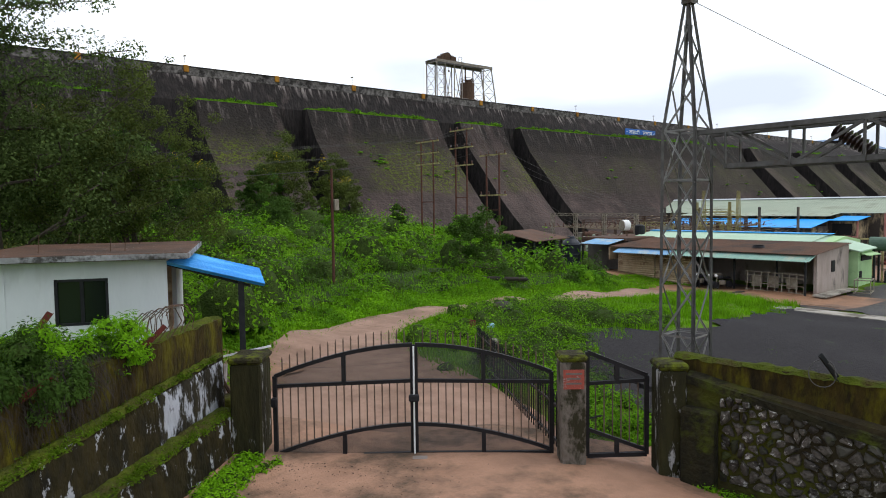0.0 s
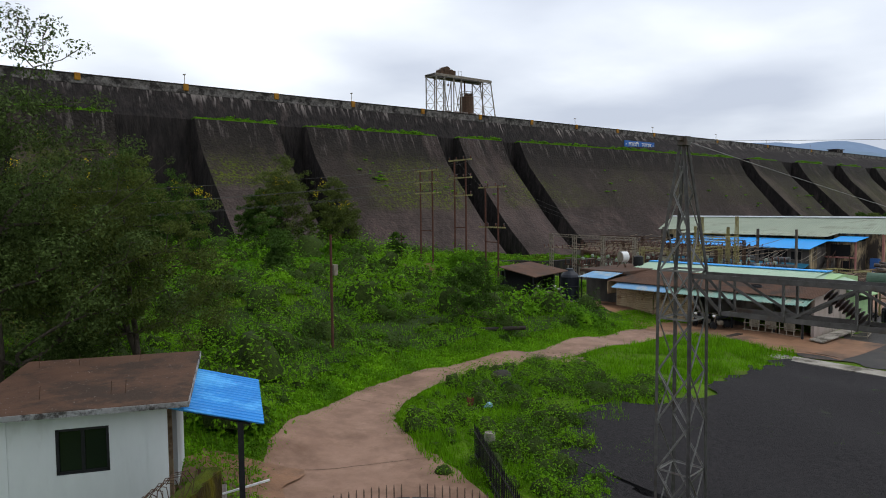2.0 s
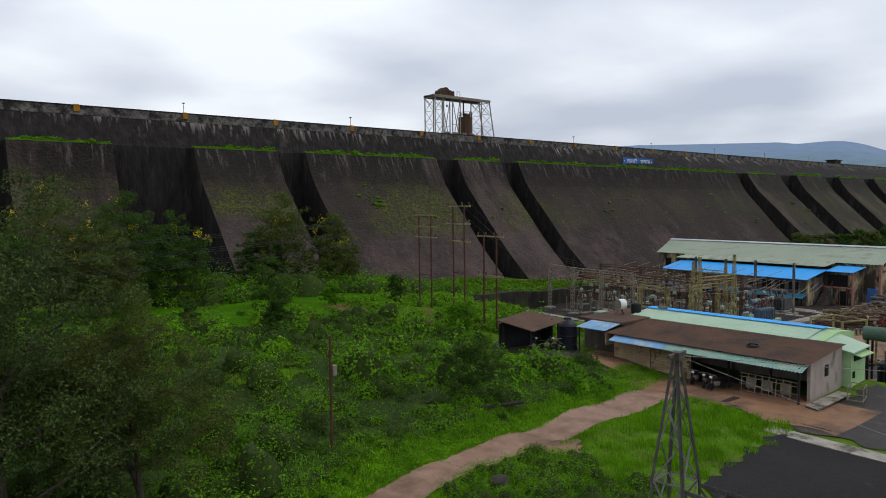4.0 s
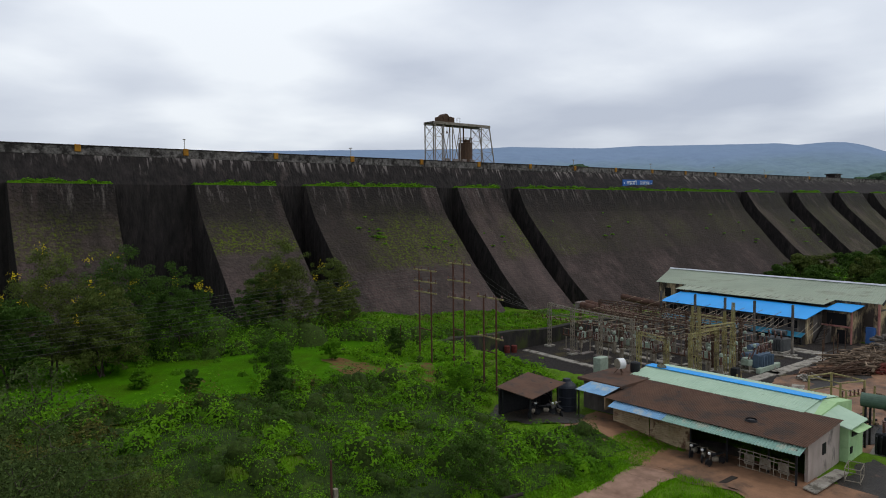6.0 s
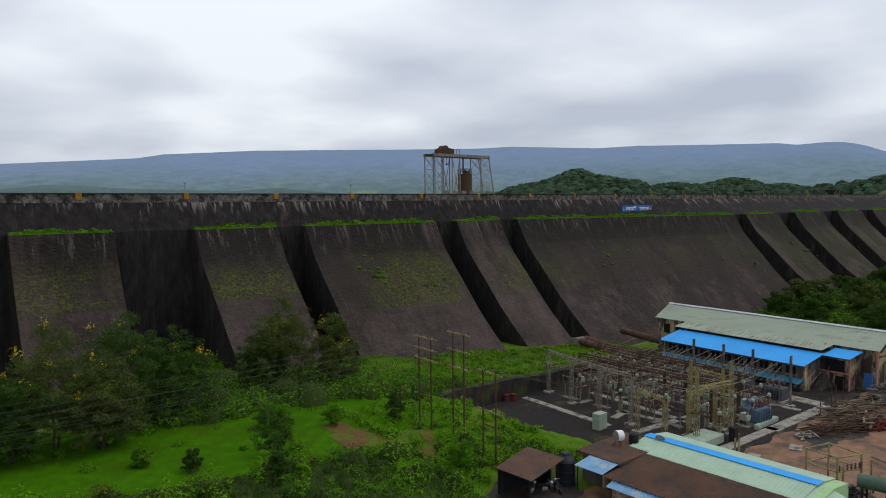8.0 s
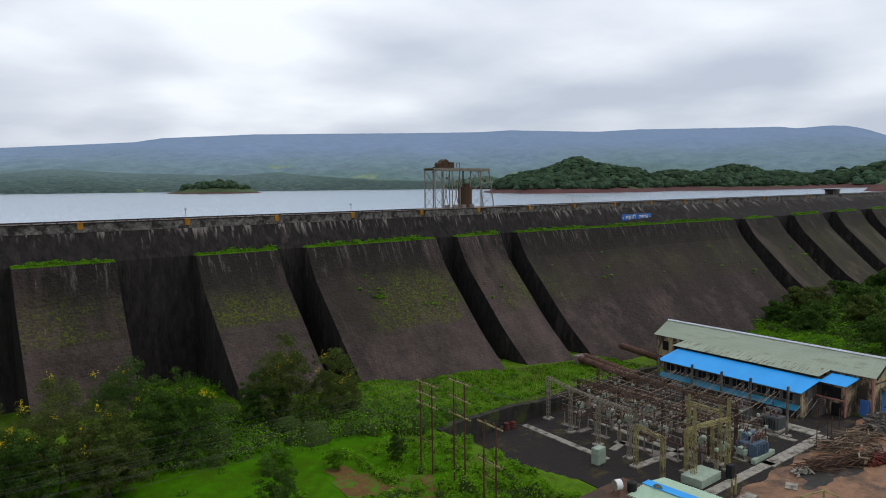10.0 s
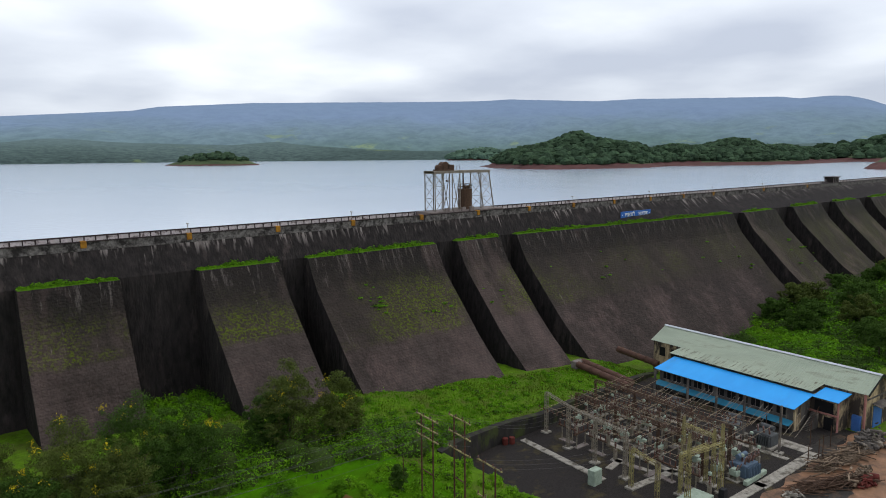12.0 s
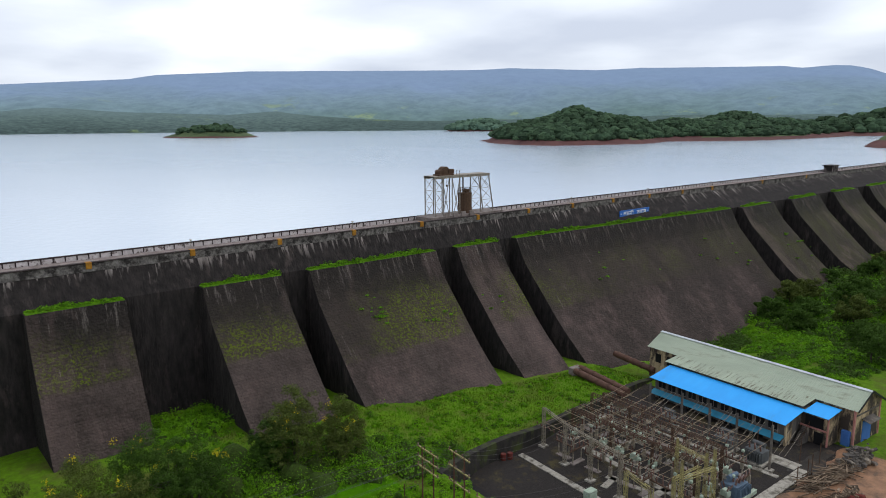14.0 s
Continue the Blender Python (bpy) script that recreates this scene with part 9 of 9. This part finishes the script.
# wild growth over the left wall's terrace
GROWTH = [(-0.80, -2.30, 2.42, 16, 0.8), (-0.95, -2.95, 2.50, 11, 0.45), (-0.80, -3.6, 2.38, 14, 0.0), (-1.0, -3.9, 2.80, 18, 0.30), (-0.80, -4.5, 2.50, 18, 0.1), (-1.3, -5.2, 2.75, 18, 0.25), (-1.5, -3.2, 2.4, 10, 0.3)]
for bright in (True, False):
    C, R, H = [], [], []
    for gx, gy, gzz, cnt, share in GROWTH:
        k = int(cnt * share) if bright else cnt - int(cnt * share)
        for _ in range(k):
            C.append(tuple(WL @ Vector((gx + RNG.normal() * 0.16, gy + RNG.normal() * 0.26, gzz + RNG.normal() * 0.12 - (0.0 if bright else 0.15)))))
            R.append(RNG.uniform(0.2, 0.34)); H.append(RNG.uniform(0.2, 0.42))
    shrubs("terrace_shrubs", np.array(C), np.array(R), np.array(H), 480, 0.066, M_LEAF_BRIGHT if bright else M_LEAF_DARK, ("bright green" if bright else "dark") + " creepers hanging over the wall", aspect=0.35)
M_MOSSLEAF = leaf_mat("moss_leaf", (0.105, 0.190, 0.008), (0.045, 0.075, 0.006))
# leafy moss on the wall's ledges, dry stems hanging over the parapet
for edge_at, deep, cnt in ((low_edge, 0.14, 700), (mid_edge, 0.10, 700)):
    q = RNG.uniform(-6.5, 0.25, cnt); q = q[patchy(q, q * 0, 0.7, deep * 90) > -0.42]
    C = np.array([tuple(WL @ Vector((edge_at(b)[0] - deep + RNG.normal() * deep * 0.7, b, edge_at(b)[1]))) for b in q])
    h = RNG.uniform(0.03, 0.10, len(C))
    shrubs("ledge_moss", C, h * 1.2, h, 18, 0.040, M_MOSSLEAF, "leafy bright moss on the wall ledge", "moss")
V, F = [], []
for k in range(420):
    y0 = -3.5 + RNG.normal() * 0.5 if k % 4 else RNG.uniform(-6.0, -2.0)
    p0 = Vector((-0.58 - RNG.uniform(0, 0.2), y0, 2.3 + RNG.uniform(0, 0.35)))
    L = RNG.uniform(0.2, 0.75)
    for s in range(3):
        a_ = p0 + Vector((0.06 * s, 0.05 * RNG.normal(), -L * s / 3)); b_ = p0 + Vector((0.06 * s + 0.06, 0.05 * RNG.normal(), -L * (s + 1) / 3))
        w_ = Vector((0.0, 0.004, 0.001)); i = len(V)
        V += [tuple(WL @ v) for v in (a_ - w_, a_ + w_, b_ + w_ * 0.6, b_ - w_ * 0.6)]; F.append((i, i + 1, i + 2, i + 3))
tagged(raw("dry_vines", V, F, M_BARKDARK), "dry brown vines hanging over the parapet", "vines", kind="stuff")
# weeds at the wall feet
n = 60
P3 = [WL @ Vector((0.04 + 0.22 * abs(RNG.normal()), q, 0.0)) for q in np.concatenate([RNG.uniform(-2.2, 0.2, 80), RNG.uniform(-5, 0.3, 30)])] + [rw.matrix_world @ Vector((q, -0.1 - 0.15 * abs(RNG.normal()), 0.0)) for q in RNG.uniform(0, 6, n)]
C = np.array([tuple(p) for p in P3])
C[:, 2] = ground(C[:, 0], C[:, 1]) + 0.085
h = RNG.uniform(0.06, 0.22, len(C))
shrubs("wall_foot_weeds", C, h * 1.1, h, 70, 0.06, M_LEAF_BRIGHT, "small weeds at the foot of the wall")


def tree(base, crowns, seed, leaf, n_leaf, size, label, trunk=0.2, clumps=60, flowers=0, group="", clump_r=0.27, stems=1):
    """A tree: stems that fork to clumps spread through the crown's lobes, (x, y, z, rx, ry, rz) over the base; leaves stand round the clumps."""
    r = random.Random(seed)
    g = np.random.default_rng(seed)
    t = empty("tree", Matrix.Translation(base), label, "tree", group)
    vol = np.array([c[3] * c[4] * c[5] for c in crowns]); vol = vol / vol.sum()
    which = g.choice(len(crowns), clumps, p=vol)
    d = unit(g.normal(size=(clumps, 3))) * (g.uniform(0.12, 1.0, clumps) ** 0.45)[:, None]
    C = np.array([(crowns[w][0] + q[0] * crowns[w][3], crowns[w][1] + q[1] * crowns[w][4], crowns[w][2] + q[2] * crowns[w][5]) for w, q in zip(which, d)])
    R = np.array([(crowns[w][3] * crowns[w][4] * crowns[w][5]) ** (1 / 3) for w in which]) * clump_r * g.uniform(0.65, 1.35, clumps)
    V, F = [], []

    def limb(pts, r0, r1):
        n = len(pts)
        for s in range(n - 1):
            dd = (pts[s + 1] - pts[s]).normalized()
            a1 = dd.orthogonal().normalized(); a2 = dd.cross(a1)
            i = len(V)
            for c, rr in ((pts[s], r0 + (r1 - r0) * s / (n - 1)), (pts[s + 1], r0 + (r1 - r0) * (s + 1) / (n - 1))):
                for k in range(6):
                    V.append(c + (a1 * math.cos(k * math.pi / 3) + a2 * math.sin(k * math.pi / 3)) * rr)
            for k in range(6):
                F.append((i + k, i + (k + 1) % 6, i + 6 + (k + 1) % 6, i + 6 + k))

    mid = Vector(C.mean(axis=0))
    low = min(c[2] - c[5] for c in crowns)
    forks = []
    for s in range(stems):
        foot = Vector((r.uniform(-0.4, 0.4) * (stems > 1), r.uniform(-0.4, 0.4) * (stems > 1), -0.3))
        top = Vector((mid.x * 0.7 + r.uniform(-1, 1) * (0.4 + 0.5 * (stems > 1)), mid.y * 0.7 + r.uniform(-1, 1) * (0.4 + 0.5 * (stems > 1)), max(0.8, low + (mid.z - low) * 0.75)))
        pts = [foot.lerp(top, k / 5) + Vector((r.uniform(-1, 1), r.uniform(-1, 1), 0)) * 0.12 for k in range(6)]
        limb(pts, trunk, trunk * 0.6)
        forks += pts[2:]
    nodes = [(f, 0) for f in forks]
    for c in sorted((Vector(c) for c in C), key=lambda q: min((f - q).length for f in forks)):
        a, depth = min(nodes, key=lambda n: (n[0] - c).length + 1.6 * max(0, n[0].z - c.z) + 0.12 * n[1])
        bend = a.lerp(c, 0.5) + Vector((r.uniform(-1, 1), r.uniform(-1, 1), r.uniform(-0.6, 0.3))) * (c - a).length * 0.18
        r0 = trunk * 0.42 * 0.72 ** min(depth, 5)
        limb([a, bend, c], r0, r0 * 0.6)
        nodes.append((c, depth + 1))
    wood = raw("trunk", [tuple(v) for v in V], F, M_BARK, True); wood.parent = t
    w = R ** 2; w = w / w.sum()
    pick = g.choice(clumps, n_leaf, p=w)
    dl = unit(g.normal(size=(n_leaf, 3)))
    P = C[pick] + dl * (R[pick] * g.uniform(0.25, 1.0, n_leaf) ** 0.5)[:, None] * np.array([1.15, 1.15, 0.8])
    N = unit(dl * 0.8 + g.normal(size=(n_leaf, 3)) * 0.55 + np.array([0, 0, 0.45]))
    Vl, Fl = (leaf_tris if base[1] > 44 else leaf_quads)(P, N, g.uniform(size * 0.6, size * 1.3, n_leaf))
    crown = raw("crown", Vl, Fl, leaf); crown.parent = t
    if flowers:
        high = np.argsort(-C[:, 2])[: max(4, clumps // 4)]
        pk = C[g.choice(high, max(3, flowers // 26))] + np.array([0, 0, 0.5])
        P = pk[g.integers(0, len(pk), flowers)] + g.normal(size=(flowers, 3)) * 0.22
        Vf, Ff = leaf_quads(P, unit(g.normal(size=(flowers, 3))), g.uniform(0.14, 0.24, flowers))
        fl = raw("blossom", Vf, Ff, M_FLOWER); fl.parent = t
        tagged(fl, "yellow blossom clusters")
    return t


def round_crown(h, s, seed, low=0.22):
    """Lobes of a loosely rounded crown for a tree h high and 2 s wide."""
    r = random.Random(seed * 7 + 1)
    zc = h * (1 + low) / 2
    lobes = [(0, 0, zc, s * 0.72, s * 0.72, h * (1 - low) / 2)]
    for k in range(4):
        a = k * 1.6 + r.uniform(0, 1)
        q = r.uniform(0.42, 0.6) * s
        lobes.append((q * math.cos(a), q * math.sin(a), h * r.uniform(low + 0.18, 0.68), s * r.uniform(0.4, 0.55), s * r.uniform(0.4, 0.55), h * r.uniform(0.16, 0.26)))
    return lobes


def bushy_crown(h, s, seed):
    """Lobes of a feathery many-stemmed tree, leafy from near the ground."""
    r = random.Random(seed * 5 + 2)
    lobes = [(0, 0, h * 0.55, s * 0.55, s * 0.55, h * 0.45)]
    for k in range(5):
        a = k * 1.26 + r.uniform(0, 0.8)
        q, t = s * r.uniform(0.45, 0.65), h * r.uniform(0.62, 0.92)
        lobes.append((q * math.cos(a), q * math.sin(a), t * 0.54, s * r.uniform(0.34, 0.46), s * r.uniform(0.34, 0.46), t * 0.44))
    return lobes


def gz(x, y):
    return float(ground(x, y))


def near_tree(u, v, crowns, *args, **kw):
    """A tree placed and shaped in the gate's axes."""
    p = near(u, v)
    z = gz(p.x, p.y)
    c, s = math.cos(radians(-39.9)), math.sin(radians(-39.9))
    lobes = [((a - u) * c - (b - v) * s, (a - u) * s + (b - v) * c, h - z, rx, ry, rz) for a, b, h, rx, ry, rz in crowns]
    return tree((p.x, p.y, z), lobes, *args, **kw)


near_tree(-12.4, 18.4, [(-12.8, 18.5, 8.0, 3.2, 3.0, 4.0), (-10.8, 18.8, 10.0, 1.6, 1.6, 2.3), (-11.4, 18.6, 10.2, 1.5, 1.5, 2.0), (-10.4, 18.9, 10.6, 1.2, 1.2, 1.5), (-8.9, 19.3, 7.9, 2.0, 1.8, 1.5), (-8.0, 19.0, 8.3, 0.9, 0.9, 0.5), (-14.8, 17.5, 9.0, 3.0, 3.0, 3.8), (-11.0, 19.8, 5.0, 3.4, 3.0, 2.8)], 4, M_LEAF_BROWNISH, 72000, 0.11, "large dark-leaved tree beside the guardhouse", 0.2, 220, stems=2, clump_r=0.22)
near_tree(-8.9, 21.6, [(-10.4, 21.0, 8.3, 1.3, 1.3, 0.9), (-9.3, 21.3, 7.4, 1.6, 1.8, 1.3), (-8.0, 21.6, 6.4, 1.3, 1.3, 1.3), (-7.3, 21.8, 5.2, 0.9, 1.0, 0.9), (-10.6, 21.0, 5.2, 2.2, 2.0, 2.4), (-8.4, 21.8, 4.2, 1.7, 1.8, 1.7)], 8, M_LEAF_OLIVE, 46000, 0.09, "olive-green tree beside the guardhouse", 0.11, 170, stems=2, clump_r=0.20)
near_tree(-16.5, 22.0, [(-16.5, 22.0, 6.4, 3.6, 3.4, 4.0), (-13.2, 23.6, 5.0, 3.0, 3.0, 2.6)], 13, M_LEAF_BROWNISH, 34000, 0.16, "dark-leaved tree at the edge of the bank", 0.17, 90, stems=2)
for x, y, h, s, sd, m in ((36.6, 71.2, 11.4, 4.6, 21, M_LEAF_OLIVE), (42.4, 69.8, 9.4, 3.9, 22, M_LEAF_OLIVE), (34.2, 72.5, 8.0, 3.0, 27, M_LEAF_DARK), (12.5, 68.0, 12.2, 5.6, 23, M_LEAF_OLIVE), (19.5, 70.5, 11.4, 5.4, 24, M_LEAF_DARK), (5.5, 70.5, 11.0, 5.4, 25, M_LEAF_OLIVE), (24.0, 71.0, 9.6, 4.4, 26, M_LEAF_DARK), (16.0, 65.5, 9.0, 4.6, 28, M_LEAF_OLIVE), (-1.5, 70.0, 10.5, 5.0, 29, M_LEAF_DARK), (9.0, 66.0, 8.5, 4.4, 30, M_LEAF_DARK)):
    tree((x, y, gz(x, y)), bushy_crown(h, s, sd), sd, m, 23000, 0.165, "feathery olive-green tree with yellow blossoms below the dam", 0.10, 230, 130, group="trees below the dam", stems=3, clump_r=0.175)
for x, y, h, s, sd in ((25.3, 27.2, 4.4, 1.9, 31), (29.5, 60.5, 3.2, 2.0, 32), (26.2, 53.2, 5.4, 2.4, 37), (17.0, 58.2, 2.0, 1.0, 38), (20.0, 54.8, 1.9, 1.1, 39), (16.9, 66.0, 3.0, 2.2, 40), (24.2, 48.0, 3.0, 1.4, 33), (34.5, 57.5, 2.6, 1.1, 34), (40.2, 55.0, 3.2, 1.2, 35), (37.8, 42.5, 3.4, 1.6, 36)):
    tree((x, y, gz(x, y)), bushy_crown(h, s, sd), sd, (M_LEAF_MID, M_LEAF_DARK)[sd % 2], 6500, 0.14, "small bushy green sapling among the shrubs", 0.05, 60, group="saplings")
x, y = scatter(1100, 111, 182, 42, 76, lambda a, b: (a > 139) | (b < 60))
tone = patchy(x, y, 0.09, 12.0) + RNG.normal(size=len(x)) * 0.15
h = RNG.uniform(0.5, 1.2, len(x)) * np.where(tone < -0.1, 1.4, 1.0)
C = np.stack([x, y, ground(x, y)], 1)
for sel, mat in ((tone > 0.22, M_LEAF_FRESH), ((tone <= 0.22) & (tone > -0.15), M_LEAF_MID), (tone <= -0.15, M_LEAF_DARK)):
    shrubs("low_thicket", C[sel], h[sel] * 1.6, h[sel], 100, 0.36, mat, "low mixed thicket behind the powerhouse")
k = 40
for x, y in ((145, 44), (152, 36), (158, 50), (160, 64), (170, 56), (172, 67), (184, 62), (186, 73), (168, 42), (200, 66), (178, 50), (192, 54), (206, 76), (214, 60), (165, 73), (196, 44), (178, 74), (222, 70), (230, 58), (240, 72)):
    k += 1
    h = (4.4 if y > 57 else 5.6) + (k * 37 % 10) * 0.28
    tree((x, y, gz(x, y)), round_crown(h, 4.6, k, 0.05), k, (M_LEAF_OLIVE, M_LEAF_DARK, M_LEAF_DARK)[k % 3], 6500, 0.40, "dense green tree behind the powerhouse", 0.16, 50, group="trees behind the powerhouse")
x, y = scatter(2300, 112, 250, 20, 90, lambda a, b: (a > 158) & (b < 80) | (a > 140) & (b < 56))
h = RNG.uniform(0.8, 3.0, len(x)) * np.clip((x - 118) / 45, 0.22, 1)
C = np.stack([x, y, ground(x, y)], 1)
for k, mat in enumerate((M_LEAF_MID, M_LEAF_DARK, M_LEAF_DARK)):
    shrubs("thicket", C[k::3], h[k::3] * 1.3, h[k::3], 85, 0.46, mat, "dense thicket behind the powerhouse")

n = 240
P = np.array([tuple(GH_M @ Vector((RNG.uniform(-3.2, 0.3), RNG.uniform(-0.4, 4.1), 2.378))) for _ in range(n)])
V, F = leaf_quads(P, np.tile([0.0, 0.0, 1.0], (n, 1)) + RNG.normal(size=(n, 3)) * 0.12, RNG.uniform(0.02, 0.055, n))
V[:, 2] += 0.006
tagged(raw("leaf_litter", V, F, M_PALE), "pale bits of leaf litter on the slab roof", "litter", kind="stuff")

# dead leaves and grit lying on the gate apron
n = 420
u, v = -3.1 + np.abs(RNG.normal(size=n)) * 1.5, 11.2 - np.abs(RNG.normal(size=n)) * 0.9
P = np.array([tuple(near(a, b, 0.0)) for a, b in zip(u, v)])
P[:, 2] = ground(P[:, 0], P[:, 1]) + 0.09
V, F = leaf_quads(P, unit(RNG.normal(size=(n, 3)) * 0.25 + np.array([0, 0, 1])), RNG.uniform(0.012, 0.04, n), 0.55)
tagged(raw("leaf_litter", V, F, M_BARKDARK), "dead brown leaves scattered on the muddy apron", "leaf litter", kind="stuff")

# ---- shores, island and peninsula ----
M_SHORE = surf("red_laterite_shore", (0.115, 0.052, 0.047), (0.075, 0.036, 0.034), 0.1, 0.95, bump=0.2, bscale=0.5)
M_ISLE = surf("rough_island_grass", (0.092, 0.122, 0.052), (0.048, 0.070, 0.032), 0.06, 0.95, bump=0.4, bscale=0.3, bdist=0.8, third=(0.045, 0.066, 0.030), tscale=0.03, tcut=(0.48, 0.6))
M_WOOD = surf("wood_canopy", (0.056, 0.092, 0.048), (0.026, 0.046, 0.028), 0.10, 0.95, island=0.42, bump=0.8, bscale=0.9, bdist=1.2, spec=0.03)
# Paler wood for the headland, with haze put into its colour.
M_HAZYWOOD = surf("hazy_wood_canopy", (0.105, 0.165, 0.110), (0.060, 0.100, 0.075), 0.2, 1.0, island=0.3, bump=0.5, bscale=0.4, bdist=1.5, spec=0.0)


def canopy(name, C, R, seed, mat, label, per=6):
    """A wood: every crown a lumpy dome of its own with tufts of leaves standing out of it."""
    r = np.random.default_rng(seed)
    seg, rings = 6, 3
    n = len(C)
    ang = np.linspace(0, 2 * np.pi, seg, endpoint=False)
    V, F = [], []
    up = np.array([0.08, 0.55, 0.92])
    out = np.array([0.86, 1.0, 0.55])
    lump = 1 + r.normal(size=(n, rings, seg)) * 0.20
    turn = r.uniform(0, 6.28, n)
    X = C[:, 0][:, None, None] + R[:, None, None] * out[None, :, None] * lump * np.cos(ang[None, None, :] + turn[:, None, None])
    Y = C[:, 1][:, None, None] + R[:, None, None] * out[None, :, None] * lump * np.sin(ang[None, None, :] + turn[:, None, None])
    Z = C[:, 2][:, None, None] + R[:, None, None] * 1.25 * up[None, :, None] * (1 + r.normal(size=(n, rings, seg)) * 0.07)
    body = np.stack([X, Y, Z], -1).reshape(n, rings * seg, 3)
    tip = np.concatenate([C[:, :2], (C[:, 2] + R * 1.3)[:, None]], 1)[:, None, :]
    V = np.concatenate([body, tip], 1).reshape(-1, 3)
    k = rings * seg + 1
    one = []
    for j in range(rings - 1):
        for i in range(seg):
            a, b = j * seg + i, j * seg + (i + 1) % seg
            one += [(a, b, b + seg), (a, b + seg, a + seg)]
    one += [((rings - 1) * seg + i, (rings - 1) * seg + (i + 1) % seg, rings * seg) for i in range(seg)]
    F = (np.arange(n)[:, None, None] * k + np.array(one)[None]).reshape(-1, 3)
    w = np.repeat(np.arange(n), per)
    d = unit(r.normal(size=(len(w), 3))); d[:, 2] = np.abs(d[:, 2])
    P = C[w] + d * R[w][:, None] * np.array([1.0, 1.0, 1.3]) * r.uniform(0.9, 1.12, len(w))[:, None]
    Vl, Fl = leaf_tris(P, unit(d + r.normal(size=d.shape) * 0.5), R[w] * r.uniform(0.16, 0.34, len(w)), 0.8)
    return tagged(raw(name, np.concatenate([V, Vl]), np.concatenate([F, Fl + len(V)]), mat), label, "wood", kind="stuff")


def mound(name, cx, cy, rx, ry, h, rot, label, category, n_trees, tree_r, seed, forest=None, beach=5.0, share=1.0):
    """An oval hill in the lake: a bare red shore, rough grass above it and a wood on top."""
    c, s = math.cos(radians(rot)), math.sin(radians(rot))
    V, n, rings = [], 72, 16
    r = np.random.default_rng(seed)
    hgt = lambda a, k: h * (1 - k ** 1.7) * (0.8 + 0.4 * noise.noise((math.cos(a) * k * 2.2 + seed, math.sin(a) * k * 2.2, seed)))
    edge = lambda a: 1 + 0.16 * noise.noise((math.cos(a) * 1.6 + seed, math.sin(a) * 1.6, seed * 3)) + 0.03 * noise.noise((math.cos(a) * 9, math.sin(a) * 9, seed))
    at = lambda a, k: (cx + c * rx * k * edge(a) * math.cos(a) - s * ry * k * edge(a) * math.sin(a), cy + s * rx * k * edge(a) * math.cos(a) + c * ry * k * edge(a) * math.sin(a))
    H = []
    for j in range(rings + 1):
        k = (j / rings) ** 0.75
        for i in range(n):
            a = 2 * math.pi * i / n
            H.append(hgt(a, k))
            V.append((*at(a, k), WATER - 0.6 + H[-1] if j < rings else WATER - 2))
    i, j = np.meshgrid(np.arange(rings), np.arange(n), indexing="ij")
    q = np.stack([i * n + j, i * n + (j + 1) % n, (i + 1) * n + (j + 1) % n, (i + 1) * n + j], -1).reshape(-1, 4)
    o = tagged(raw(name, V, q, M_SHORE, True), label, category, kind="structure")
    o.data.materials.append(M_ISLE)
    o.data.polygons.foreach_set("material_index", np.array([int(min(H[v] for v in f) > beach * 0.8) for f in q], np.int32))
    if n_trees:
        A, K = r.uniform(0, 2 * math.pi, n_trees), np.sqrt(r.uniform(0, 0.97, n_trees))
        hh = np.array([hgt(a, k) for a, k in zip(A, K)])
        C = np.array([(*at(a, k), WATER - 1.0 + z) for a, k, z in zip(A, K, hh)])
        ok = (hh > beach) & (hh > h * (1 - share) * np.array([0.8 + 0.6 * noise.noise((p[0] * 0.03, p[1] * 0.03, seed)) for p in C]))
        C = C[ok]
        R = r.choice([0.55, 0.7, 0.85, 1.0, 1.5], len(C)) * r.uniform(0.85, 1.15, len(C)) * tree_r
        canopy(name + "_wood", C, R, seed + 40, forest or M_WOOD, "dense wood covering the " + label.split(",")[0])
    return o


mound("island", 505, 1235, 92, 62, 22, -52, "small wooded island in the lake", "island", 420, 4.2, 3, beach=2.6, share=0.55)
mound("peninsula", 690, 545, 190, 105, 39, 28, "wooded peninsula with a red shore", "peninsula", 4400, 3.7, 5)
mound("peninsula", 1000, 520, 330, 130, 32, 10, "wooded spit of land with a red shore", "peninsula", 5200, 4.0, 6)
mound("peninsula", 1450, 430, 360, 150, 42, 0, "wooded far spit of land", "peninsula", 1700, 6.2, 7)
mound("shore_spit", 596, 598, 16, 46, 4.5, -12, "low bare red spit at the end of the peninsula", "shore", 0, 3, 12)
mound("islet", 676, 206, 46, 24, 13, 10, "bare red islet near the dam", "islet", 0, 3, 8, beach=7.0)
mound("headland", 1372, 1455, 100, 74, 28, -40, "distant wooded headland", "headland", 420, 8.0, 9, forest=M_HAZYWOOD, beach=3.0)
LEFT = [(-900, 40), (-500, 50), (-200, 56), (-60, 58), (0, 60), (40, 68), (80, 76), (115, 79), (150, 76), (200, 68), (260, 62), (330, 60), (420, 58), (470, 63), (505, 66), (550, 56), (640, 40), (740, 30), (860, 34), (1000, 40), (1200, 44), (1500, 42), (1900, 40)]
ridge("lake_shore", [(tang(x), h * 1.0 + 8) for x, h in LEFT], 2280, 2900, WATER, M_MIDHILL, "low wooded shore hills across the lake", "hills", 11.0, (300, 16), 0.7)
